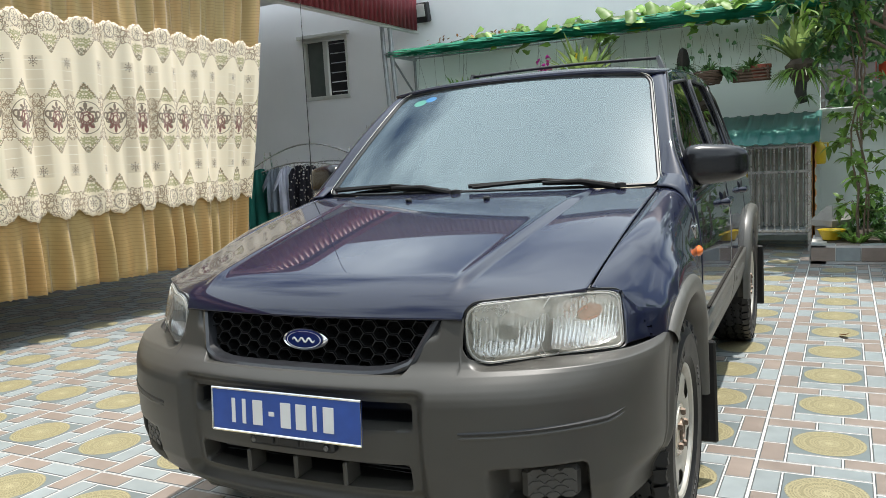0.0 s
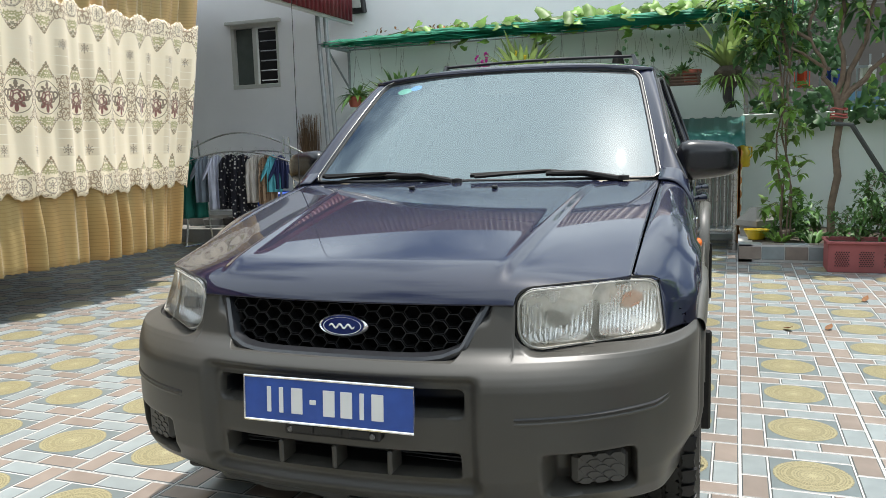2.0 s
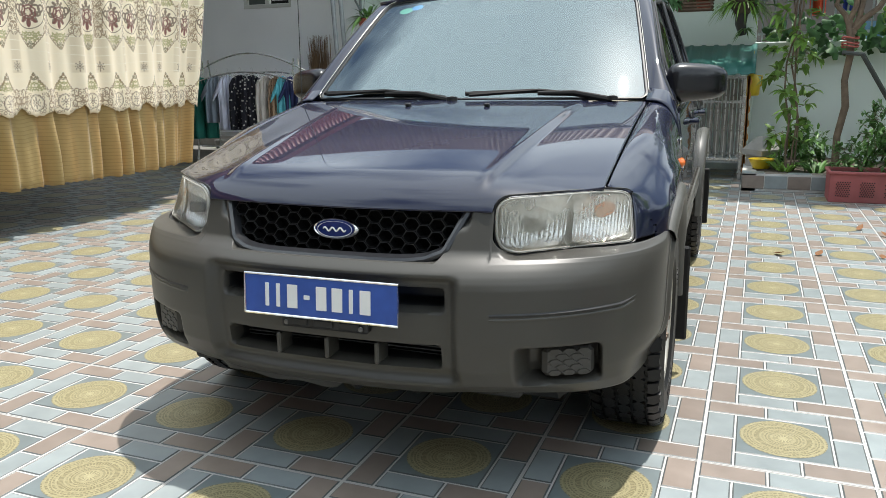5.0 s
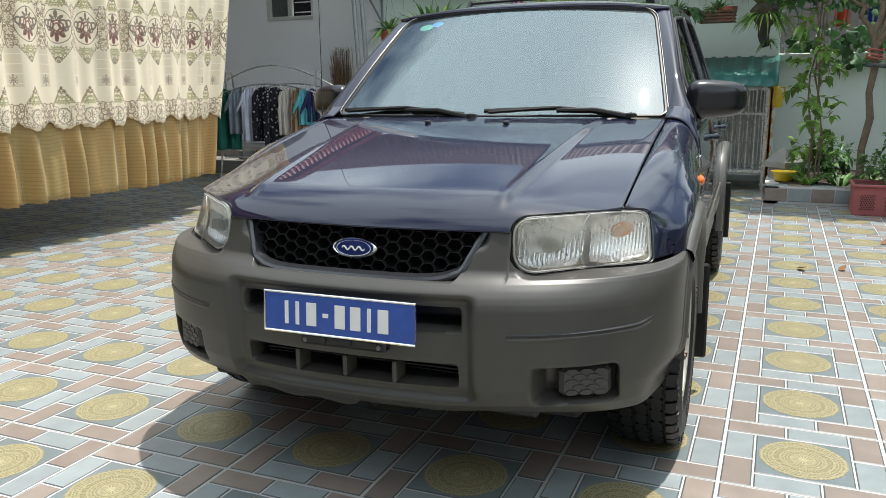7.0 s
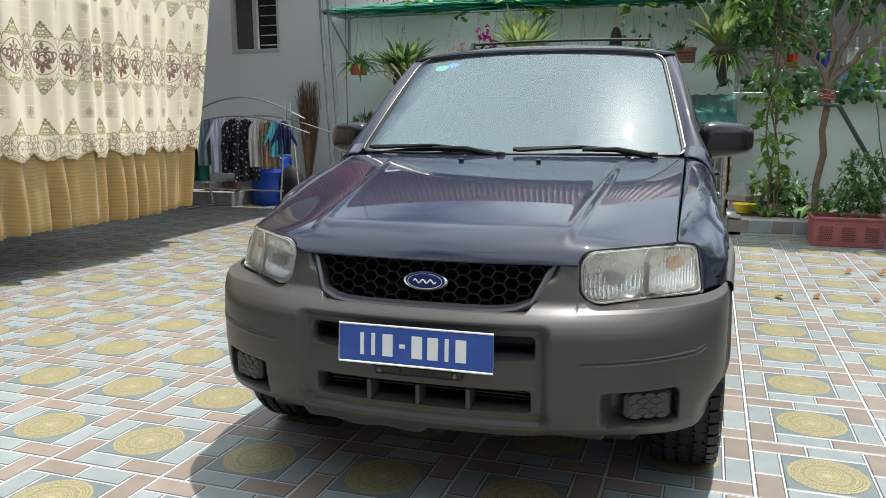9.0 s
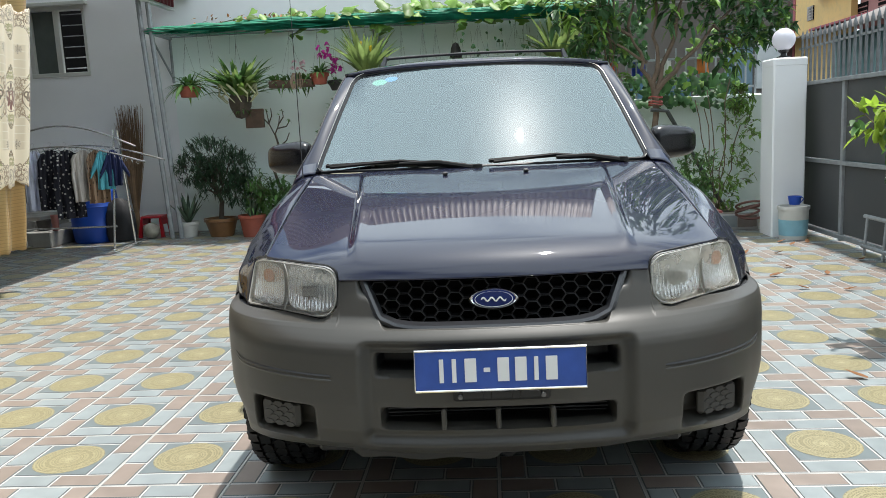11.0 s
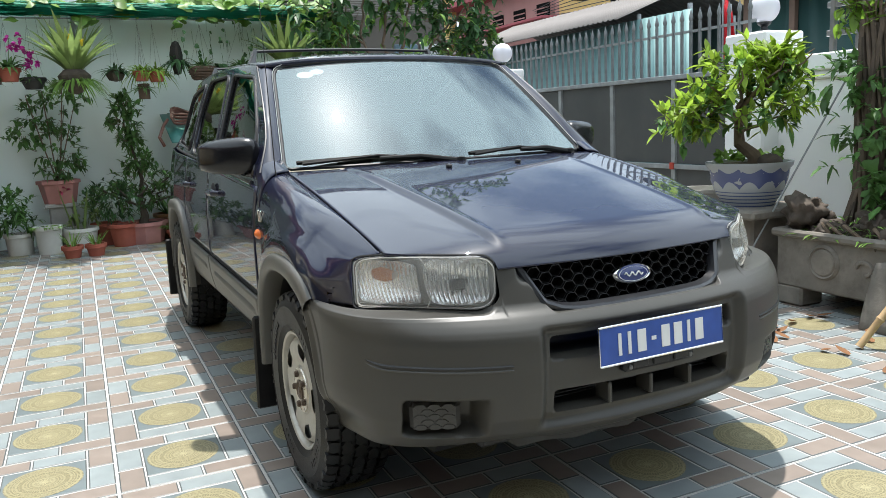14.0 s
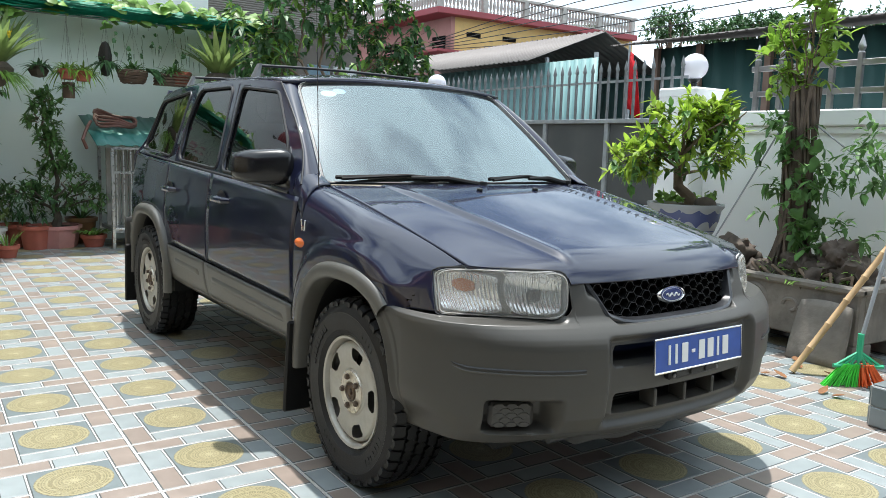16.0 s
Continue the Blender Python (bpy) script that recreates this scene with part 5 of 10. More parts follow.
def build_wheel():
    w = part("wheel", bmesh.new(), RUBBER, car)
    rot = pose(0, 0, 0, 0, -90, 0)
    bm = bmesh.new()
    prof = [(0.205, 0.085), (0.215, 0.10), (0.228, 0.108), (0.232, 0.1135), (0.238, 0.1125), (0.275, 0.1165), (0.296, 0.1165), (0.300, 0.1190), (0.305, 0.1165), (0.330, 0.105), (0.340, 0.09), (0.342, 0.0)]
    prof = prof + [(r, -z) for r, z in prof[-2::-1]]
    lathe(bm, prof, 64, rot)
    part("tyre", bm, RUBBER, w, "black off-road tyre with chunky tread", sharp=30)
    bm = bmesh.new()
    # raised tread blocks: zigzag middle rows, deep staggered shoulder lugs
    def block(pts, r0, r1, drop):
        lo_ = [bm.verts.new(rot @ Vector((r0 * math.cos(a), r0 * math.sin(a), z))) for a, z in pts]
        hi_ = [bm.verts.new(rot @ Vector(((r1 - drop(z)) * math.cos(a), (r1 - drop(z)) * math.sin(a), z))) for a, z in pts]
        bm.faces.new(hi_)
        for i in range(len(pts)):
            j = (i + 1) % len(pts)
            bm.faces.new((lo_[i], lo_[j], hi_[j], hi_[i]))
    nb = 44
    step = 2 * math.pi / nb
    fall = lambda z: 0.0 if abs(z) < 0.085 else 0.016 * ((abs(z) - 0.085) / 0.03) ** 1.6
    for k in range(nb):
        for row, zc in enumerate((-0.047, 0.0, 0.047)):
            a0 = step * (k + (0.5 if row % 2 else 0.0) + 0.06 * math.sin(k * 2.3 + row))
            bw, h, g = step * 0.80, 0.0195, step * 0.24
            block([(a0, zc - h), (a0 + bw * 0.5, zc - h + 0.004), (a0 + bw * 0.55 + g, zc - h), (a0 + bw + g, zc), (a0 + bw * 0.9, zc + h), (a0 + bw * 0.45, zc + h - 0.004), (a0 + bw * 0.4 - g, zc + h), (a0 - g * 0.6, zc)], 0.336, TR, fall)
        for sg in (-1, 1):
            a0 = step * (k + (0.25 if sg > 0 else 0.7))
            out = 0.113 if k % 2 else 0.108
            block([(a0 + step * q, sg * z) for q, z in ((0.06, 0.072), (0.40, 0.076), (0.72, 0.072), (0.80, 0.094), (0.70, out), (0.36, out - 0.003), (0.0, out), (-0.04, 0.092))], 0.322, TR, fall)
    tagged(part("tread", bm, RUBBER, w, "chunky tread blocks", sharp=30), "chunky tread blocks", kind="stuff")
    # raised marks on the side wall
    bm = bmesh.new()
    for base, marks in ((0.35, (1, 0.5, 1, 0.8, 1, 1, 0.6, 1)), (3.4, (0.8, 1, 0.5, 1, 1, 0.7, 1)), (5.2, (0.4, 0.4, 0.4, 0.4)), (2.1, (0.4, 0.4, 0.4, 0.4, 0.4))):
        for k, q in enumerate(marks):
            a = base + 0.092 * k
            box(bm, (0.268, 0, 0.1155), (0.026 * (0.6 + 0.4 * q), 0.017 * q, 0.0035), rot @ pose(0, 0, 0, 0, 0, math.degrees(a)))
    tagged(part("sidewall_mark", bm, RUBBER, w), kind="stuff")
    # steel rim with five windows
    bm = bmesh.new()
    lathe(bm, [(0.206, -0.09), (0.213, -0.1), (0.213, 0.092), (0.209, 0.103), (0.2, 0.1), (0.193, 0.085), (0.188, 0.05), (0.188, -0.09)], 60, rot)
    na = 480
    ring_r = [(0.19, 0.064), (0.187, 0.079), (0.180, 0.087)] + [(lerp(0.174, 0.120, k / 14), 0.090 + 0.005 * math.sin(math.pi * (0.15 + 0.75 * k / 14))) for k in range(15)] + [(0.100, 0.089), (0.088, 0.086), (0.083, 0.09), (0.03, 0.092)]
    rows_ = [[bm.verts.new(rot @ Vector((r * math.cos(2 * math.pi * k / na), r * math.sin(2 * math.pi * k / na), z))) for k in range(na)] for r, z in ring_r]
    for i in range(len(rows_) - 1):
        rm = (ring_r[i][0] + ring_r[i + 1][0]) / 2
        for k in range(na):
            arc = (((k + 0.5) / na * 5) % 1 - 0.5) * 2 * math.pi / 5 * rm
            fr = (rm - 0.147) / 0.025
            if abs(fr) < 1 and (abs(arc) / (0.036 + 0.011 * fr)) ** 4 + fr ** 4 < 1:
                continue
            bm.faces.new([rows_[i][k], rows_[i][(k + 1) % na], rows_[i + 1][(k + 1) % na], rows_[i + 1][k]])
    rim = part("rim", bm, STEEL, w, "silver steel rim with five windows, stained at the hub", thick=0.0, sharp=40)
    bm = bmesh.new()
    lathe(bm, [(0.0, -0.03), (0.186, -0.03)], 30, rot)
    part("brake_disc", bm, BLACK, w)
    bm = bmesh.new()
    lathe(bm, [(0.036, 0.088), (0.034, 0.1), (0.028, 0.103), (0.025, 0.096), (0.012, 0.094), (0.01, 0.102), (0.0, 0.103)], 20, rot)
    part("hub", bm, HUBMETAL, rim)
    bm = bmesh.new()
    lathe(bm, [(0.081, 0.09), (0.079, 0.0945), (0.04, 0.0955), (0.036, 0.09)], 36, rot)
    part("hub_plate", bm, HUBPLATE, rim, "bright hub plate with brown stains")
    bm = bmesh.new()
    lathe(bm, [(0.0115, 0.09), (0.0115, 0.102), (0.0085, 0.108), (0.0, 0.109)], 6, rot)
    nut = finish("wheel_nut", bm, HUBMETAL)
    for k in range(5):
        a = 2 * math.pi * (k + 0.25) / 5
        o = new("wheel_nut", nut)
        o.parent = rim
        o.location = (0, 0.057 * math.cos(a), 0.057 * math.sin(a))
    return w


wheel = build_wheel()
wheel.matrix_basis = pose(-0.770, AXF - 0.06, 0.352, -20, 0, 0)
for x, y, rz, rx in ((-0.772, AXR, 0, 37), (0.770, AXF - 0.06, 180, 11), (0.772, AXR, 180, 55)):
    copy_thing(wheel, pose(x, y, 0.352, 0, 0, rz) @ pose(0, 0, 0, rx, 0, 0))

# ---- what shows through the glass ----
bm = bmesh.new()
grid(bm, lambda u, v: Vector(((2 * u - 1) * 0.70, lerp(1.31, 1.78, v) + 0.10 * (2 * u - 1) ** 2 * (1 - v), 1.055 + 0.03 * math.sin(v * 2.2) - 0.25 * smooth(0.8, 1, v))), 20, 12)
part("dashboard", bm, BEIGE, car, "beige dashboard", thick=0.02)
for s in (-1, 1):
    seat = part("seat", (lambda b: (box(b, (s * 0.36, 2.25, 0.72), (0.5, 0.52, 0.2), bev=0.06), b)[1])(bmesh.new()), DARKTRIM, car, "grey front seat")
    bm = bmesh.new()
    box(bm, (0, 0, 0.33), (0.5, 0.16, 0.66), pose(s * 0.36, 2.5, 0.72, -14, 0, 0), bev=0.06)
    part("backrest", bm, DARKTRIM, seat)
    bm = bmesh.new()
    box(bm, (0, 0, 0.76), (0.28, 0.1, 0.17), pose(s * 0.36, 2.5, 0.72, -14, 0, 0), bev=0.04)
    part("headrest", bm, DARKTRIM, seat)
bm = bmesh.new()
box(bm, (0, 3.35, 0.9), (1.3, 0.2, 0.75), bev=0.06)
part("rear_bench", bm, DARKTRIM, car)
bm = bmesh.new()
tube(bm, [(0.37 + 0.185 * math.cos(a), 1.83 + 0.06 * math.sin(a), 1.0 + 0.17 * math.sin(a)) for a in [k * math.pi / 16 for k in range(33)]], 0.014, 8)
tube(bm, [(0.2, 1.82, 1.0), (0.37, 1.80, 0.99), (0.54, 1.82, 1.0)], 0.016, 8)
part("steering_wheel", bm, DARKTRIM, car)
bm = bmesh.new()
box(bm, (0, 0, 0), (0.24, 0.03, 0.07), pose(0, 1.86, 1.5, -20, 0, 0), bev=0.02)
part("inner_mirror", bm, BLACK, car)
bm = bmesh.new()
box(bm, (0, 2.6, 0.6), (1.5, 3.2, 0.04))
part("cabin_floor", bm, DARKTRIM, car)

# ---- curtain of the veranda ----
def cloth_mat(name, kind):
    """Golden striped cloth, or the cream embroidered panel, laid out in metres by the UV map."""
    m = bpy.data.materials.new(name)
    m.use_nodes = True
    n, l = m.node_tree.nodes, m.node_tree.links
    b = n["Principled BSDF"]
    b.inputs["Roughness"].default_value = 0.75
    uvn, sp = n.new("ShaderNodeUVMap"), n.new("ShaderNodeSeparateXYZ")
    l.new(uvn.outputs["UV"], sp.inputs["Vector"])

    def op(o, *a):
        q = n.new("ShaderNodeMath")
        q.operation = o
        for i, v in enumerate(a):
            if isinstance(v, (int, float)):
                q.inputs[i].default_value = v
            else:
                l.new(v, q.inputs[i])
        return q.outputs["Value"]

    def mixc(f, a, c):
        q = n.new("ShaderNodeMixRGB")
        l.new(f, q.inputs["Fac"])
        for k, v in (("Color1", a), ("Color2", c)):
            if isinstance(v, tuple):
                q.inputs[k].default_value = (*v, 1)
            else:
                l.new(v, q.inputs[k])
        return q.outputs["Color"]
    u, v = sp.outputs["X"], sp.outputs["Y"]
    nzt = n.new("ShaderNodeTexNoise")
    nzt.inputs["Scale"].default_value, nzt.inputs["Detail"].default_value = 60, 3
    l.new(uvn.outputs["UV"], nzt.inputs["Vector"])
    grain = nzt.outputs["Fac"]
    if kind == "gold":
        rows_ = op("DIVIDE", op("ADD", v, op("ADD", op("MULTIPLY", op("SINE", op("MULTIPLY", u, 31.0)), 0.004), op("MULTIPLY", op("SINE", op("MULTIPLY", u, 11.0)), 0.005))), 0.030)
        weft = op("LESS_THAN", op("FRACT", rows_), 0.2)
        fine = op("GREATER_THAN", op("SINE", op("MULTIPLY", v, 740.0)), 0.2)
        big, bmap = n.new("ShaderNodeTexNoise"), n.new("ShaderNodeMapping")
        bmap.inputs["Scale"].default_value = (7.0, 0.5, 1.0)
        big.inputs["Scale"].default_value = 1.0
        l.new(uvn.outputs["UV"], bmap.inputs["Vector"])
        l.new(bmap.outputs["Vector"], big.inputs["Vector"])
        hue = n.new("ShaderNodeMapRange")
        hue.inputs["From Min"].default_value, hue.inputs["From Max"].default_value = 0.4, 0.62
        l.new(big.outputs["Fac"], hue.inputs["Value"])
        c = mixc(hue.outputs["Result"], (0.48, 0.345, 0.135), (0.55, 0.34, 0.12))
        c = mixc(op("MULTIPLY", fine, 0.22), c, (0.30, 0.19, 0.07))
        c = mixc(op("MULTIPLY", weft, 0.42), c, (0.27, 0.17, 0.065))
        b.inputs["Roughness"].default_value = 0.5
        sheen = 0.3
    else:
        P, H, A = 0.28, 0.128, 0.106
        dx = op("MULTIPLY", op("SUBTRACT", op("FRACT", op("DIVIDE", u, P)), 0.5), P)
        ax = op("ABSOLUTE", dx)
        hx = op("SUBTRACT", P / 2, ax)

        def ell(x, cx, z0, a, bb):
            return op("SQRT", op("ADD", op("POWER", op("ABSOLUTE", op("DIVIDE", op("SUBTRACT", x, cx), a)), 2.0), op("POWER", op("ABSOLUTE", op("DIVIDE", op("SUBTRACT", v, z0), bb)), 2.0)))

        def ring(x, cx, z0, a, bb, t):
            return op("LESS_THAN", op("ABSOLUTE", op("SUBTRACT", ell(x, cx, z0, a, bb), 1.0)), t)

        def disc(x, cx, z0, a, bb):
            return op("LESS_THAN", ell(x, cx, z0, a, bb), 1.0)

        def below(x, y):
            return op("LESS_THAN", x, y)

        def both(*a):
            r = a[0]
            for q in a[1:]:
                r = op("MULTIPLY", r, q)
            return r

        def any_of(*a):
            r = a[0]
            for q in a[1:]:
                r = op("MAXIMUM", r, q)
            return r

        def star(x, cx, z0, r, k=5.0, turn=0.0, sy=1.0):
            """A flower of k petals with a pale eye."""
            an = op("ARCTAN2", op("SUBTRACT", v, z0), op("SUBTRACT", x, cx))
            e = ell(x, cx, z0, r, r * sy)
            return both(below(e, op("ADD", 0.72, op("MULTIPLY", op("COSINE", op("ADD", op("MULTIPLY", an, k), turn)), 0.28))), op("GREATER_THAN", e, 0.17))

        def fan(z0, r, up, k, lo=0.12):
            """Feathered palmette that opens upwards (1) or downwards (-1)."""
            an = op("ARCTAN2", dx, op("MULTIPLY", op("SUBTRACT", v, z0), up))
            e = ell(dx, 0.0, z0, r, r)
            lobes = op("ABSOLUTE", op("COSINE", op("MULTIPLY", an, k)))
            return both(below(op("ABSOLUTE", an), 1.75), below(e, op("MULTIPLY", op("SUBTRACT", 1.0, op("MULTIPLY", op("ABSOLUTE", an), 0.22)), op("ADD", 0.35, op("MULTIPLY", lobes, 0.65)))), op("GREATER_THAN", e, lo), op("GREATER_THAN", op("ADD", lobes, op("MULTIPLY", op("SINE", op("MULTIPLY", e, 21.0)), 0.35)), 0.38))

        def spray(x, z0, r):
            """Small pointed leaf spray."""
            an = op("ARCTAN2", op("SUBTRACT", v, z0), x)
            e = ell(x, 0.0, z0, r * 0.72, r)
            return both(below(e, op("ADD", 0.62, op("MULTIPLY", op("COSINE", op("MULTIPLY", an, 8.0)), 0.38))), op("GREATER_THAN", op("SINE", op("MULTIPLY", e, 17.0)), -0.55))

        def line(x, x0, z0, x1, z1, t, wave=0.0):
            """A stroke from one point to another, scalloped by wave."""
            ln = math.hypot(x1 - x0, z1 - z0)
            ex, ez = (x1 - x0) / ln, (z1 - z0) / ln
            px, pz = op("SUBTRACT", x, x0), op("SUBTRACT", v, z0)
            along = op("ADD", op("MULTIPLY", px, ex), op("MULTIPLY", pz, ez))
            off = op("SUBTRACT", op("MULTIPLY", px, ez), op("MULTIPLY", pz, ex))
            if wave:
                off = op("ADD", off, op("MULTIPLY", op("ABSOLUTE", op("SINE", op("MULTIPLY", along, math.pi / 0.021))), wave))
            return both(below(op("ABSOLUTE", off), t), op("GREATER_THAN", along, 0.0), below(along, ln))

        def lace(z0, up, base, apex, half):
            """A pointed field of flowers: scalloped edge, dark blooms at the tip, pale ones below."""
            zt, zb = z0 + up * apex, z0 + up * base
            hgt = apex - base
            edge = any_of(line(ax, half, zb, 0.004, zt, 0.0036, 0.008), line(ax, half - 0.012, zb, 0.0, zt - up * 0.012, 0.0016, 0.005))
            dark = any_of(star(ax, 0.0, zt - up * 0.006, 0.015), star(ax, 0.0, zt - up * 0.30 * hgt, 0.016, 5.0, 2.0), star(ax, 0.0195, zt - up * 0.22 * hgt, 0.015, 5.0, 1.0))
            pale = any_of(star(ax, 0.030, zt - up * 0.56 * hgt, 0.026, 4.0, 0.6), star(ax, 0.047, zt - up * 0.80 * hgt, 0.025, 4.0, 1.6), star(ax, 0.017, zt - up * 0.82 * hgt, 0.024, 5.0), star(ax, 0.0, zt - up * 0.54 * hgt, 0.017, 5.0, 1.2))
            return edge, dark, pale
        Z = 1.71
        laces = [lace(Z, 1, 0.145, 0.272, 0.098), lace(Z, -1, 0.145, 0.272, 0.098), lace(1.02, 1, 0.085, 0.225, 0.10), lace(2.43, -1, 0.085, 0.225, 0.10)]
        rings_ = any_of(ring(dx, 0.0, Z, A, H, 0.026), ring(dx, 0.0, 1.02, 0.052, 0.062, 0.05), ring(dx, 0.0, 2.43, 0.052, 0.062, 0.05), ring(dx, 0.0, 1.02, 0.045, 0.054, 0.025), ring(dx, 0.0, 2.43, 0.045, 0.054, 0.025))
        # scrolls that fill the gaps between the ovals, mirrored about the middle line
        scrolls = [star(hx, 0.0, Z, 0.020, 8.0), star(hx, 0.0, Z + 0.085, 0.0125), star(hx, 0.0, Z - 0.085, 0.0125)]
        for q in (1, -1):
            scrolls += [both(ring(hx, 0.021, Z + q * 0.042, 0.015, 0.021, 0.17), op("GREATER_THAN", hx, 0.012)),
                        both(ring(hx, 0.014, Z + q * 0.112, 0.017, 0.030, 0.16), below(op("MULTIPLY", op("SUBTRACT", v, Z + q * 0.112), q), 0.012)),
                        both(ring(hx, 0.036, Z + q * 0.128, 0.014, 0.026, 0.18), op("GREATER_THAN", op("MULTIPLY", op("SUBTRACT", v, Z + q * 0.128), q), -0.014)),
                        both(ring(hx, 0.004, Z + q * 0.142, 0.020, 0.034, 0.13), op("GREATER_THAN", hx, 0.006)),
                        disc(hx, 0.030, Z + q * 0.105, 0.006, 0.010), disc(hx, 0.024, Z + q * 0.072, 0.005, 0.006)]
        for z0, q in ((1.02, 1), (2.43, -1)):
            scrolls += [both(ring(hx, 0.022, z0 + q * 0.03, 0.022, 0.034, 0.15), below(op("MULTIPLY", op("SUBTRACT", v, z0), q), 0.05)), both(ring(hx, 0.030, z0 + q * 0.075, 0.016, 0.030, 0.16), op("GREATER_THAN", hx, 0.018)),
                        ring(hx, 0.046, z0 - q * 0.015, 0.014, 0.026, 0.17), both(ring(hx, 0.006, z0 + q * 0.062, 0.018, 0.034, 0.15), op("GREATER_THAN", hx, 0.004)), star(hx, 0.0, z0 - q * 0.005, 0.013), disc(hx, 0.058, z0 + q * 0.05, 0.006, 0.012)]
        vo, vsub = n.new("ShaderNodeTexVoronoi"), n.new("ShaderNodeVectorMath")
        vo.voronoi_dimensions = "2D"
        vo.inputs["Scale"].default_value, vo.inputs["Randomness"].default_value = 34.0, 0.7
        vsub.operation = "DISTANCE"
        l.new(uvn.outputs["UV"], vo.inputs["Vector"])
        l.new(uvn.outputs["UV"], vsub.inputs[0])
        l.new(vo.outputs["Position"], vsub.inputs[1])
        curl = below(op("ABSOLUTE", op("SUBTRACT", vsub.outputs["Value"], 0.0085)), 0.0022)
        border = any_of(below(op("ABSOLUTE", op("SUBTRACT", v, 1.015)), op("SUBTRACT", 0.105, op("MULTIPLY", hx, 0.25))), below(op("ABSOLUTE", op("SUBTRACT", v, 2.435)), op("SUBTRACT", 0.105, op("MULTIPLY", hx, 0.25))), both(below(hx, 0.046), below(op("ABSOLUTE", op("SUBTRACT", v, Z)), 0.165)))
        plain = op("SUBTRACT", 1.0, any_of(disc(dx, 0.0, 1.02, 0.052, 0.062), disc(dx, 0.0, 2.43, 0.052, 0.062)))
        scrolls.append(both(curl, border, plain))
        # the spray inside the oval, drawn a quarter larger
        whole = (v, dx, ax)
        v, dx, ax = op("ADD", Z, op("MULTIPLY", op("SUBTRACT", v, Z), 0.8)), op("MULTIPLY", dx, 0.8), op("MULTIPLY", ax, 0.8)
        bouquet = any_of(fan(Z + 0.036, 0.060, 1, 3.5), fan(Z - 0.014, 0.078, -1, 4.5), both(ring(ax, 0.034, Z + 0.012, 0.020, 0.026, 0.24), below(0.0, ax)), ring(ax, 0.062, Z + 0.018, 0.014, 0.019, 0.3), both(ring(ax, 0.040, Z - 0.016, 0.018, 0.013, 0.24), op("GREATER_THAN", ax, 0.026)),
                         star(ax, 0.0, Z + 0.090, 0.010), disc(ax, 0.022, Z + 0.046, 0.006, 0.010), disc(ax, 0.062, Z - 0.004, 0.005, 0.009), disc(ax, 0.034, Z - 0.046, 0.006, 0.011))
        heart = any_of(both(disc(ax, 0.0, Z - 0.006, 0.042, 0.050), op("GREATER_THAN", op("SINE", op("ADD", op("MULTIPLY", ell(dx, 0.0, Z - 0.006, 0.042, 0.050), 17.0), op("MULTIPLY", op("COSINE", op("MULTIPLY", op("ARCTAN2", op("SUBTRACT", v, Z - 0.006), dx), 7.0)), 0.9))), -0.25)), fan(Z - 0.034, 0.062, -1, 3.5))
        heart = both(heart, op("SUBTRACT", 1.0, disc(dx, 0.0, Z - 0.006, 0.009, 0.010)))
        v, dx, ax = whole
        small = any_of(spray(hx, 1.30, 0.044), spray(hx, 2.13, 0.044), spray(dx, 1.02, 0.048), spray(dx, 2.43, 0.048))
        open_cloth = op("SUBTRACT", 1.0, disc(dx, 0.0, Z, A, H))
        wob = op("MULTIPLY", op("SINE", op("ADD", op("MULTIPLY", u, 5.1), 0.6)), 0.016)
        soft_ = op("MINIMUM", 1.0, op("MAXIMUM", 0.0, op("DIVIDE", op("SUBTRACT", op("ADD", 0.060, wob), hx), 0.018)))
        sheer = both(soft_, any_of(below(op("ABSOLUTE", op("SUBTRACT", v, 2.02)), 0.15), below(op("ABSOLUTE", op("SUBTRACT", v, 1.40)), 0.15), both(op("GREATER_THAN", wob, 0.004), below(op("ABSOLUTE", op("SUBTRACT", v, Z)), 0.3))))
        c = mixc(op("MULTIPLY", grain, 0.2), (0.98, 0.865, 0.665), (0.94, 0.80, 0.58))
        thread = below(op("ABSOLUTE", op("SUBTRACT", op("FRACT", op("ADD", op("DIVIDE", v, 0.072), op("MULTIPLY", op("SINE", op("MULTIPLY", u, 3.7)), 0.25))), 0.5)), 0.035)
        thread = both(thread, op("ADD", 0.25, op("MULTIPLY", sheer, 0.6)))
        c = mixc(op("MULTIPLY", sheer, 0.36), c, (0.56, 0.45, 0.29))
        c = mixc(thread, c, (1.0, 0.93, 0.78))
        c = mixc(op("MULTIPLY", both(any_of(*[q[2] for q in laces]), open_cloth), 0.72), c, (0.33, 0.30, 0.07))
        c = mixc(op("MULTIPLY", both(any_of(*[q[1] for q in laces]), open_cloth), 0.85), c, (0.17, 0.14, 0.05))
        c = mixc(op("MULTIPLY", both(any_of(*[q[0] for q in laces], *scrolls), open_cloth), 0.78), c, (0.25, 0.14, 0.065))
        c = mixc(op("MULTIPLY", any_of(rings_, small, bouquet), 0.82), c, (0.155, 0.092, 0.055))
        c = mixc(op("MULTIPLY", heart, 0.85), c, (0.27, 0.10, 0.085))
        sheen = 0.2
    l.new(c, b.inputs["Base Color"])
    b.inputs["Sheen Weight"].default_value = sheen
    bp = n.new("ShaderNodeBump")
    bp.inputs["Strength"].default_value, bp.inputs["Distance"].default_value = 0.25, 0.004
    l.new(grain, bp.inputs["Height"])
    l.new(bp.outputs["Normal"], b.inputs["Normal"])
    tr, mx = n.new("ShaderNodeBsdfTranslucent"), n.new("ShaderNodeMixShader")
    l.new(c, tr.inputs["Color"])
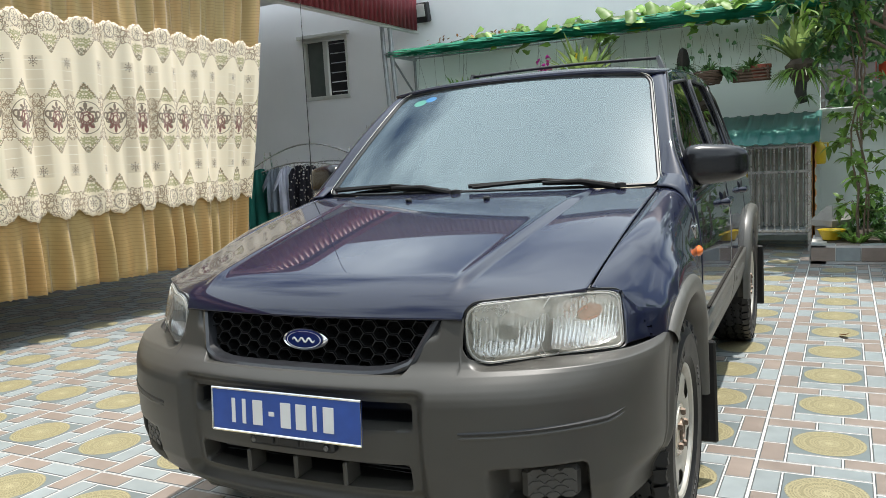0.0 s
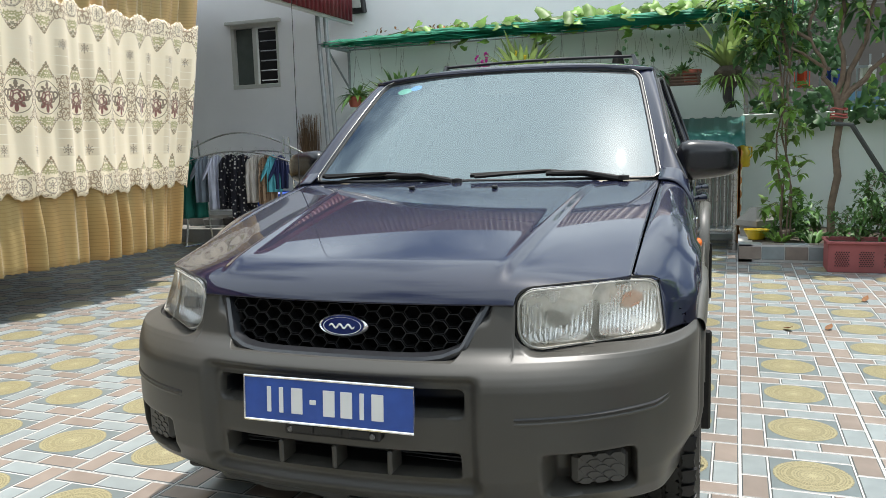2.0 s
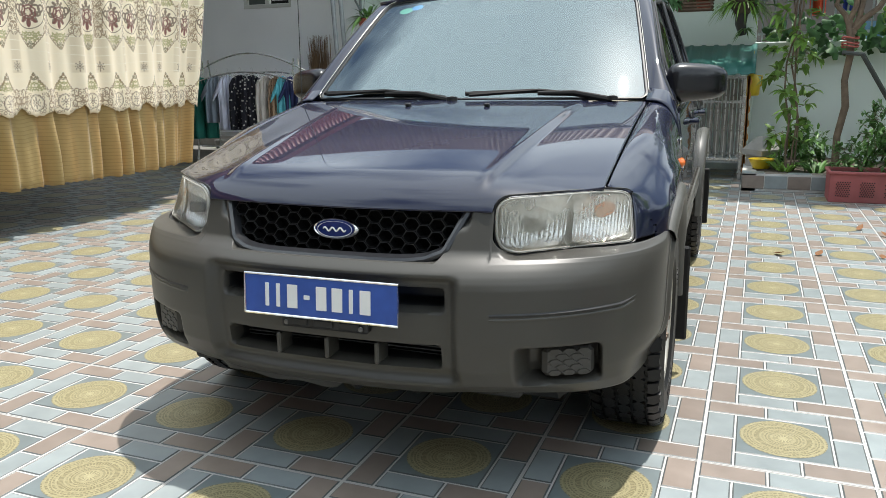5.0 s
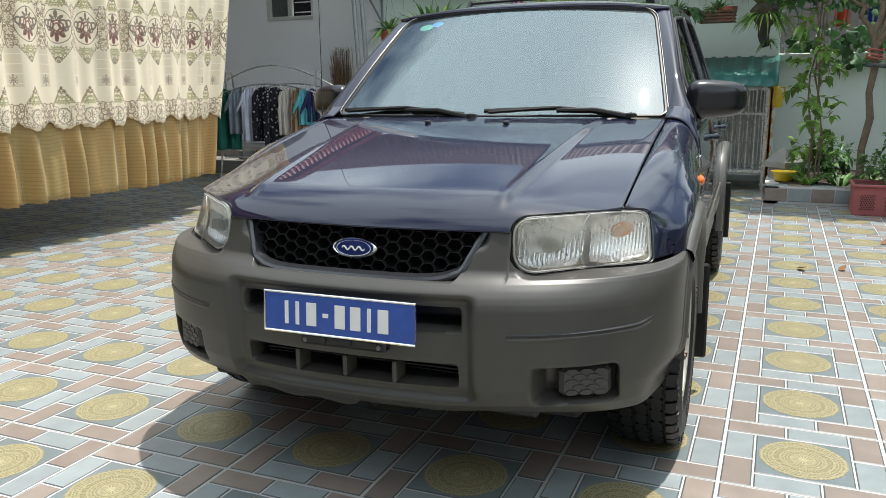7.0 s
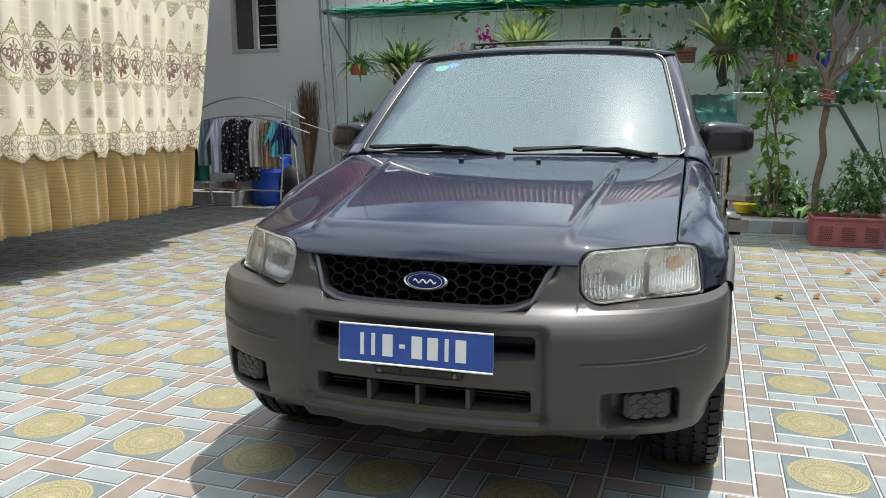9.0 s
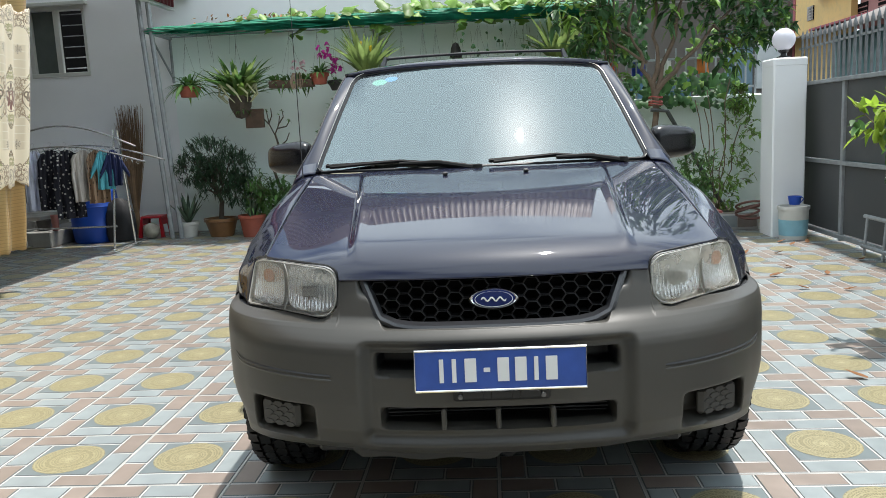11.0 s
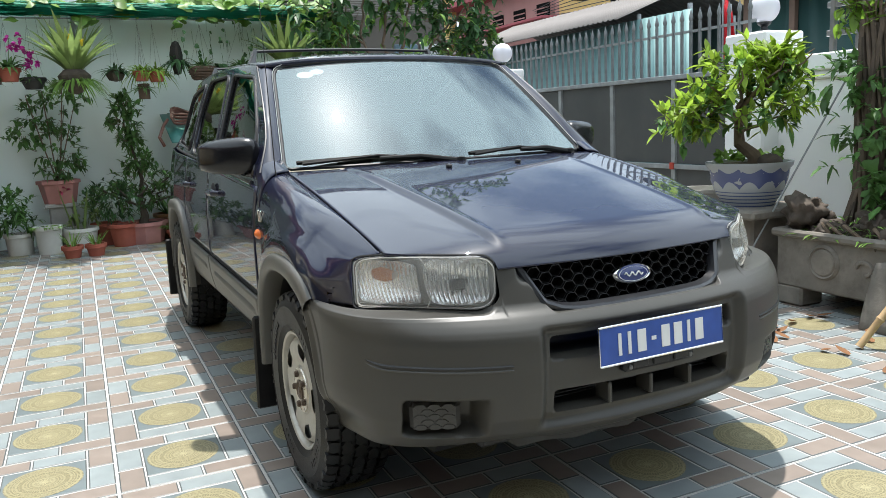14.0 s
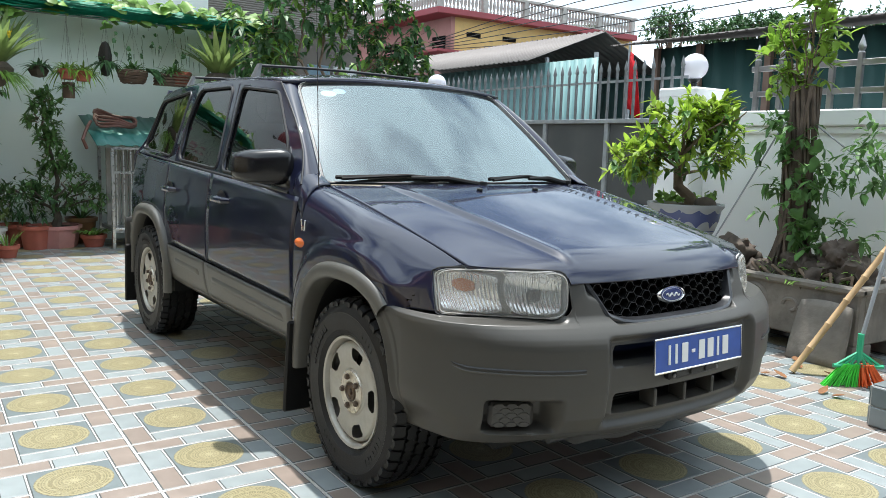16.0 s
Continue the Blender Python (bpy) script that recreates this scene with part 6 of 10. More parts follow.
    mx.inputs["Fac"].default_value = 0.2
    l.new(b.outputs["BSDF"], mx.inputs[1])
    l.new(tr.outputs["BSDF"], mx.inputs[2])
    l.new(mx.outputs["Shader"], n["Material Output"].inputs["Surface"])
    return m


CX, CY0, CY1 = -5.43, 1.2, 6.66


def fold(a, z):
    """Cloth displacement at a metres along the rail."""
    k = 1 - 0.35 * smooth(0.5, 3.0, z)
    return k * (0.027 * math.sin(a * 15.5 + 1.3 * math.sin(a * 2.1)) + 0.018 * math.sin(a * 33.0 + 2 * math.sin(a * 3.3) + z * 0.7) + 0.022 * (1 - smooth(0.6, 1.15, z)) * math.sin(a * 41.0 + 3 * math.sin(a * 2.3)) + 0.03 * math.sin(a * 3.1 + z * 1.1)) + 0.05 * (1 - smooth(0.3, 1.6, z)) * math.sin(a * 1.9 + 0.5)


def pleat(a, z):
    """Deeper hanging folds of the cloth behind, where no panel holds it flat."""
    loose = max(smooth(2.3, 2.7, z), 1 - smooth(0.55, 1.05, z))
    return -0.022 + loose * (0.026 * math.sin(a * 27.0 + 2.2 * math.sin(a * 1.7)) + 0.014 * math.sin(a * 51.0 + 1.5 * math.sin(a * 4.1)))


def cloth(name, lo, hi, off, material, parent, nu=420, nv=46, label="", extra=lambda a, z: 0.0):
    bm = bmesh.new()
    lay = bm.loops.layers.uv.new("UVMap")
    span = CY1 - CY0

    def f(u, v):
        a = u * span
        z = lerp(lo(a), hi(a), v)
        return Vector((CX + off + fold(a, z) + extra(a, z), CY0 + a - 0.54 * (a / span) ** 4 * (1 - z / 3.0), z))
    vs = grid(bm, f, nu, nv)
    for i in range(nu + 1):
        for j in range(nv + 1):
            a = i / nu * span
            for lp in vs[i][j].link_loops:
                lp[lay].uv = (a, lerp(lo(a), hi(a), j / nv))
    return part(name, bm, material, parent, label, thick=0.003, sharp=180)


curtain = thing("curtain", pose(0, 0, 0), "golden striped curtain with a cream embroidered panel", "curtain")
cloth("backing", lambda a: 0.36 + 0.008 * abs(math.sin(a * 60)), lambda a: 2.99, 0.0, cloth_mat("gold_striped_cloth", "gold"), curtain, nu=560, label="golden brown striped cloth", extra=pleat)
scal = lambda a: abs(math.sin(a * math.pi / 0.28))
cloth("embroidered_panel", lambda a: 0.985 - 0.075 * scal(a) ** 0.8 + 0.012 * abs(math.sin(a * 52)), lambda a: 2.45 + 0.06 * scal(a) ** 0.8 - 0.01 * abs(math.sin(a * 52)), 0.016, cloth_mat("cream_embroidered_cloth", "cream"), curtain, nu=560, label="cream cloth panel with brown and green embroidery")
bm = bmesh.new()
tube(bm, [(CX, CY0 - 0.1, 2.985), (CX, CY1 + 0.05, 2.985)], 0.014, 10)
part("rail", bm, STAINLESS, curtain)

# ---- clothes rack ----
RACKTUBE = mat("polished_rack_tube", (0.75, 0.75, 0.74), 0.2, 0.85, 0.06, 20)
rackx = thing("clothes_rack", pose(-6.25, 8.6, 0), "stainless folding clothes rack with arched rails", "clothes rack")


def arch(z0, y, x0, x1, h):
    return [(lerp(x0, x1, k / 16), y, z0 + h * math.sin(math.pi * k / 16)) for k in range(17)]


for nm, pts, r in (("top_rail", arch(1.22, 0.0, -1.1, 0.78, 0.28), 0.011), ("front_rail", arch(1.04, -0.28, -1.1, 1.0, 0.22), 0.010), ("back_rail", arch(1.04, 0.28, -1.1, 1.0, 0.22), 0.010)):
    bm = bmesh.new()
    tube(bm, pts, r, 8)
    part(nm, bm, RACKTUBE, rackx)
for x in (-0.85, 0.55):
    for y in (-0.28, 0.28):
        bm = bmesh.new()
        tube(bm, [(x, y * 0.2, 1.42), (x, y * 0.3, 1.2), (x - 0.02, y, 0.03)], 0.013, 8)
        part("leg", bm, RACKTUBE, rackx)
    bm = bmesh.new()
    tube(bm, [(x, -0.36, 0.03), (x, 0.36, 0.03)], 0.014, 8)
    part("foot", bm, RACKTUBE, rackx)
bm = bmesh.new()
tube(bm, [(-0.85, -0.2, 0.3), (0.55, -0.2, 0.3)], 0.01, 8)
part("stretcher", bm, RACKTUBE, rackx)
ring_bm = bmesh.new()
tube(ring_bm, [(0.0, 0.018 * math.cos(k * math.pi / 5), 0.018 * math.sin(k * math.pi / 5)) for k in range(11)], 0.0025, 5)
ring_mesh = finish("hook_ring", ring_bm, RACKTUBE)
for k in range(30):
    u = 0.06 + 0.9 * k / 29
    o = new("hook_ring", ring_mesh)
    o.parent = rackx
    o.matrix_basis = pose(lerp(-1.1, 1.0, u), -0.28, 1.04 + 0.22 * math.sin(math.pi * u) - 0.03, 0, 0, 20 * math.sin(k * 2.1))


def garment(x, y, w, top, length, color, label, name="shirt", spots=None, legs=False, rz=60):
    g = thing(name, pose(x, y, top, 0, 0, rz), label, "clothes", "clothes on the rack")
    mm = mat("cloth", color, 0.85, 0, 0.15, 6, bump=0.3, bump_scale=120)
    if spots:
        n, l = mm.node_tree.nodes, mm.node_tree.links
        vz, tcn, rp, mx = n.new("ShaderNodeTexVoronoi"), n.new("ShaderNodeTexCoord"), n.new("ShaderNodeMath"), n.new("ShaderNodeMixRGB")
        vz.inputs["Scale"].default_value = 22
        rp.operation = "LESS_THAN"
        rp.inputs[1].default_value = 0.27
        l.new(tcn.outputs["Object"], vz.inputs["Vector"])
        l.new(vz.outputs["Distance"], rp.inputs[0])
        l.new(rp.outputs["Value"], mx.inputs["Fac"])
        mx.inputs["Color1"].default_value = (*color, 1)
        mx.inputs["Color2"].default_value = (*spots, 1)
        l.new(mx.outputs["Color"], n["Principled BSDF"].inputs["Base Color"])
    bm = bmesh.new()
    ph = x * 7.3

    def f(u, v):
        s = 2 * u - 1
        z = -0.06 * abs(s) ** 1.5 * (1 - v) - v * length
        xx = s * w / 2 * (0.75 + 0.25 * smooth(0, 0.12, v))
        if legs and v > 0.35:
            xx += math.copysign(0.012, s)
        yy = 0.028 * math.sin(s * 9 + ph + 1.5 * v) * (0.3 + v) + 0.02 * math.sin(v * 5 + ph) + 0.012 * math.sin(s * 17 + 2 * ph)
        return Vector((xx, yy, z - 0.04))
    grid(bm, f, 30, 18)
    if not legs:
        for sg in (-1, 1):
            grid(bm, lambda u, v, sg=sg: Vector((sg * (w / 2 * 0.8 + 0.09 * u), 0.02 * math.sin(v * 4 + ph), -0.10 - 0.2 * u - 0.13 * v + 0.06 * v * u)), 5, 6)
    part("fabric", bm, mm, g, thick=0.012)
    bm = bmesh.new()
    tube(bm, [(-w * 0.38, 0, -0.075), (-0.02, 0, -0.02), (0, 0, 0.0), (0.015, 0, 0.03), (0.0, 0, 0.05), (-0.015, 0, 0.035)], 0.003, 6)
    tube(bm, [(w * 0.38, 0, -0.075), (0.02, 0, -0.02), (0, 0, 0)], 0.003, 6)
    part("hanger", bm, STAINLESS, g)


for x, w, ln, col, lab, nm, sp, lg in (
    (-7.02, 0.42, 0.80, (0.012, 0.15, 0.115), "dark teal shirt on a hanger", "shirt", None, False),
    (-6.74, 0.30, 0.60, (0.24, 0.28, 0.33), "blue-grey shirt on a hanger", "shirt", None, False),
    (-6.57, 0.26, 0.70, (0.62, 0.64, 0.76), "pale lilac shirt on a hanger", "shirt", None, False),
    (-6.37, 0.30, 0.70, (0.012, 0.012, 0.02), "black trousers with white flowers", "trousers", (0.5, 0.47, 0.45), True),
    (-6.19, 0.30, 0.80, (0.012, 0.012, 0.02), "black dress with white flowers", "dress", (0.5, 0.47, 0.45), True),
    (-5.98, 0.27, 0.60, (0.50, 0.46, 0.42), "beige trousers on a hanger", "trousers", None, True),
    (-5.83, 0.2, 0.62, (0.3, 0.2, 0.13), "brown patterned trousers on a hanger", "trousers", (0.1, 0.06, 0.04), True),
    (-5.74, 0.18, 0.46, (0.1, 0.42, 0.5), "light blue shirt on a hanger", "shirt", None, False),
    (-5.63, 0.17, 0.42, (0.012, 0.02, 0.08), "navy blue shirt on a hanger", "shirt", None, False),
):
    garment(x, 8.34, w, 1.27 - 0.04 * abs(x + 6.4), ln, col, lab, nm, sp, lg, rz=38)

# blue barrel, bags, stool, broom behind the rack
bm = bmesh.new()
lathe(bm, [(0.0, 0.0), (0.25, 0.0), (0.275, 0.03), (0.29, 0.2), (0.3, 0.22), (0.29, 0.24), (0.3, 0.45), (0.31, 0.47), (0.3, 0.49), (0.29, 0.66), (0.27, 0.68), (0.26, 0.68), (0.25, 0.6), (0.0, 0.58)], 40, pose(-6.5, 9.45, 0))
tagged(part("barrel", bm, mat("blue_plastic", (0.01, 0.07, 0.42), 0.4, 0, 0.1, 6)), "blue plastic barrel against the house wall", "barrel")
bm = bmesh.new()
lathe(bm, [(0.0, 0.0), (0.17, 0.01), (0.2, 0.1), (0.19, 0.35), (0.13, 0.5), (0.05, 0.56), (0.0, 0.56)], 24, pose(-6.12, 9.35, 0) @ Matrix.Diagonal((1, 0.7, 1, 1)), wob=lambda a: 1 + 0.06 * math.sin(5 * a) + 0.04 * math.sin(9 * a + 1))
tagged(part("bag", bm, mat("black_bag_cloth", (0.014, 0.014, 0.016), 0.7, 0, 0.2, 9, bump=0.4, bump_scale=25)), "black bag leaning on the barrel", "bag")
stool = thing("plastic_stool", pose(-5.82, 9.72, 0), "small red plastic stool by the wall", "stool")
RED = mat("red_plastic", (0.45, 0.012, 0.02), 0.35, 0, 0.08)
bm = bmesh.new()
box(bm, (0, 0, 0.27), (0.29, 0.26, 0.03), bev=0.012)
part("seat", bm, RED, stool)
for sx in (-1, 1):
    for sy in (-1, 1):
        bm = bmesh.new()
        tube(bm, [(sx * 0.155, sy * 0.14, 0.0), (sx * 0.125, sy * 0.11, 0.265)], [0.03, 0.022], 4)
        part("leg", bm, RED, stool)
    bm = bmesh.new()
    box(bm, (sx * 0.132, 0, 0.21), (0.012, 0.2, 0.09), bev=0.004)
    part("apron", bm, RED, stool)
bm = bmesh.new()
lathe(bm, [(0.105 * math.sin(k * math.pi / 14), 0.105 - 0.105 * math.cos(k * math.pi / 14)) for k in range(15)], 28, pose(-5.78, 9.5, 0))
tagged(part("ball", bm, mat("worn_ball", (0.36, 0.33, 0.27), 0.7, 0, 0.25, 14)), "worn grey ball on the floor", "ball")
broom = thing("straw_broom", pose(-6.16, 9.92, 0, -3, 0, 0), "straw broom standing bristles up at the wall", "broom")
STRAW = mat("brown_straw", (0.2, 0.125, 0.07), 0.85, 0, 0.25, 8, island=0.45)
bm = bmesh.new()
rb = random.Random(4)
for k in range(170):
    a, r = rb.uniform(0, 6.28), rb.uniform(0, 1) ** 0.5
    ex = Vector((0.2 * r * math.cos(a) + 0.02, 0.05 * r * math.sin(a), rb.uniform(1.45, 1.78)))
    bx = Vector((0.03 * r * math.cos(a), 0.025 * r * math.sin(a), 0.3))
    md = bx.lerp(ex, 0.55) + Vector((0.02 * math.cos(a), 0, 0))
    tube(bm, [bx, md, ex + Vector((-0.06 * rb.random(), 0, 0))], [0.005, 0.004, 0.0015], 4)
part("bristles", bm, STRAW, broom)
bm = bmesh.new()
tube(bm, [(0, 0, 0.0), (0, 0, 0.9)], [0.035, 0.045], 10)
part("binding", bm, STRAW, broom)
bm = bmesh.new()
box(bm, (-7.5, 9.55, 0.1), (1.3, 1.2, 0.2), bev=0.01)
box(bm, (-7.7, 9.8, 0.27), (0.9, 0.7, 0.16), bev=0.01)
structure("step_left", bm, CONCRETE, "low concrete steps of the house", "steps")
for x, y, r, h, c in ((-7.05, 9.2, 0.1, 0.13, (0.05, 0.045, 0.04)), (-6.85, 9.1, 0.05, 0.2, (0.3, 0.12, 0.1)), (-7.3, 9.15, 0.14, 0.12, (0.22, 0.22, 0.21))):
    bm = bmesh.new()
    lathe(bm, [(0.0, 0), (r * 0.8, 0), (r, h), (r * 0.92, h), (r * 0.75, 0.02), (0.0, 0.02)], 20, pose(x, y, 0.2))
    tagged(part("basin", bm, mat("basin_plastic", c, 0.5)), "small plastic basin on the step", "basin")

# flood lamp on the wall
lampf = thing("flood_lamp", pose(-5.36, 10.16, 3.2), "black flood lamp fixed high on the wall", "lamp")
bm = bmesh.new()
box(bm, (0, -0.08, 0.08), (0.27, 0.12, 0.27), pose(0, 0, 0, 12, 0, 0), bev=0.015)
part("housing", bm, BLACK, lampf)
bm = bmesh.new()
box(bm, (0, -0.145, 0.11), (0.21, 0.012, 0.17), pose(0, 0, 0, 12, 0, 0), bev=0.004)
part("glass", bm, mat("flood_glass", (0.5, 0.52, 0.5), 0.2), lampf)
bm = bmesh.new()
tube(bm, [(-0.1, 0.03, -0.03), (0.1, 0.03, -0.03)], 0.012, 6)
box(bm, (0, -0.02, -0.04), (0.2, 0.06, 0.03), bev=0.005)
part("bracket", bm, GALV, lampf)

# ---- plants ----
def leafmat(name, c, rough=0.45, trans=0.35):
    return mat(name, c, rough, 0, 0.2, 9, island=0.45, trans=trans, spec=0.4)


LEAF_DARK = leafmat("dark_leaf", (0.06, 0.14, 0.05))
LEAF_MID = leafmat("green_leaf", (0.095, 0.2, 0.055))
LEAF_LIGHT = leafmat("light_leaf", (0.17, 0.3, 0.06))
LEAF_BRIGHT = leafmat("bright_leaf", (0.22, 0.36, 0.05), trans=0.45)
LEAF_NEEDLE = leafmat("needle_leaf", (0.045, 0.10, 0.05))
LEAF_FERN = leafmat("fern_leaf", (0.2, 0.28, 0.09), trans=0.4)
LEAF_GREY = leafmat("aloe_leaf", (0.09, 0.14, 0.09), 0.5, 0.1)
LEAF_DRY = leafmat("dry_leaf", (0.3, 0.14, 0.06), 0.8, 0.15)
BARK = mat("grey_brown_bark", (0.16, 0.115, 0.08), 0.9, 0, 0.3, 14, bump=0.6, bump_scale=45)
BARK2 = mat("dark_bark", (0.075, 0.06, 0.045), 0.9, 0, 0.35, 14, bump=0.7, bump_scale=40)
TERRA = mat("terracotta", (0.36, 0.095, 0.06), 0.75, 0, 0.15, 7, dirt=0.3, dirt_color=(0.2, 0.12, 0.1))
PINKPOT = mat("pink_clay", (0.42, 0.19, 0.17), 0.7, 0, 0.12, 7, dirt=0.3, dirt_color=(0.25, 0.16, 0.14))
BROWNPOT = mat("brown_glazed_clay", (0.2, 0.1, 0.04), 0.4, 0, 0.2, 6)
WHITEPOT = mat("white_pot", (0.62, 0.62, 0.58), 0.5, 0, 0.08, 6, dirt=0.3, dirt_color=(0.4, 0.38, 0.33))
BLACKPOT = mat("black_pot", (0.02, 0.02, 0.02), 0.6)
WOODDARK = mat("dark_weathered_wood", (0.1, 0.065, 0.045), 0.85, 0, 0.3, 10, bump=0.4, bump_scale=30)
WIRE = mat("thin_wire", (0.1, 0.1, 0.1), 0.5, 0.6)
FLOWER_PINK = mat("magenta_petal", (0.6, 0.03, 0.36), 0.5, island=0.25, trans=0.3)
FLOWER_WHITE = mat("pale_pink_petal", (0.72, 0.5, 0.55), 0.5, island=0.25, trans=0.3)
FLOWER_YEL = mat("yellow_petal", (0.7, 0.55, 0.05), 0.5, island=0.2, trans=0.3)


def leaf(bm, p, d, L, W, droop=0.25, up=None, n=3, mi=0):
    """One leaf blade of n+1 cross rows, pointed, folded along its rib."""
    p, d = Vector(p), Vector(d).normalized()
    side = d.cross(up or Vector((0, 0, 1)))
    side = side.normalized() if side.length > 1e-3 else Vector((1, 0, 0))
    nor = side.cross(d)
    prev = None
    for i in range(n + 1):
        t = i / n
        c = p + d * (L * t) - Vector((0, 0, 1)) * (droop * L * t * t)
        w = W * 0.5 * math.sin(math.pi * (0.12 + 0.88 * t) ** 0.8) if i < n else 0
        if i == n:
            cur = [bm.verts.new(c)]
        else:
            cur = [bm.verts.new(c - side * w + nor * w * 0.35), bm.verts.new(c), bm.verts.new(c + side * w + nor * w * 0.35)]
        if prev:
            if len(cur) == 1:
                bm.faces.new((prev[0], prev[1], cur[0])).material_index = mi
                bm.faces.new((prev[1], prev[2], cur[0])).material_index = mi
            else:
                bm.faces.new((prev[0], prev[1], cur[1], cur[0])).material_index = mi
                bm.faces.new((prev[1], prev[2], cur[2], cur[1])).material_index = mi
        prev = cur


def broad(bm, p, d, r, rng):
    """A broad lobed leaf."""
    d = Vector(d).normalized()
    q = d.to_track_quat("Z", "Y").to_matrix()
    c = bm.verts.new(Vector(p) + d * r * 0.1)
    ph = rng.uniform(0, 6.28)
    vs = []
    for k in range(11):
        a = 2 * math.pi * k / 11
        rr = r * (0.82 + 0.22 * math.cos(3 * a + ph)) * (0.55 if k == 0 else 1)
        vs.append(bm.verts.new(Vector(p) + q @ Vector((rr * math.cos(a + ph), rr * math.sin(a + ph), -0.18 * r * (1 + math.cos(2 * a))))))
    for k in range(11):
        bm.faces.new((c, vs[k], vs[(k + 1) % 11]))


def rdir(rng, up=0.3):
    while True:
        v = Vector((rng.uniform(-1, 1), rng.uniform(-1, 1), rng.uniform(-1, 1)))
        if 0.1 < v.length < 1:
            v.normalize()
            v.z += up
            return v.normalized()


def clumps(bm, rng, blobs, n, L, W, droop=0.3, twigs=None, per=6, seg=2):
    """Leaf sprays scattered through blobs (centre, radius triple), each on its own twig."""
    for b, (c, r) in enumerate(blobs):
        c, r = Vector(c), Vector(r if hasattr(r, "__len__") else (r, r, r))
        for _ in range(n):
            d = rdir(rng, 0.15)
            f = rng.uniform(0.25, 1.0) ** 0.5
            p = c + Vector((d.x * r.x, d.y * r.y, d.z * r.z)) * f
            out = (d + rdir(rng, 0.2) * 0.7).normalized()
            tip = p + out * L * 1.1
            if twigs is not None:
                tube(twigs, [p - out * L * 0.6, tip], [0.0035, 0.0015], 4, cap=False)
            for k in range(per):
                t = k / per
                q = p.lerp(tip, t)
                dd = (out * 0.6 + rdir(rng, 0.1)).normalized()
                leaf(bm, q, dd, L * rng.uniform(0.7, 1.2), W * rng.uniform(0.7, 1.2), droop * rng.uniform(0.3, 1.3), n=seg)


def limb(rng, a, b, n=6, wob=0.05):
    a, b = Vector(a), Vector(b)
    return [a.lerp(b, k / n) + Vector((rng.uniform(-wob, wob), rng.uniform(-wob, wob), 0)) * (0 if k in (0, n) else 1) for k in range(n + 1)]


def pot_round(r, h, top=1.0, base=0.75, rim=0.02):
    return [(0.0, 0.0), (r * base, 0.0), (r * base * 1.02, 0.01), (r * top * 0.96, h - 0.045), (r * top + rim * 0.6, h - 0.04), (r * top + rim * 0.6, h), (r * top - 0.015, h), (r * top - 0.02, h - 0.03), (0.0, h - 0.03)]


def pot(parent, prof, material, seg=28, m=None, wob=None, label=""):
    bm = bmesh.new()
    lathe(bm, prof[:-1], seg, m, wob=wob)
    p = part("pot", bm, material, parent, label)
    bm = bmesh.new()
    lathe(bm, [(prof[-2][0] + 0.004, prof[-1][1]), (0.0, prof[-1][1] + 0.012)], seg, m, wob=wob)
    part("soil", bm, SOIL, parent)
    return p


def potted(name, x, y, z, prof, material, label, wob=None, group="pots along the back wall", rz=0, seg=28):
    t = thing(name, pose(x, y, z, 0, 0, rz), label, "plant", group)
    pot(t, prof, material, seg, wob=wob)
    return t


# pergola with a green net
perg = thing("pergola", pose(0, 0, 0), "steel pergola with a green shade net on top", "pergola")
PZ, PY0, PY1 = 2.64, 9.38, 10.19
for x, y in ((-5.62, 9.4), (-5.5, 9.4)):
    bm = bmesh.new()
    tube(bm, [(x + 0.16, y, 0.0), (x + 0.02, y, PZ), (x, y, 3.35)], 0.032, 10)
    part("post", bm, GALV, perg)
for x in (-5.55, -2.7, 0.1):
    bm = bmesh.new()
    box(bm, (x, (PY0 + PY1) / 2, PZ), (0.04, PY1 - PY0, 0.05))
    tube(bm, [(x, PY0 + 0.1, PZ), (x, PY1 - 0.02, PZ - 0.55)], 0.015, 6)
    tube(bm, [(x, PY1 - 0.03, PZ - 0.6), (x, PY1 - 0.03, PZ)], 0.02, 6)
    part("bracket", bm, GALV, perg)
for y in (PY0, 9.65, 9.92, PY1 - 0.04):
    bm = bmesh.new()
    tube(bm, [(-5.6, y, PZ + 0.01), (0.2, y, PZ + 0.0)], 0.014, 8)
    part("long_rail", bm, GALV, perg)
rp = random.Random(11)
bm = bmesh.new()
# loose net: many thin wavy strands, bunched along the front edge
for k in range(520):
    y = rp.uniform(PY0 - 0.03, PY1) if k > 330 else rp.uniform(PY0 - 0.06, PY0 + 0.1)
    x0 = rp.uniform(-5.62, -0.6)
    x1 = min(0.25, x0 + rp.uniform(0.5, 2.4))
    z = PZ + rp.uniform(0.01, 0.06) - (rp.uniform(0, 0.07) + 0.06 * smooth(-3.5, 0, x0) * rp.random() if k < 330 else 0)
    w = rp.uniform(0.006, 0.022)
    ph = rp.uniform(0, 6)
    grid(bm, lambda u, v: Vector((lerp(x0, x1, u), y + (v - 0.5) * w * 1.5 + 0.012 * math.sin(u * 9 + ph), z + (v - 0.5) * w + 0.014 * math.sin(u * 7 + ph))), 8, 1)
tagged(part("torn_net", bm, NETGREEN, perg, "torn green plastic net", normals=False), kind="stuff")
bm = bmesh.new()
for k in range(30):
    x = -5.6 + k * 0.195
    grid(bm, lambda u, v: Vector((x + u * 0.185, lerp(PY0, PY1, v), PZ + 0.025 + 0.01 * math.sin(x * 9 + v * 7))), 1, 3)
part("net", bm, NETSHEER, perg, "green shade net", normals=False)
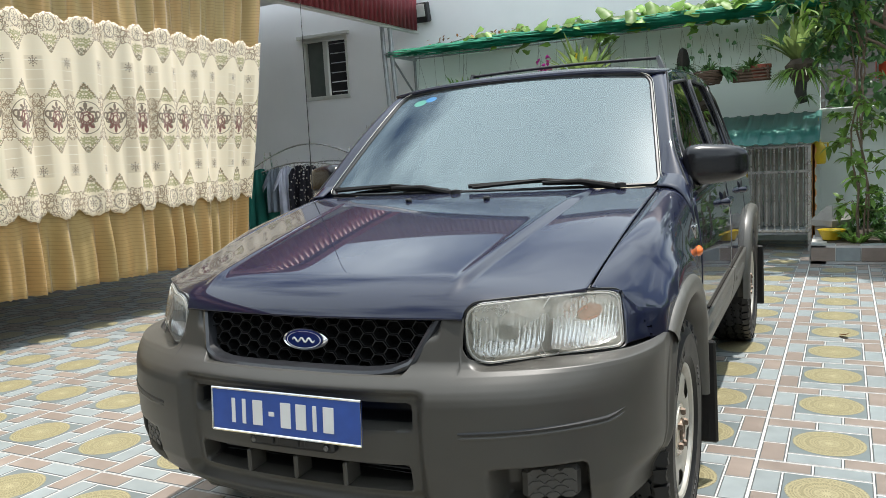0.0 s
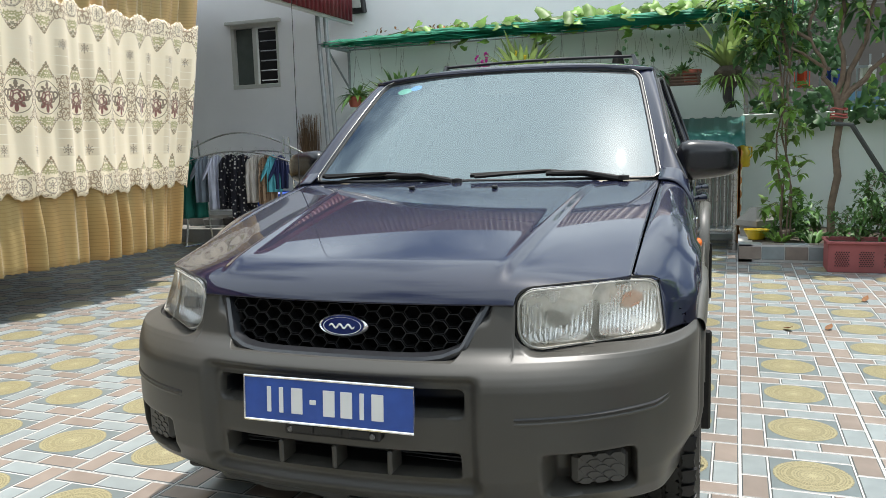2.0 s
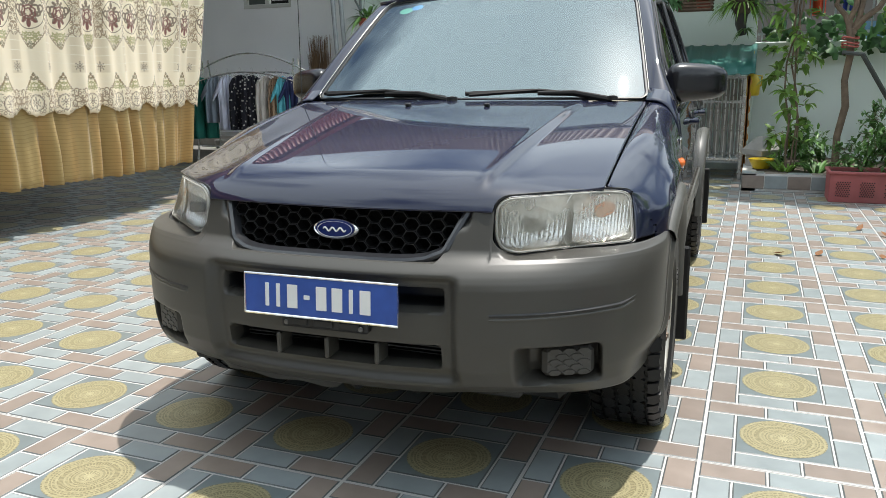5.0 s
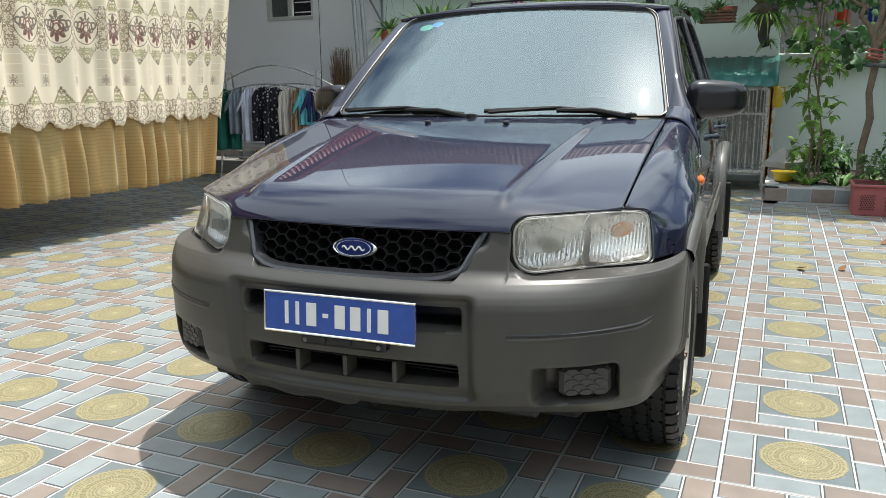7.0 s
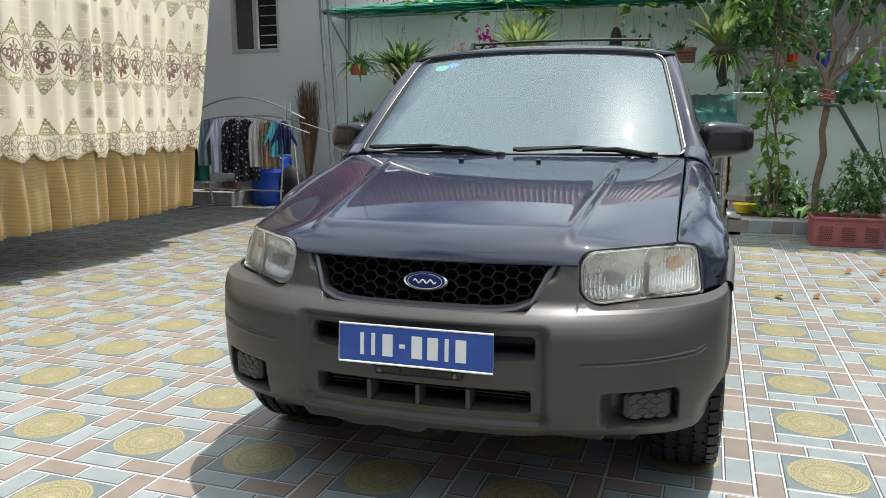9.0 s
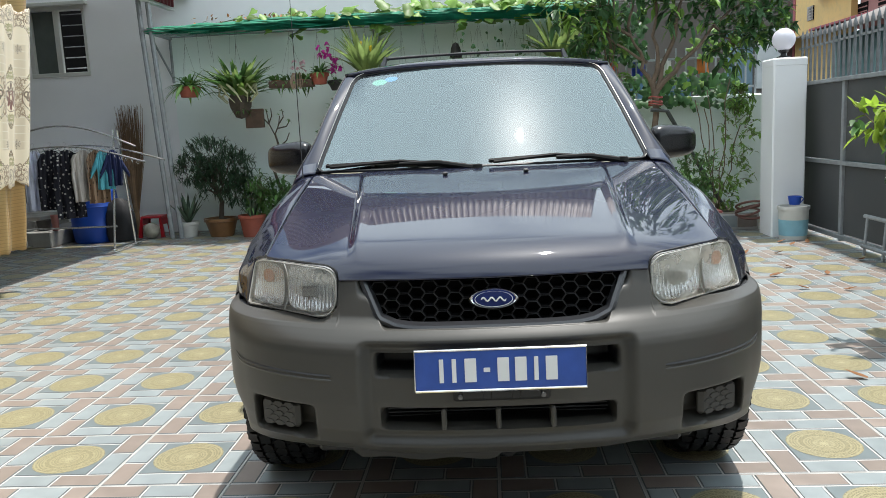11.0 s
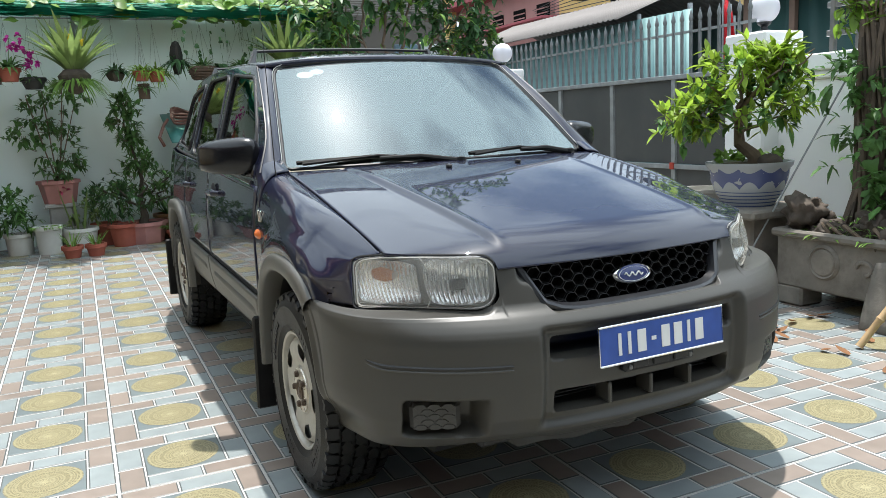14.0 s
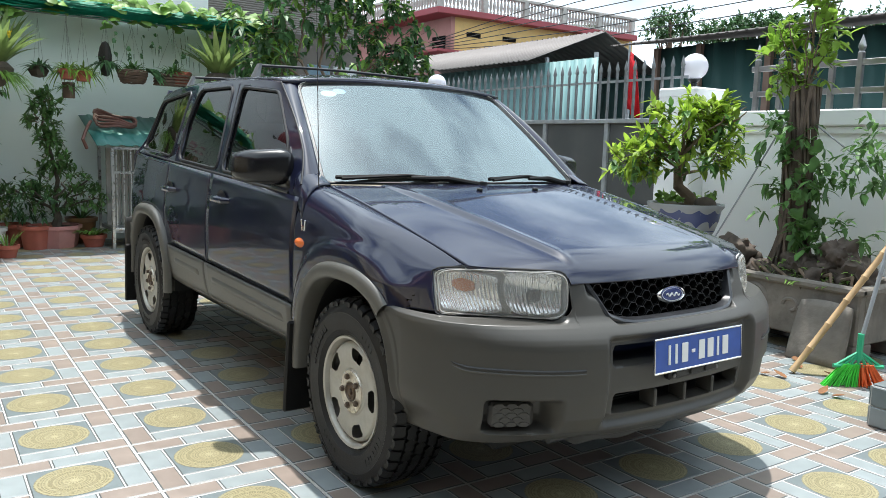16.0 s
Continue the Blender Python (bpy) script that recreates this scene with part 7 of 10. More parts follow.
# hanging strings
for k in range(14):
    x = rp.uniform(-5.2, -0.2)
    bm = bmesh.new()
    y = rp.uniform(9.35, 9.9)
    tube(bm, [(x, y, PZ), (x + rp.uniform(-0.04, 0.04), y, PZ - rp.uniform(0.15, 0.5))], 0.0014, 4)
    part("string", bm, WIRE, perg)

# gourd vine over the pergola
vine = thing("gourd_vine", pose(0, 0, 0), "gourd vine with broad leaves lying on the pergola", "vine")
bm, bs = bmesh.new(), bmesh.new()
for k in range(230):
    x = -4.6 + 4.9 * rp.random() ** 0.7
    y = rp.uniform(PY0 - 0.08, PY0 + 0.4)
    z = PZ + rp.uniform(0.03, 0.17) - (0.15 if rp.random() < 0.2 else 0)
    broad(bm, (x, y, z), (rp.uniform(-0.6, 0.6), -0.6 + rp.uniform(-0.4, 0.4), 0.8), rp.uniform(0.06, 0.135), rp)
for k in range(14):
    x = -4.6 + k * 0.36
    tube(bs, [(x, PY0 + 0.02, PZ + 0.05), (x + 0.2, PY0 + 0.1, PZ + 0.1), (x + 0.4, PY0, PZ + 0.06)], 0.006, 5)
part("leaves", bm, LEAF_LIGHT, vine, normals=False)
part("stem_tangle", bs, LEAF_MID, vine)
bm = bmesh.new()
for k in range(45):
    x = rp.uniform(-5.0, -3.6)
    leaf(bm, (x, PY0 + rp.uniform(0, 0.2), PZ + rp.uniform(0.03, 0.15)), rdir(rp, 0.6), 0.06, 0.03)
part("dry_shoot_tangle", bm, LEAF_DRY, vine, normals=False)
# leaf curtain at the pergola's end, its shade put into a dark leaf colour
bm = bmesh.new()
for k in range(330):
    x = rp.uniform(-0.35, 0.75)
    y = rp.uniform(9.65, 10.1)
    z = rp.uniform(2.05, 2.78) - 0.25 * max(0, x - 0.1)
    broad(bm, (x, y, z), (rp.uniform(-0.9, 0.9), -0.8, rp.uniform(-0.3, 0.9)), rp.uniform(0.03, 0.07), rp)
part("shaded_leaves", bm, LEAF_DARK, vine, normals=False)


# ---- pots on the floor along the back wall ----
def aloe(t, h, n, rng, W=0.05, L=0.35, material=LEAF_GREY, spread=0.8):
    bm = bmesh.new()
    for k in range(n):
        a = k * 2.4
        e = spread * (0.25 + 0.75 * k / n)
        leaf(bm, (0.02 * math.cos(a), 0.02 * math.sin(a), h), (math.cos(a) * e, math.sin(a) * e, 1), L * rng.uniform(0.7, 1.1), W, 0.15, n=5)
    part("leaves", bm, material, t, normals=False, thick=0.004)


r1 = random.Random(21)
t = potted("aloe_plant", -5.29, 9.55, 0, pot_round(0.13, 0.2), WHITEPOT, "aloe in a small white pot")
aloe(t, 0.18, 16, r1, 0.05, 0.5)

t = potted("podocarpus_tree", -4.83, 9.5, 0, pot_round(0.21, 0.24, base=0.7), BROWNPOT, "bushy fine-leaved tree in a brown glazed pot")
bm = bmesh.new()
tube(bm, [(0, 0, 0.2), (0.02, 0.02, 0.45), (-0.05, 0, 0.7), (-0.1, 0.0, 1.0)], [0.035, 0.03, 0.025, 0.015], 8)
for a in range(7):
    tube(bm, limb(r1, (-0.02, 0, 0.55), (0.35 * math.cos(a), 0.2 * math.sin(a), 0.75 + 0.06 * a)), [0.014] * 4 + [0.008, 0.006, 0.004], 6)
part("trunk", bm, BARK2, t)
bm, tw = bmesh.new(), bmesh.new()
clumps(bm, r1, [((-0.08, 0, 1.05), (0.34, 0.25, 0.2)), ((-0.28, 0, 0.88), (0.25, 0.2, 0.18)), ((0.2, 0, 0.9), (0.26, 0.22, 0.2)), ((0.02, -0.02, 0.72), (0.3, 0.24, 0.18)), ((0.25, -0.02, 0.6), (0.2, 0.18, 0.2))], 105, 0.085, 0.016, 0.15, tw, per=9)
part("leaves", bm, LEAF_NEEDLE, t, normals=False)
part("twig_tangle", tw, BARK2, t)

t = potted("shrub_in_pot", -4.37, 9.36, 0, pot_round(0.17, 0.28), TERRA, "leafy shrub and aloe in a red clay pot")
aloe(t, 0.25, 13, r1, 0.035, 0.36)
bm, tw = bmesh.new(), bmesh.new()
clumps(bm, r1, [((0.06, 0, 0.5), (0.16, 0.15, 0.14)), ((0.12, 0, 0.66), (0.12, 0.12, 0.1))], 26, 0.11, 0.032, 0.6, tw)
part("leaves", bm, LEAF_MID, t, normals=False)
part("twig_tangle", tw, BARK, t)

oct_wob = lambda a: 1 + 0.06 * math.cos(8 * a)
t = potted("desert_rose", -3.96, 9.5, 0, pot_round(0.26, 0.24, base=0.8), PINKPOT, "desert rose with a twisted bare stem in a pink clay pot", seg=8)
bm = bmesh.new()
stem = [(0, 0, 0.2), (0.02, 0, 0.35), (0.0, 0, 0.5), (-0.07, 0, 0.66), (-0.12, 0, 0.84), (-0.09, 0, 1.0), (-0.03, 0, 1.14), (-0.07, 0, 1.3)]
tube(bm, stem, [0.055, 0.035, 0.026, 0.021, 0.018, 0.016, 0.014, 0.012], 8)
forks = [((-0.07, 1.28), (-0.14, 1.42), (-0.17, 1.6)), ((-0.07, 1.28), (-0.02, 1.4), (0.0, 1.52)), ((-0.03, 1.36), (0.08, 1.38), (0.13, 1.46)), ((-0.14, 1.42), (-0.21, 1.5), (-0.22, 1.58)), ((-0.14, 1.42), (-0.10, 1.52), (-0.11, 1.62)), ((-0.02, 1.4), (0.05, 1.5), (0.04, 1.58)), ((-0.03, 1.12), (0.07, 1.2), (0.11, 1.3))]
for q in forks:
    tube(bm, [(x, 0.02 * k, z) for k, (x, z) in enumerate(q)], [0.010, 0.008, 0.006], 6)
for a in range(6):
    tube(bm, limb(r1, (0, 0, 0.25), (0.3 * math.cos(a * 1.05), 0.18 * math.sin(a * 1.05), 0.45)), 0.012, 6)
part("trunk", bm, BARK2, t)
bm = bmesh.new()
clumps(bm, r1, [((-0.2, 0, 0.48), (0.22, 0.2, 0.13)), ((0.12, -0.05, 0.55), (0.25, 0.2, 0.16)), ((0.36, 0, 0.52), (0.22, 0.2, 0.15)), ((-0.02, -0.05, 0.42), (0.2, 0.15, 0.08))], 26, 0.12, 0.038, 0.35, None, 7)
for a, h in ((-0.17, 1.6), (0.0, 1.53), (0.13, 1.47), (0.04, 1.58)):
    for k in range(4):
        leaf(bm, (a, 0, h), rdir(r1, 0.3), 0.05, 0.02)
part("leaves", bm, LEAF_MID, t, normals=False)

t = potted("leafy_pot_plant", -3.5, 9.6, 0, pot_round(0.15, 0.24, base=0.85), WHITEPOT, "low leafy plant in a white pot")
bm = bmesh.new()
clumps(bm, r1, [((0, 0, 0.36), (0.14, 0.14, 0.12))], 30, 0.1, 0.035, 0.4)
part("leaves", bm, LEAF_MID, t, normals=False)
t = potted("leafy_pot_plant", -3.2, 9.45, 0, pot_round(0.145, 0.31, base=0.8), WHITEPOT, "trailing plant in a tall white plastic pot")
bm = bmesh.new()
for k in range(40):
    a = r1.uniform(0, 6.28)
    leaf(bm, (0.1 * math.cos(a), 0.1 * math.sin(a), 0.29), (math.cos(a), math.sin(a), 0.6), 0.14, 0.03, 0.6)
part("leaves", bm, LEAF_LIGHT, t, normals=False)
t = potted("cactus_plant", -2.88, 9.55, 0, pot_round(0.19, 0.25, base=0.8), WHITEPOT, "spindly plant in a cream pot")
bm = bmesh.new()
for k in range(12):
    a = k * 0.9
    leaf(bm, (0.08 * math.cos(a), 0.08 * math.sin(a), 0.23), (0.25 * math.cos(a), 0.25 * math.sin(a), 1), r1.uniform(0.3, 0.55), 0.035, 0.02, n=4)
clumps(bm, r1, [((0.06, 0, 0.4), (0.15, 0.12, 0.1))], 16, 0.08, 0.03, 0.4)
part("leaves", bm, LEAF_FERN, t, normals=False)
for x in (-2.97, -2.74):
    t = potted("grass_pot", x, 8.92, 0, pot_round(0.1, 0.13), TERRA, "grassy seedling in a small clay pot")
    bm = bmesh.new()
    for k in range(26):
        a = r1.uniform(0, 6.28)
        leaf(bm, (0.04 * math.cos(a), 0.04 * math.sin(a), 0.11), (0.5 * math.cos(a), 0.5 * math.sin(a), 1), r1.uniform(0.15, 0.32), 0.012, 0.35, n=4)
    part("leaves", bm, LEAF_LIGHT, t, normals=False)

# ornate pot on a stand with a climbing rose
t = thing("rose_on_stand", pose(-3.05, 9.85, 0), "climbing rose in an ornate pink pot on a concrete stand", "plant", "pots along the back wall")
bm = bmesh.new()
box(bm, (0, 0, 0.25), (0.26, 0.24, 0.5), bev=0.02)
box(bm, (0, 0, 0.5), (0.34, 0.3, 0.05), bev=0.012)
part("stand", bm, CONCRETE, t)
pot(t, [(r, z + 0.52) for r, z in pot_round(0.21, 0.27, base=0.75)], PINKPOT, seg=24, wob=oct_wob)
bm, tw = bmesh.new(), bmesh.new()
for k in range(7):
    a = k * 0.9
    tube(tw, [(0, 0, 0.75), (0.1 * math.cos(a), 0.05 * math.sin(a), 1.1), (0.25 * math.cos(a), 0.1 * math.sin(a), 1.6 + 0.04 * k)], [0.009, 0.007, 0.004], 6)
clumps(bm, r1, [((0.0, -0.02, 1.55), (0.32, 0.15, 0.2)), ((0.05, -0.02, 1.2), (0.3, 0.15, 0.22)), ((-0.25, 0, 1.35), (0.2, 0.12, 0.16)), ((0.05, -0.05, 0.95), (0.22, 0.18, 0.14)), ((0.12, 0, 1.75), (0.28, 0.15, 0.12))], 26, 0.08, 0.045, 0.4, tw)
part("leaves", bm, LEAF_MID, t, normals=False)
part("stem_tangle", tw, BARK, t)
bm = bmesh.new()
for p in ((0.1, -0.2, 0.68), (0.02, -0.2, 0.66), (0.05, -0.21, 0.7)):
    for k in range(7):
        leaf(bm, p, rdir(r1), 0.035, 0.035)
part("flower_cluster", bm, mat("rose_petal", (0.5, 0.06, 0.13), 0.6, island=0.2), t, normals=False)

for x, y, c in ((-2.6, 9.78, TERRA), (-2.42, 9.5, TERRA)):
    t = potted("clay_pot_plant", x, y, 0, pot_round(0.16, 0.26), c, "shaded shrub in a clay pot")
    bm = bmesh.new()
    clumps(bm, r1, [((0, 0, 0.5), (0.2, 0.18, 0.2))], 30, 0.1, 0.03, 0.3)
    part("leaves", bm, LEAF_DARK, t, normals=False)

t = potted("bonsai_tree", -2.2, 9.62, 0, pot_round(0.27, 0.25, base=0.82), PINKPOT, "layered bonsai with a tall thin leader in a pink clay pot", seg=8)
bm = bmesh.new()
tube(bm, [(0, 0, 0.2), (0.03, 0, 0.32), (0.0, 0, 0.5), (0.04, 0, 0.75), (-0.02, 0, 1.05), (-0.1, 0, 1.35), (-0.06, 0, 1.62)], [0.06, 0.045, 0.03, 0.022, 0.016, 0.012, 0.007], 8)
for a in range(8):
    tube(bm, limb(r1, (0, 0, 0.4), (0.42 * math.cos(a * 0.8), 0.25 * math.sin(a * 0.8), 0.55 + 0.03 * a)), 0.011, 6)
part("trunk", bm, BARK2, t)
bm, tw = bmesh.new(), bmesh.new()
clumps(bm, r1, [((-0.28, 0, 0.55), (0.26, 0.22, 0.12)), ((0.3, -0.05, 0.55), (0.3, 0.22, 0.12)), ((0.02, -0.05, 0.75), (0.32, 0.22, 0.13)), ((0.02, 0, 0.95), (0.13, 0.12, 0.08)), ((-0.05, 0, 1.2), (0.09, 0.08, 0.06)), ((-0.1, 0, 1.42), (0.13, 0.1, 0.1)), ((-0.04, 0, 1.62), (0.14, 0.1, 0.09))], 34, 0.09, 0.038, 0.15, tw)
part("leaves", bm, LEAF_MID, t, normals=False)
part("twig_tangle", tw, BARK, t)
t = potted("spiky_pot_plant", -1.88, 9.92, 0, pot_round(0.17, 0.3), BROWNPOT, "spiky plant in a dark brown pot")
aloe(t, 0.28, 14, r1, 0.03, 0.3, LEAF_MID, 1.4)
t = potted("fern_pot", -1.82, 9.5, 0, pot_round(0.13, 0.14), TERRA, "arching green plant in a low clay pot")
bm = bmesh.new()
for k in range(60):
    a = r1.uniform(0, 6.28)
    leaf(bm, (0.05 * math.cos(a), 0.05 * math.sin(a), 0.13), (math.cos(a), math.sin(a), 0.9), r1.uniform(0.2, 0.34), 0.025, 0.55, n=4)
part("leaves", bm, LEAF_LIGHT, t, normals=False)


# ---- hanging pots ----
def hanger(t, r, h, top):
    bm = bmesh.new()
    for a in (0.5, 2.6, 4.7):
        tube(bm, [(r * math.cos(a), r * math.sin(a), h), (0, 0, top * 0.8), (0, 0, top)], 0.0013, 4)
    part("wire", bm, WIRE, t)


r2 = random.Random(33)


def hang(name, x, y, z, label):
    return thing(name, pose(x, y, z), label, "plant", "plants hung under the pergola")


def sprout(t, h, n, L, W, rng, droop=0.35, tilt=0.9, material=LEAF_MID, name="leaves", n_seg=4):
    bm = bmesh.new()
    for k in range(n):
        a = rng.uniform(0, 6.28)
        e = rng.uniform(0.2, tilt)
        leaf(bm, (0.03 * math.cos(a), 0.03 * math.sin(a), h), (e * math.cos(a), e * math.sin(a), 1 - 0.35 * e), L * rng.uniform(0.6, 1.1), W * rng.uniform(0.7, 1.1), droop * rng.uniform(0.5, 1.4), n=n_seg)
    part(name, bm, material, t, normals=False)


t = hang("hanging_orchid", -5.06, 9.4, 1.8, "leafy orchid in a hanging red pot")
pot(t, pot_round(0.13, 0.13, base=0.8), TERRA)
sprout(t, 0.12, 46, 0.42, 0.05, r2, 0.7, 1.5)
sprout(t, 0.12, 22, 0.34, 0.06, r2, 0.9, 1.7, LEAF_LIGHT, "young_leaves")
hanger(t, 0.13, 0.12, PZ - 1.8)

t = hang("staghorn_fern", -4.42, 9.42, 1.6, "large pale fern and orchids on a hanging wooden block")
bm = bmesh.new()
box(bm, (0.14, 0.1, -0.1), (0.24, 0.05, 0.24), bev=0.008)
part("block", bm, WOODDARK, t)
bm = bmesh.new()
lathe(bm, [(0.0, -0.1), (0.06, -0.08), (0.12, 0.05), (0.13, 0.15), (0.08, 0.25), (0.0, 0.26)], 14, wob=lambda a: 1 + 0.12 * math.sin(4 * a))
part("root_ball", bm, BARK2, t)
for nm, mm, n_, L_, W_, dr in (("leaves", LEAF_FERN, 40, 0.54, 0.06, 0.7), ("green_leaves", LEAF_MID, 70, 0.56, 0.066, 0.6), ("pale_leaves", LEAF_LIGHT, 18, 0.5, 0.085, 0.4)):
    bm = bmesh.new()
    for k in range(n_):
        a = r2.uniform(0, 6.28)
        e = r2.uniform(0.25, 1.6)
        b0 = Vector((0.11 * math.cos(a), 0.08 * math.sin(a), r2.uniform(-0.06, 0.1)))
        leaf(bm, (b0.x, b0.y, 0.22 + b0.z), (e * math.cos(a), e * math.sin(a), 0.9), L_ * r2.uniform(0.55, 1.2), W_ * r2.uniform(0.7, 1.2), dr * r2.uniform(0.2, 0.8), n=5)
    part(nm, bm, mm, t, normals=False)
sprout(t, 0.0, 26, 0.2, 0.026, r2, 0.9, 1.8, LEAF_MID, "trailing_leaves")
bm = bmesh.new()
for k in range(12):
    a = k * 0.55
    tube(bm, [(0.1 * math.cos(a), 0.1 * math.sin(a), 0.25), (0.24 * math.cos(a), 0.2 * math.sin(a) - 0.06, 0.32), (0.28 * math.cos(a + 0.5), 0.22 * math.sin(a) - 0.08, 0.2), (0.2 * math.cos(a + 0.8), 0.2 * math.sin(a) - 0.06, 0.1)], [0.012, 0.014, 0.012, 0.004], 6)
part("pale_roots", bm, mat("pale_frond", (0.5, 0.5, 0.3), 0.7, 0, 0.2, 9), t)
hanger(t, 0.12, 0.2, PZ - 1.6)

t = hang("orchid_trough", -3.74, 9.42, 1.83, "pale pink orchids in a hanging wooden trough")
bm = bmesh.new()
box(bm, (0, 0, 0.04), (0.55, 0.16, 0.025), bev=0.004)
for sy in (-1, 1):
    box(bm, (0, sy * 0.08, 0.08), (0.55, 0.02, 0.07), bev=0.004)
part("trough", bm, WOODDARK, t)
bm = bmesh.new()
for x in (-0.18, 0.12):
    lathe(bm, [(r, z + 0.03) for r, z in pot_round(0.07, 0.09)], 16, pose(x, 0, 0))
part("clay_pots", bm, TERRA, t)
bm = bmesh.new()
for k in range(110):
    x = r2.uniform(-0.25, 0.25)
    leaf(bm, (x, 0, 0.1), rdir(r2, 0.5), r2.uniform(0.12, 0.24), 0.04, 0.4)
part("leaves", bm, LEAF_MID, t, normals=False)
bm = bmesh.new()
for k in range(16):
    p = (0.1 + r2.uniform(-0.06, 0.1), -0.1 + r2.uniform(-0.03, 0.03), 0.22 + r2.uniform(0, 0.13))
    for j in range(5):
        leaf(bm, p, rdir(r2), 0.035, 0.03)
part("flower_cluster", bm, FLOWER_WHITE, t, normals=False)
bm = bmesh.new()
for k in range(22):
    a = r2.uniform(0, 6.28)
    tube(bm, [(0.08 + 0.05 * math.cos(a), -0.06, 0.2), (0.08 + 0.08 * math.cos(a), -0.1, 0.1), (0.08 + 0.06 * math.cos(a), -0.09, 0.0)], 0.004, 4)
part("roots", bm, mat("pale_root", (0.3, 0.22, 0.15), 0.9), t)
hanger(t, 0.2, 0.1, PZ - 1.83)

t = hang("magenta_orchid", -3.38, 9.4, 1.88, "magenta orchid in a hanging red pot")
pot(t, pot_round(0.11, 0.14, base=0.75), TERRA)
sprout(t, 0.13, 34, 0.28, 0.045, r2, 0.6, 1.4)
tw = bmesh.new()
for sx, sz in ((0.10, 0.40), (0.22, 0.22)):
    bm = bmesh.new()
    tube(tw, [(0, 0, 0.13), (sx * 0.4, -0.05, sz + 0.05), (sx, -0.06, sz)], 0.004, 5)
    for k in range(11):
        p = (sx + r2.uniform(-0.07, 0.07), -0.08 + r2.uniform(-0.04, 0.04), sz + r2.uniform(-0.09, 0.08))
        for j in range(6):
            leaf(bm, p, rdir(r2), 0.05, 0.042)
    part("flower_cluster", bm, FLOWER_PINK, t, normals=False)
part("stem_tangle", tw, LEAF_MID, t)
hanger(t, 0.11, 0.13, PZ - 1.88)
t = hang("orchid_basket", -3.16, 9.45, 1.8, "orchid in a hanging black basket")
pot(t, pot_round(0.12, 0.12, base=0.7), BLACKPOT)
sprout(t, 0.1, 22, 0.2, 0.04, r2, 0.7, 1.4)
hanger(t, 0.12, 0.11, PZ - 1.8)


def nest_fern(x, y, z, L, label, n=46):
    t = hang("birds_nest_fern", x, y, z, label)
    bm = bmesh.new()
    lathe(bm, [(0.0, -0.12), (0.06, -0.1), (0.14, 0.0), (0.16, 0.08), (0.1, 0.14), (0.0, 0.14)], 16, wob=lambda a: 1 + 0.15 * math.sin(5 * a))
    part("root_ball", bm, BARK2, t)
    bm = bmesh.new()
    for k in range(n):
        a = k * 2.4
        e = 0.15 + 0.85 * (k / n) ** 0.8
        leaf(bm, (0.05 * math.cos(a), 0.05 * math.sin(a), 0.1), (e * math.cos(a), e * math.sin(a), 1), L * r2.uniform(0.7, 1.1), 0.075, 0.1 + 0.28 * e, n=6)
    part("fronds", bm, LEAF_FERN, t, normals=False)
    bm = bmesh.new()
    for k in range(110):
        a = r2.uniform(0, 6.28)
        leaf(bm, (0.12 * math.cos(a), 0.12 * math.sin(a), 0.02), (math.cos(a), math.sin(a), r2.uniform(-0.3, 0.6)), r2.uniform(0.15, 0.3), 0.022, 0.8)
    part("skirt_leaves", bm, LEAF_LIGHT, t, normals=False)
    hanger(t, 0.14, 0.1, PZ - z)
    return t


t = nest_fern(-2.75, 9.2, 1.84, 0.82, "large bird's nest fern hung under the pergola")
bm = bmesh.new()
for p in ((-0.02, -0.25, 0.42), (0.1, -0.28, 0.36)):
    for j in range(5):
        leaf(bm, p, (r2.uniform(-0.3, 0.3), -0.2, 1), 0.1, 0.03)
part("flower_cluster", bm, FLOWER_YEL, t, normals=False)
t = nest_fern(-0.42, 9.3, 1.9, 0.74, "pale bird's nest fern on a black stump under the pergola", 40)
bm = bmesh.new()
tube(bm, [(0, 0, 0.0), (-0.01, 0, -0.2), (0.02, 0, -0.32)], [0.07, 0.06, 0.04], 10)
part("stump", bm, BLACKPOT, t)
bm = bmesh.new()
for k in range(16):
    leaf(bm, (0.04, -0.03, -0.25), (r2.uniform(-1, 1), r2.uniform(-1, 0.2), r2.uniform(-0.5, 0.4)), 0.16, 0.02, 0.6)
part("root_leaves", bm, LEAF_MID, t, normals=False)

t = hang("orchid_on_bark", -2.33, 9.45, 1.86, "small orchid on a hanging bark block")
bm = bmesh.new()
lathe(bm, [(0.0, 0), (0.07, 0.02), (0.1, 0.08), (0.06, 0.14), (0.0, 0.15)], 10, wob=lambda a: 1 + 0.25 * math.sin(3 * a))
part("bark_block", bm, BARK2, t)
sprout(t, 0.1, 40, 0.24, 0.035, r2, 0.7, 1.5, LEAF_DARK)
hanger(t, 0.06, 0.1, PZ - 1.86)
for x, z in ((-2.06, 1.86), (-1.9, 1.85)):
    t = hang("hanging_red_pot", x, 9.4, z, "yellow-green orchid in a hanging red pot")
    pot(t, pot_round(0.085, 0.11, base=0.8), TERRA)
    sprout(t, 0.1, 70, 0.27, 0.024, r2, 0.9, 1.7, LEAF_BRIGHT)
    hanger(t, 0.08, 0.1, PZ - z)
t = hang("log_orchid", -2.05, 9.4, 1.66, "hanging log piece with an orchid")
bm = bmesh.new()
lathe(bm, [(0.0, 0), (0.06, 0), (0.065, 0.17), (0.0, 0.17)], 12, wob=lambda a: 1 + 0.1 * math.sin(3 * a))
part("log", bm, WOODDARK, t)
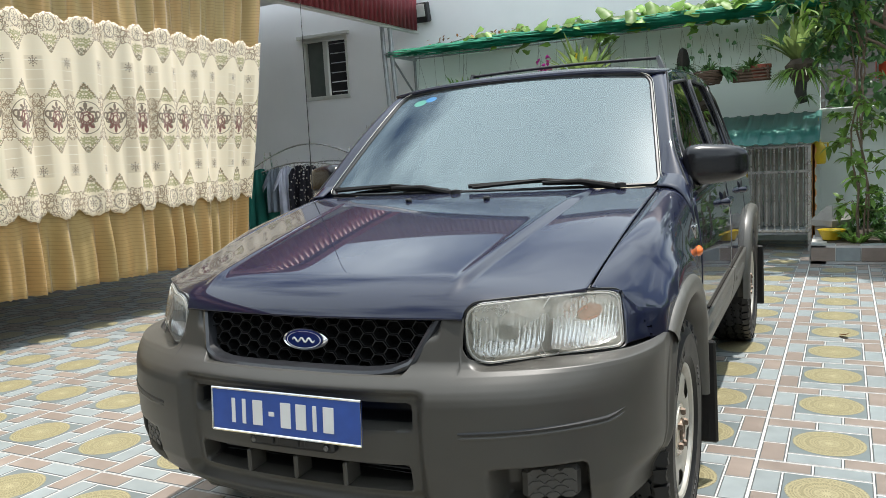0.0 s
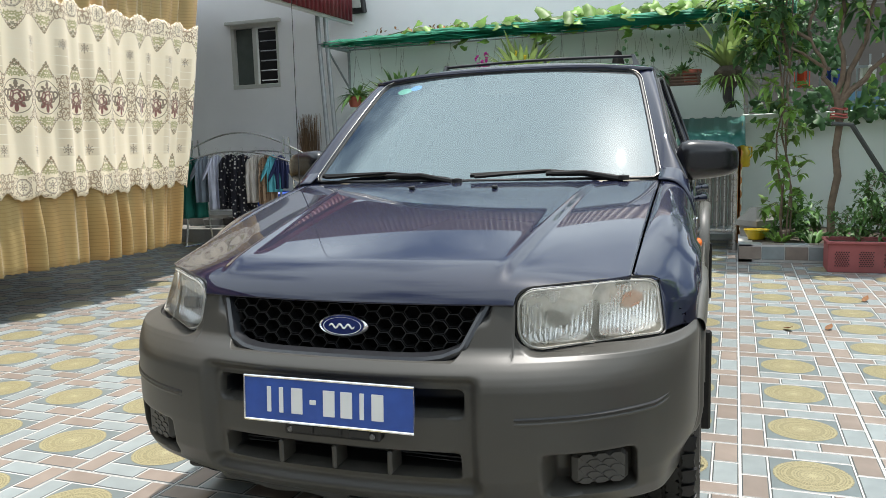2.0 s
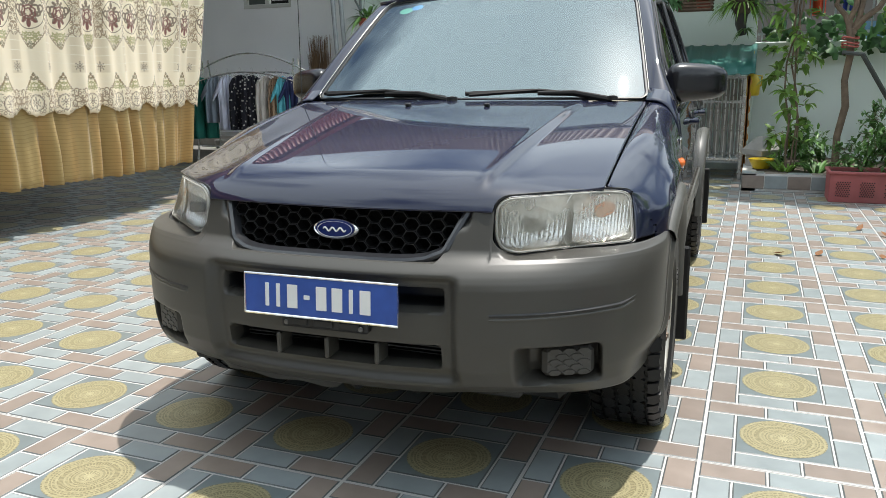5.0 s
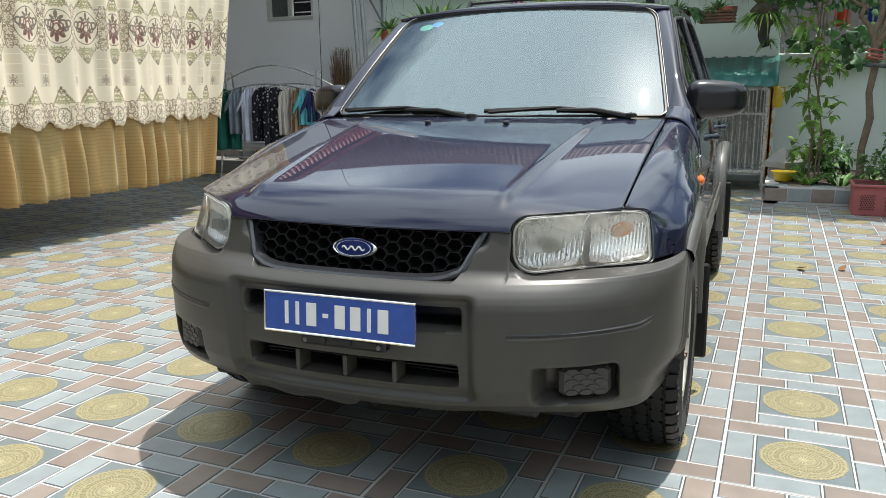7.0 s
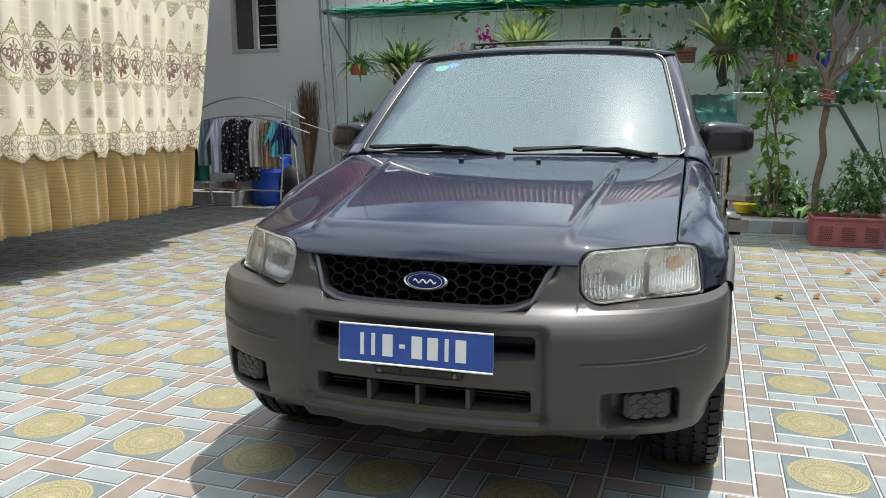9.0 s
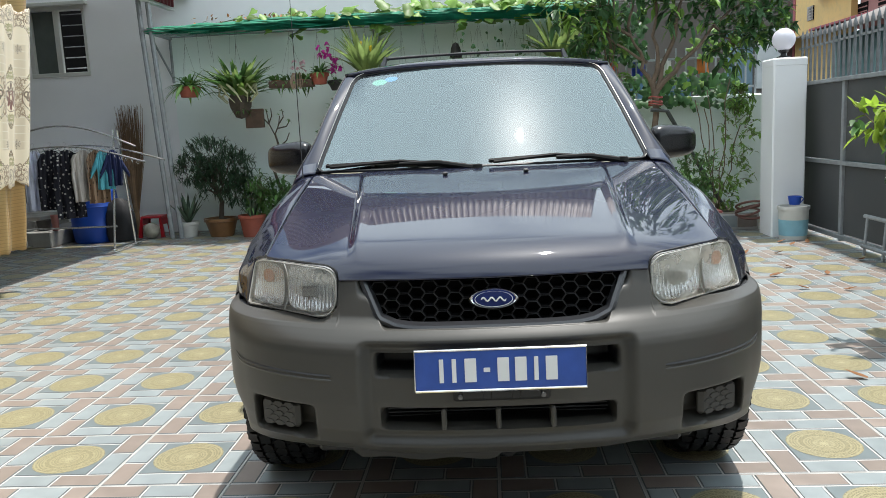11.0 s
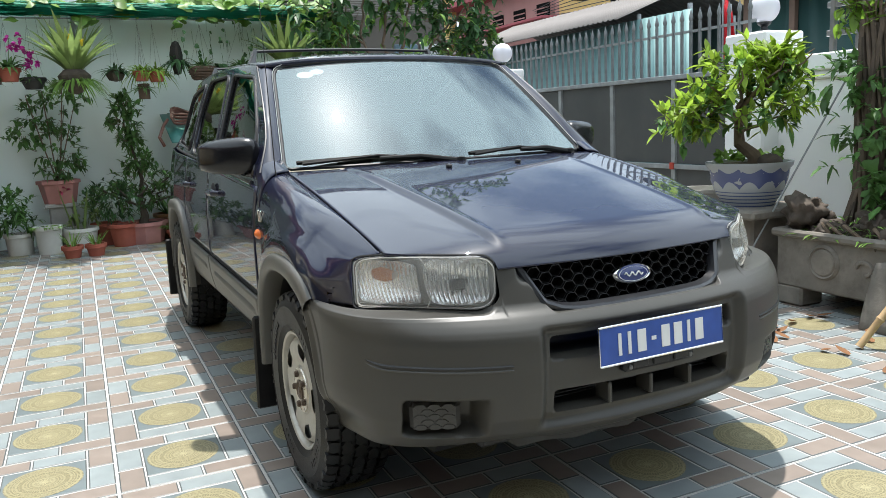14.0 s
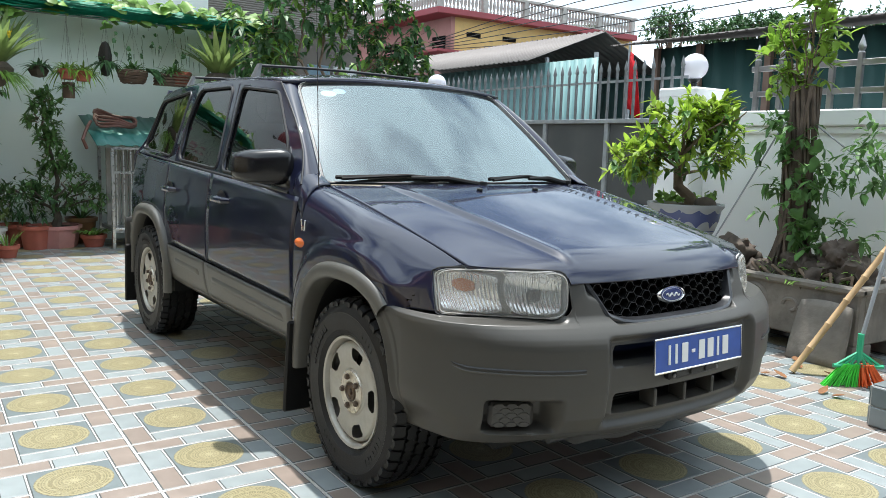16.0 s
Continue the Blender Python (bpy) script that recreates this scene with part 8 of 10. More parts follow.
sprout(t, 0.1, 34, 0.24, 0.025, r2, 0.8, 1.5, LEAF_MID)
hanger(t, 0.05, 0.16, PZ - 1.66)
t = hang("dark_bark_plant", -1.66, 9.42, 2.0, "dark bark slab with a trailing plant")
bm = bmesh.new()
lathe(bm, [(0.0, -0.08), (0.035, -0.06), (0.055, 0.05), (0.065, 0.15), (0.05, 0.24), (0.03, 0.29), (0.0, 0.31)], 14, wob=lambda a: 1 + 0.28 * math.sin(3 * a) + 0.15 * math.sin(7 * a))
part("slab", bm, mat("black_bark", (0.02, 0.017, 0.013), 0.95, 0, 0.3, 20, bump=0.8, bump_scale=60), t)
sprout(t, 0.05, 50, 0.26, 0.04, r2, 1.1, 1.5, LEAF_DARK)
hanger(t, 0.05, 0.26, PZ - 2.0)


def basket(x, y, z, r, h, label, slats=False):
    t = hang("hanging_basket", x, y, z, label)
    if slats:
        for k in range(4):
            for sy in (-1, 1):
                bm = bmesh.new()
                box(bm, (0, sy * 0.11, 0.015 + k * 0.035), (2 * r, 0.018, 0.02), bev=0.003)
                box(bm, (sy * r * 0.9, 0, 0.03 + k * 0.035), (0.018, 0.24, 0.02), bev=0.003)
                part("slat", bm, WOODDARK, t)
        bm = bmesh.new()
        lathe(bm, [(rr, zz + 0.03) for rr, zz in pot_round(0.1, 0.14)], 18, pose(0.1, 0, 0))
        part("pot", bm, TERRA, t)
    else:
        bm = bmesh.new()
        for k in range(9):
            zz = h * k / 8
            rr = r * (0.72 + 0.28 * math.sin(zz / h * 1.6))
            tube(bm, [(rr * math.cos(a) + r2.uniform(-0.006, 0.006), rr * math.sin(a), zz + r2.uniform(-0.006, 0.006)) for a in [j * math.pi / 10 for j in range(21)]], 0.009, 5)
        part("twig_weave", bm, WOODDARK, t)
        bm = bmesh.new()
        lathe(bm, [(0.0, 0.03), (r * 0.75, 0.03), (r * 0.85, h * 0.8), (0.0, h * 0.85)], 18)
        part("moss", bm, SOIL, t)
    sprout(t, h, 70, 0.24, 0.03, r2, 0.6, 1.4, LEAF_MID)
    hanger(t, r, h, PZ - z)
    return t


t = basket(-1.38, 9.4, 1.87, 0.16, 0.13, "round twig basket with orchids")
bm = bmesh.new()
for k in range(16):
    leaf(bm, (0.17, -0.05, 0.12), (r2.uniform(0, 1), -0.5, r2.uniform(-0.2, 0.7)), 0.22, 0.1, 0.8)
part("drooping_leaves", bm, LEAF_DARK, t, normals=False)
basket(-0.93, 9.4, 1.86, 0.2, 0.14, "slatted wooden basket with a clay pot and orchids", True)
bm = bmesh.new()
for k in range(40):
    x, z = r2.uniform(-1.6, -0.6), r2.uniform(2.15, 2.55)
    if r2.random() < 0.5:
        broad(bm, (x, 9.4 + r2.uniform(-0.1, 0.3), z), (r2.uniform(-1, 1), -0.8, 0.2), r2.uniform(0.02, 0.04), r2)
    leaf(bm, (x, 9.45, z), (0.1, 0, -1), 0.1, 0.02)
part("pod_tangle", bm, LEAF_DARK, vine, normals=False)

# ---- the cage with a green roof ----
cage = thing("animal_cage", pose(-1.0, 9.2, 0), "stainless barred cage with a green corrugated roof", "cage")
for x in (-0.66, 0.66):
    for y in (0.0, 0.75):
        bm = bmesh.new()
        box(bm, (x, y, 0.56), (0.035, 0.035, 1.16), bev=0.004)
        part("post", bm, STAINLESS, cage)
for z in (0.22, 1.13, 0.86):
    bm = bmesh.new()
    box(bm, (0, 0, z), (1.3, 0.03, 0.03), bev=0.004)
    part("rail", bm, STAINLESS, cage)
bm = bmesh.new()
box(bm, (0, 0, 0.45), (0.014, 0.014, 0.9), bev=0.002)
bar_me = finish("bar", bm, STAINLESS)
for k in range(17):
    ob = new("bar", bar_me)
    ob.parent = cage
    ob.location = (-0.62 + k * 0.078, 0, 0.22)
for k in range(16):
    bm = bmesh.new()
    box(bm, (-0.62 + k * 0.083, 0.4, 0.68), (0.07, 0.02, 0.9), bev=0.003)
    part("slat", bm, mat("grey_wood_slat", (0.24, 0.23, 0.21), 0.8, 0, 0.2, 8) if k == 0 else bpy.data.materials["grey_wood_slat"], cage)
bm = bmesh.new()
box(bm, (0, 0.4, 0.2), (1.3, 0.8, 0.04))
part("floor_tray", bm, GALV, cage)
bm = bmesh.new()
corrugated(bm, (-0.84, -0.14, 1.16), (1.6, 0, 0), (0, 1.1, 0.34), 11, 0.013, (0, 0, 1))
part("roof", bm, GREENMETAL, cage, "green corrugated metal roof", thick=0.006)
bm = bmesh.new()
grid(bm, lambda u, v: Vector((0.69 + 0.02 * v, -0.04, lerp(0.08, 1.14, u))) + Vector((0.02 * (1 if int(u * 14) % 2 else 0) * v, 0, 0)), 28, 1)
box(bm, (0.70, -0.03, 0.62), (0.03, 0.02, 1.05))
part("edge_board", bm, mat("orange_edge", (0.5, 0.22, 0.07), 0.7, 0, 0.2, 8), cage, "rusty orange scalloped edge board")
# a coiled hose on the cage roof
bm = bmesh.new()
for k in range(4):
    tube(bm, [(-1.55 + 0.21 * math.cos(a + 0.3 * k) * (1 + 0.06 * math.sin(k * 2.1)), 9.55 + 0.12 * math.sin(a), 1.42 + 0.02 * k + 0.06 * math.sin(a) + 0.02 * math.sin(3 * a + k)) for a in [j * math.pi / 10 for j in range(21)]], 0.016, 6)
tube(bm, [(-1.82, 9.5, 1.42), (-1.88, 9.35, 1.36), (-1.95, 9.25, 1.22), (-1.9, 9.3, 1.12)], 0.018, 6)
tagged(part("hose_coil", bm, mat("brown_rubber_hose", (0.14, 0.06, 0.045), 0.6, 0, 0.15)), "brown rubber hose coiled on the cage roof", "hose")
jug = thing("yellow_jug", pose(-0.27, 9.5, 0.92), "yellow plastic jug hung beside the cage", "jug")
bm = bmesh.new()
lathe(bm, [(0.0, 0), (0.075, 0.0), (0.085, 0.02), (0.085, 0.17), (0.05, 0.23), (0.03, 0.24), (0.03, 0.26), (0.0, 0.26)], 20)
part("body", bm, mat("yellow_plastic", (0.6, 0.42, 0.02), 0.4), jug)
bm = bmesh.new()
tube(bm, [(0.04, 0, 0.22), (0.1, 0, 0.22), (0.1, 0, 0.12), (0.08, 0, 0.1)], 0.01, 6)
tube(bm, [(0, 0, 0.26), (0, 0.3, 0.5)], 0.003, 4)
part("handle", bm, bpy.data.materials["yellow_plastic"], jug)
sh = thing("cement_lantern", pose(-0.12, 9.0, 0), "small grey cement lantern with a pyramid cap", "lantern")
bm = bmesh.new()
lathe(bm, [(0.0, 0.0), (0.16, 0), (0.16, 0.3), (0.0, 0.3)], 4)
part("base", bm, CONCRETE, sh)
bm = bmesh.new()
lathe(bm, [(0.0, 0.3), (0.2, 0.3), (0.2, 0.36), (0.05, 0.5), (0.0, 0.5)], 4)
part("cap", bm, CONCRETE, sh)
bm = bmesh.new()
lathe(bm, [(0.0, 0), (0.08, 0), (0.13, 0.1), (0.12, 0.1), (0.07, 0.015), (0.0, 0.015)], 20, pose(-0.12, 8.68, 0.19))
tagged(part("bowl", bm, bpy.data.materials["yellow_plastic"]), "yellow bowl on the bed's edge", "bowl")

# ---- flower bed with a tiled kerb ----
bed = thing("flower_bed", pose(-0.3, 8.27, 0), "raised flower bed with a kerb of grey and pink tiles", "flower bed")
bm = bmesh.new()
box(bm, (0.98, 0.07, 0.09), (1.96, 0.14, 0.18), bev=0.004)
box(bm, (0.07, 0.95, 0.09), (0.14, 1.9, 0.18), bev=0.004)
part("kerb", bm, GROUT, bed)
bm = bmesh.new()
grid(bm, lambda u, v: Vector((0.1 + 1.86 * u, 0.1 + 1.8 * v, 0.16 + 0.03 * math.sin(u * 9 + v * 5))), 14, 12)
part("soil", bm, SOIL, bed)
for k in range(9):
    bm = bmesh.new()
    box(bm, (0.112 + k * 0.215, -0.003, 0.095), (0.207, 0.01, 0.13), bev=0.003)
    part("kerb_tile", bm, TILE_GREY if k % 2 else TILE_PINK, bed)
    bm = bmesh.new()
    box(bm, (0.112 + k * 0.215, 0.07, 0.183), (0.207, 0.135, 0.008), bev=0.003)
    part("kerb_tile", bm, TILE_PINK if k % 2 else TILE_GREY, bed)

r3 = random.Random(5)
tree = thing("garden_tree", pose(0.62, 8.62, 0.14), "young tree with broad leaves tied to a slanting prop", "tree")
bm = bmesh.new()
tube(bm, [(-0.04, 0, 0.0), (-0.05, 0, 0.4), (0.0, 0, 0.7), (-0.03, 0, 0.95), (0.0, 0, 1.2), (-0.02, 0, 1.45)], [0.042, 0.034, 0.036, 0.032, 0.035, 0.038], 12)
limbs = [((-0.02, 0, 1.4), (-0.28, 0.0, 2.05)), ((-0.02, 0, 1.4), (0.02, 0.05, 2.3)), ((0.0, 0, 1.4), (0.32, 0, 2.5)), ((0.02, 0, 1.45), (0.6, -0.1, 2.1)), ((-0.28, 0, 2.05), (-0.85, -0.1, 2.5)), ((-0.28, 0, 2.05), (-0.2, 0.1, 2.8)), ((0.02, 0.05, 2.3), (0.0, -0.2, 3.0)), ((0.32, 0, 2.5), (0.75, 0.1, 3.0)), ((0.6, -0.1, 2.1), (1.1, 0, 2.5)), ((0.6, -0.1, 2.1), (0.9, 0.1, 1.9)), ((-0.1, 0, 1.75), (-0.7, 0, 2.15)), ((0.32, 0, 2.5), (0.5, 0.1, 3.6)), ((0.5, 0.1, 3.6), (0.9, 0.1, 4.4)), ((0.75, 0.1, 3.0), (1.5, 0.15, 3.8)), ((0.0, -0.2, 3.0), (0.15, 0.1, 4.2))]
for a, b in limbs:
    r0 = 0.032 if a[2] < 1.6 else 0.018
    tube(bm, limb(r3, a, b, 7, 0.035), [r0 * (1 - 0.085 * k) for k in range(8)], 8)
part("trunk", bm, BARK, tree)
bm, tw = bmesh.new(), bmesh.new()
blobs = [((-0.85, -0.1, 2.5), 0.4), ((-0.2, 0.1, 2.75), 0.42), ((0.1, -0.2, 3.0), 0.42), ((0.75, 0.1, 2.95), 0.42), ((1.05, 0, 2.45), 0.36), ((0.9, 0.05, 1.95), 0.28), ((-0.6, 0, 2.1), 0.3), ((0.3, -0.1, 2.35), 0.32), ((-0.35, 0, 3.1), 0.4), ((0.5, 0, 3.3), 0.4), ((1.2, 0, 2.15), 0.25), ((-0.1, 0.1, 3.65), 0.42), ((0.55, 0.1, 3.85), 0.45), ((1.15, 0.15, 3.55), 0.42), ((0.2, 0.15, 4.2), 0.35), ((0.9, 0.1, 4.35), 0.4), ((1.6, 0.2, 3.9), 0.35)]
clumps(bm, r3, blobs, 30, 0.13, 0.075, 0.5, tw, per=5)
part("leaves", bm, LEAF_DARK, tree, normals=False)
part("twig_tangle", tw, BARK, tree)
# second leaf set over the same crown: sunlight put into a lighter colour
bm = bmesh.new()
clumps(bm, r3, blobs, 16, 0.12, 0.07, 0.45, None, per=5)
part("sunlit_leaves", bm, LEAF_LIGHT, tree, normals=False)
bm = bmesh.new()
for z in (1.28, 1.31, 1.36):
    tube(bm, [(0.075 * math.cos(a) - 0.01, 0.075 * math.sin(a), z + 0.01 * math.sin(2 * a)) for a in [k * math.pi / 8 for k in range(17)]], 0.008, 5)
part("tie", bm, mat("red_twine", (0.4, 0.1, 0.08), 0.8), tree)
bm = bmesh.new()
tube(bm, [(-0.08, -0.08, 1.22), (0.1, -0.08, 1.2), (0.85, 0.25, 0.02)], [0.022, 0.024, 0.024], 8)
part("prop", bm, mat("dark_grey_prop", (0.06, 0.065, 0.06), 0.7), tree)
# broad-leaved gourd vine along the low wall
gv = thing("wall_vine", pose(0, 0, 0), "gourd vine with large leaves along the low wall", "vine")
bm = bmesh.new()
for k in range(190):
    x = r3.uniform(-0.15, 2.0)
    broad(bm, (x, r3.uniform(9.7, 10.25), 1.5 + r3.uniform(-0.12, 0.32)), (r3.uniform(-0.9, 0.9), -0.9, r3.uniform(-0.3, 0.9)), r3.uniform(0.04, 0.095), r3)
part("leaves", bm, LEAF_DARK, gv, normals=False)
bm = bmesh.new()
for k in range(40):
    x = r3.uniform(1.0, 2.0)
    broad(bm, (x, r3.uniform(9.5, 10.2), 1.5 + r3.uniform(-0.05, 0.9)), (r3.uniform(-0.6, 0.6), -0.9, r3.uniform(-0.1, 0.7)), r3.uniform(0.04, 0.09), r3)
part("light_leaves", bm, LEAF_LIGHT, gv, normals=False)
bm = bmesh.new()
tube(bm, [(-0.2, 10.15, 1.55), (0.5, 10.1, 1.62), (1.2, 10.12, 1.58), (2.0, 10.1, 1.66)], 0.008, 5)
part("stem", bm, LEAF_MID, gv)

# climber left of the tree
cl = thing("climber", pose(0.1, 8.6, 0.15), "thin climbing shrub reaching up to the pergola", "shrub")
bm = bmesh.new()
for k in range(4):
    tube(bm, limb(r3, (0.03 * k, 0, 0), (-0.08 + 0.05 * k, 0.1, 2.5), 9, 0.05), 0.009, 6)
part("stem_tangle", bm, BARK, cl)
bm, tw = bmesh.new(), bmesh.new()
clumps(bm, r3, [((0.0, 0, 0.45), (0.15, 0.15, 0.15)), ((0.05, 0, 0.75), (0.2, 0.15, 0.16)), ((-0.02, 0, 1.0), (0.16, 0.15, 0.14)), ((0.05, 0, 1.25), (0.24, 0.16, 0.14)), ((0.0, 0, 1.6), (0.2, 0.16, 0.2)), ((0.0, 0, 2.0), (0.22, 0.16, 0.2))], 11, 0.105, 0.07, 0.4, tw, per=5, seg=3)
part("leaves", bm, LEAF_LIGHT, cl, normals=False)
part("twig_tangle", tw, BARK, cl)
# low plants of the bed
for x, y, nm, lab, kind_ in ((0.1, 8.5, "grass_clump", "strap-leaved clump in the flower bed", 0), (0.4, 8.48, "grass_clump", "strap-leaved clump in the flower bed", 0), (0.75, 8.5, "grass_clump", "strap-leaved clump in the flower bed", 0), (0.2, 8.85, "bed_shrub", "low leafy shrub in the flower bed", 1), (0.95, 8.7, "bed_shrub", "leafy shrub in the flower bed", 1), (1.3, 8.6, "bed_shrub", "tall thin-leaved shrub beside the pillar", 2)):
    t = thing(nm, pose(x, y, 0.15), lab, "plant", "plants of the flower bed")
    bm = bmesh.new()
    if kind_ == 0:
        for k in range(30):
            a = r3.uniform(0, 6.28)
            leaf(bm, (0.04 * math.cos(a), 0.04 * math.sin(a), 0), (0.7 * math.cos(a), 0.7 * math.sin(a), 1), r3.uniform(0.25, 0.45), 0.035, 0.5, n=5)
        part("leaves", bm, LEAF_LIGHT if x < 0.3 else LEAF_MID, t, normals=False)
    elif kind_ == 1:
        clumps(bm, r3, [((0, 0, 0.18), (0.24, 0.2, 0.16)), ((0.1, 0.05, 0.32), (0.18, 0.15, 0.14))], 40, 0.09, 0.04, 0.4)
        part("leaves", bm, LEAF_MID, t, normals=False)
    else:
        tw = bmesh.new()
        for k in range(6):
            tube(tw, limb(r3, (0, 0, 0), (0.25 * math.cos(k), 0.2 * math.sin(k), 1.0 + 0.1 * k), 6, 0.03), 0.006, 5)
        clumps(bm, r3, [((0, 0, 0.2), (0.3, 0.22, 0.2)), ((0.12, 0, 0.5), (0.25, 0.2, 0.25)), ((0.22, 0, 0.9), (0.2, 0.15, 0.3)), ((0.25, 0, 1.3), (0.1, 0.1, 0.15))], 44, 0.065, 0.035, 0.3, tw, per=5)
        part("leaves", bm, LEAF_LIGHT, t, normals=False)
        part("twig_tangle", tw, BARK, t)
# red crate
crate = thing("plastic_crate", pose(0.78, 7.95, 0), "red perforated plastic crate used as a planter", "crate")
CRATE = mat("faded_red_plastic", (0.36, 0.10, 0.10), 0.6, 0, 0.12, 8, dirt=0.3)
for c, s in (((0, -0.19, 0.14), (0.62, 0.015, 0.28)), ((0, 0.19, 0.14), (0.62, 0.015, 0.28)), ((-0.305, 0, 0.14), (0.015, 0.38, 0.28)), ((0.305, 0, 0.14), (0.015, 0.38, 0.28)), ((0, 0, 0.02), (0.6, 0.37, 0.02))):
    bm = bmesh.new()
    box(bm, c, s, bev=0.004)
    part("side" if c[2] > 0.1 else "base", bm, CRATE, crate)
bm = bmesh.new()
for c, s in (((0, -0.2, 0.272), (0.66, 0.03, 0.025)), ((0, 0.2, 0.272), (0.66, 0.03, 0.025)), ((-0.315, 0, 0.272), (0.03, 0.4, 0.025)), ((0.315, 0, 0.272), (0.03, 0.4, 0.025))):
    box(bm, c, s, bev=0.005)
part("rim", bm, CRATE, crate)
for g in range(3):
    bm = bmesh.new()
    for i in range(6):
        for j in range(8):
            box(bm, (-0.2 + g * 0.2 - 0.05 + i * 0.02 + (0.01 if j % 2 else 0), -0.199, 0.06 + j * 0.018), (0.01, 0.004, 0.01))
    tagged(part("holes", bm, BLACK, crate), kind="stuff")
bm = bmesh.new()
box(bm, (0, 0, 0.2), (0.58, 0.36, 0.1))
part("soil", bm, SOIL, crate)
bm, tw = bmesh.new(), bmesh.new()
clumps(bm, r3, [((0.0, 0.05, 0.42), (0.28, 0.2, 0.16)), ((0.15, 0.1, 0.7), (0.2, 0.15, 0.2))], 40, 0.07, 0.035, 0.3, tw)
part("leaves", bm, LEAF_MID, crate, normals=False)
part("twig_tangle", tw, BARK, crate)
# paint bucket by the pillar
bk = thing("paint_bucket", pose(1.74, 7.5, 0), "white paint bucket with pale blue stripes by the pillar", "bucket")
bm = bmesh.new()
lathe(bm, [(0.0, 0), (0.13, 0), (0.145, 0.3), (0.155, 0.3), (0.155, 0.335), (0.135, 0.335), (0.12, 0.02), (0.0, 0.02)], 28)
part("body", bm, WHITEPOT, bk)
bm = bmesh.new()
lathe(bm, [(0.1335, 0.04), (0.1405, 0.2)], 28)
part("stripe", bm, mat("pale_blue_print", (0.25, 0.5, 0.6), 0.5), bk)
bm = bmesh.new()
lathe(bm, [(0.0, 0.345), (0.05, 0.345), (0.065, 0.43), (0.06, 0.43), (0.045, 0.355), (0.0, 0.355)], 20, pose(0.01, 0, 0))
tube(bm, [(0.075, 0, 0.42), (0.1, 0, 0.4), (0.065, 0, 0.36)], 0.006, 5)
part("scoop", bm, bpy.data.materials["blue_plastic"], bk)
bm = bmesh.new()
for k in range(4):
    tube(bm, [(1.5 + 0.14 * math.cos(a), 8.1 + 0.1 * math.sin(a), 0.2 + 0.03 * k + 0.05 * math.sin(a + k)) for a in [j * math.pi / 10 for j in range(21)]], 0.012, 6)
tagged(part("hose_pile", bm, bpy.data.materials["brown_rubber_hose"]), "brown hose piled at the bed's edge", "hose")

# ---- along the right wall ----
r4 = random.Random(8)
STONE = mat("carved_grey_stone", (0.19, 0.17, 0.145), 0.85, 0, 0.25, 5, bump=0.5, bump_scale=22, dirt=0.7, dirt_color=(0.08, 0.07, 0.058), dirt_scale=7)
planter = thing("stone_planter", pose(1.22, 2.32, 0), "carved grey stone planter with a round relief, on feet", "planter")
bm = bmesh.new()
box(bm, (0.04, 0.54, 0.30), (0.08, 1.08, 0.36), bev=0.012)
box(bm, (0.66, 0.54, 0.30), (0.08, 1.08, 0.36), bev=0.012)
box(bm, (0.35, 0.04, 0.30), (0.56, 0.08, 0.36), bev=0.012)
box(bm, (0.35, 1.04, 0.30), (0.56, 0.08, 0.36), bev=0.012)
box(bm, (0.35, 0.54, 0.15), (0.6, 1.0, 0.06))
part("trough", bm, STONE, planter)
bm = bmesh.new()
for c, s in (((0.0, 0.54, 0.465), (0.06, 1.14, 0.05)), ((0.35, 0.0, 0.465), (0.74, 0.06, 0.05)), ((0.35, 1.08, 0.465), (0.74, 0.06, 0.05))):
    box(bm, c, s, bev=0.014)
part("lip", bm, STONE, planter)
for y in (0.1, 0.98):
    for x in (0.1, 0.6):
        bm = bmesh.new()
        box(bm, (x, y, 0.065), (0.2, 0.2, 0.13), bev=0.015)
        part("foot", bm, STONE, planter)
bm = bmesh.new()
lathe(bm, [(0.0, 0.016), (0.075, 0.016), (0.085, 0.008), (0.095, 0.018), (0.11, 0.0)], 30, pose(-0.002, 0.72, 0.31, 0, -90, 0))
part("round_relief", bm, STONE, planter)
for k in range(4):
    bm = bmesh.new()
    tube(bm, [(-0.004, 0.12 + 0.11 * k + 0.05 * math.cos(a), 0.28 + 0.04 * math.sin(a) + 0.03 * (k % 2)) for a in [j * 0.5 for j in range(10)]], 0.012, 6)
    part("scroll_relief", bm, STONE, planter)
bm = bmesh.new()
grid(bm, lambda u, v: Vector((0.07 + 0.56 * u, 0.07 + 0.94 * v, 0.42 + 0.03 * math.sin(u * 8 + v * 11))), 10, 14)
part("soil", bm, SOIL, planter)

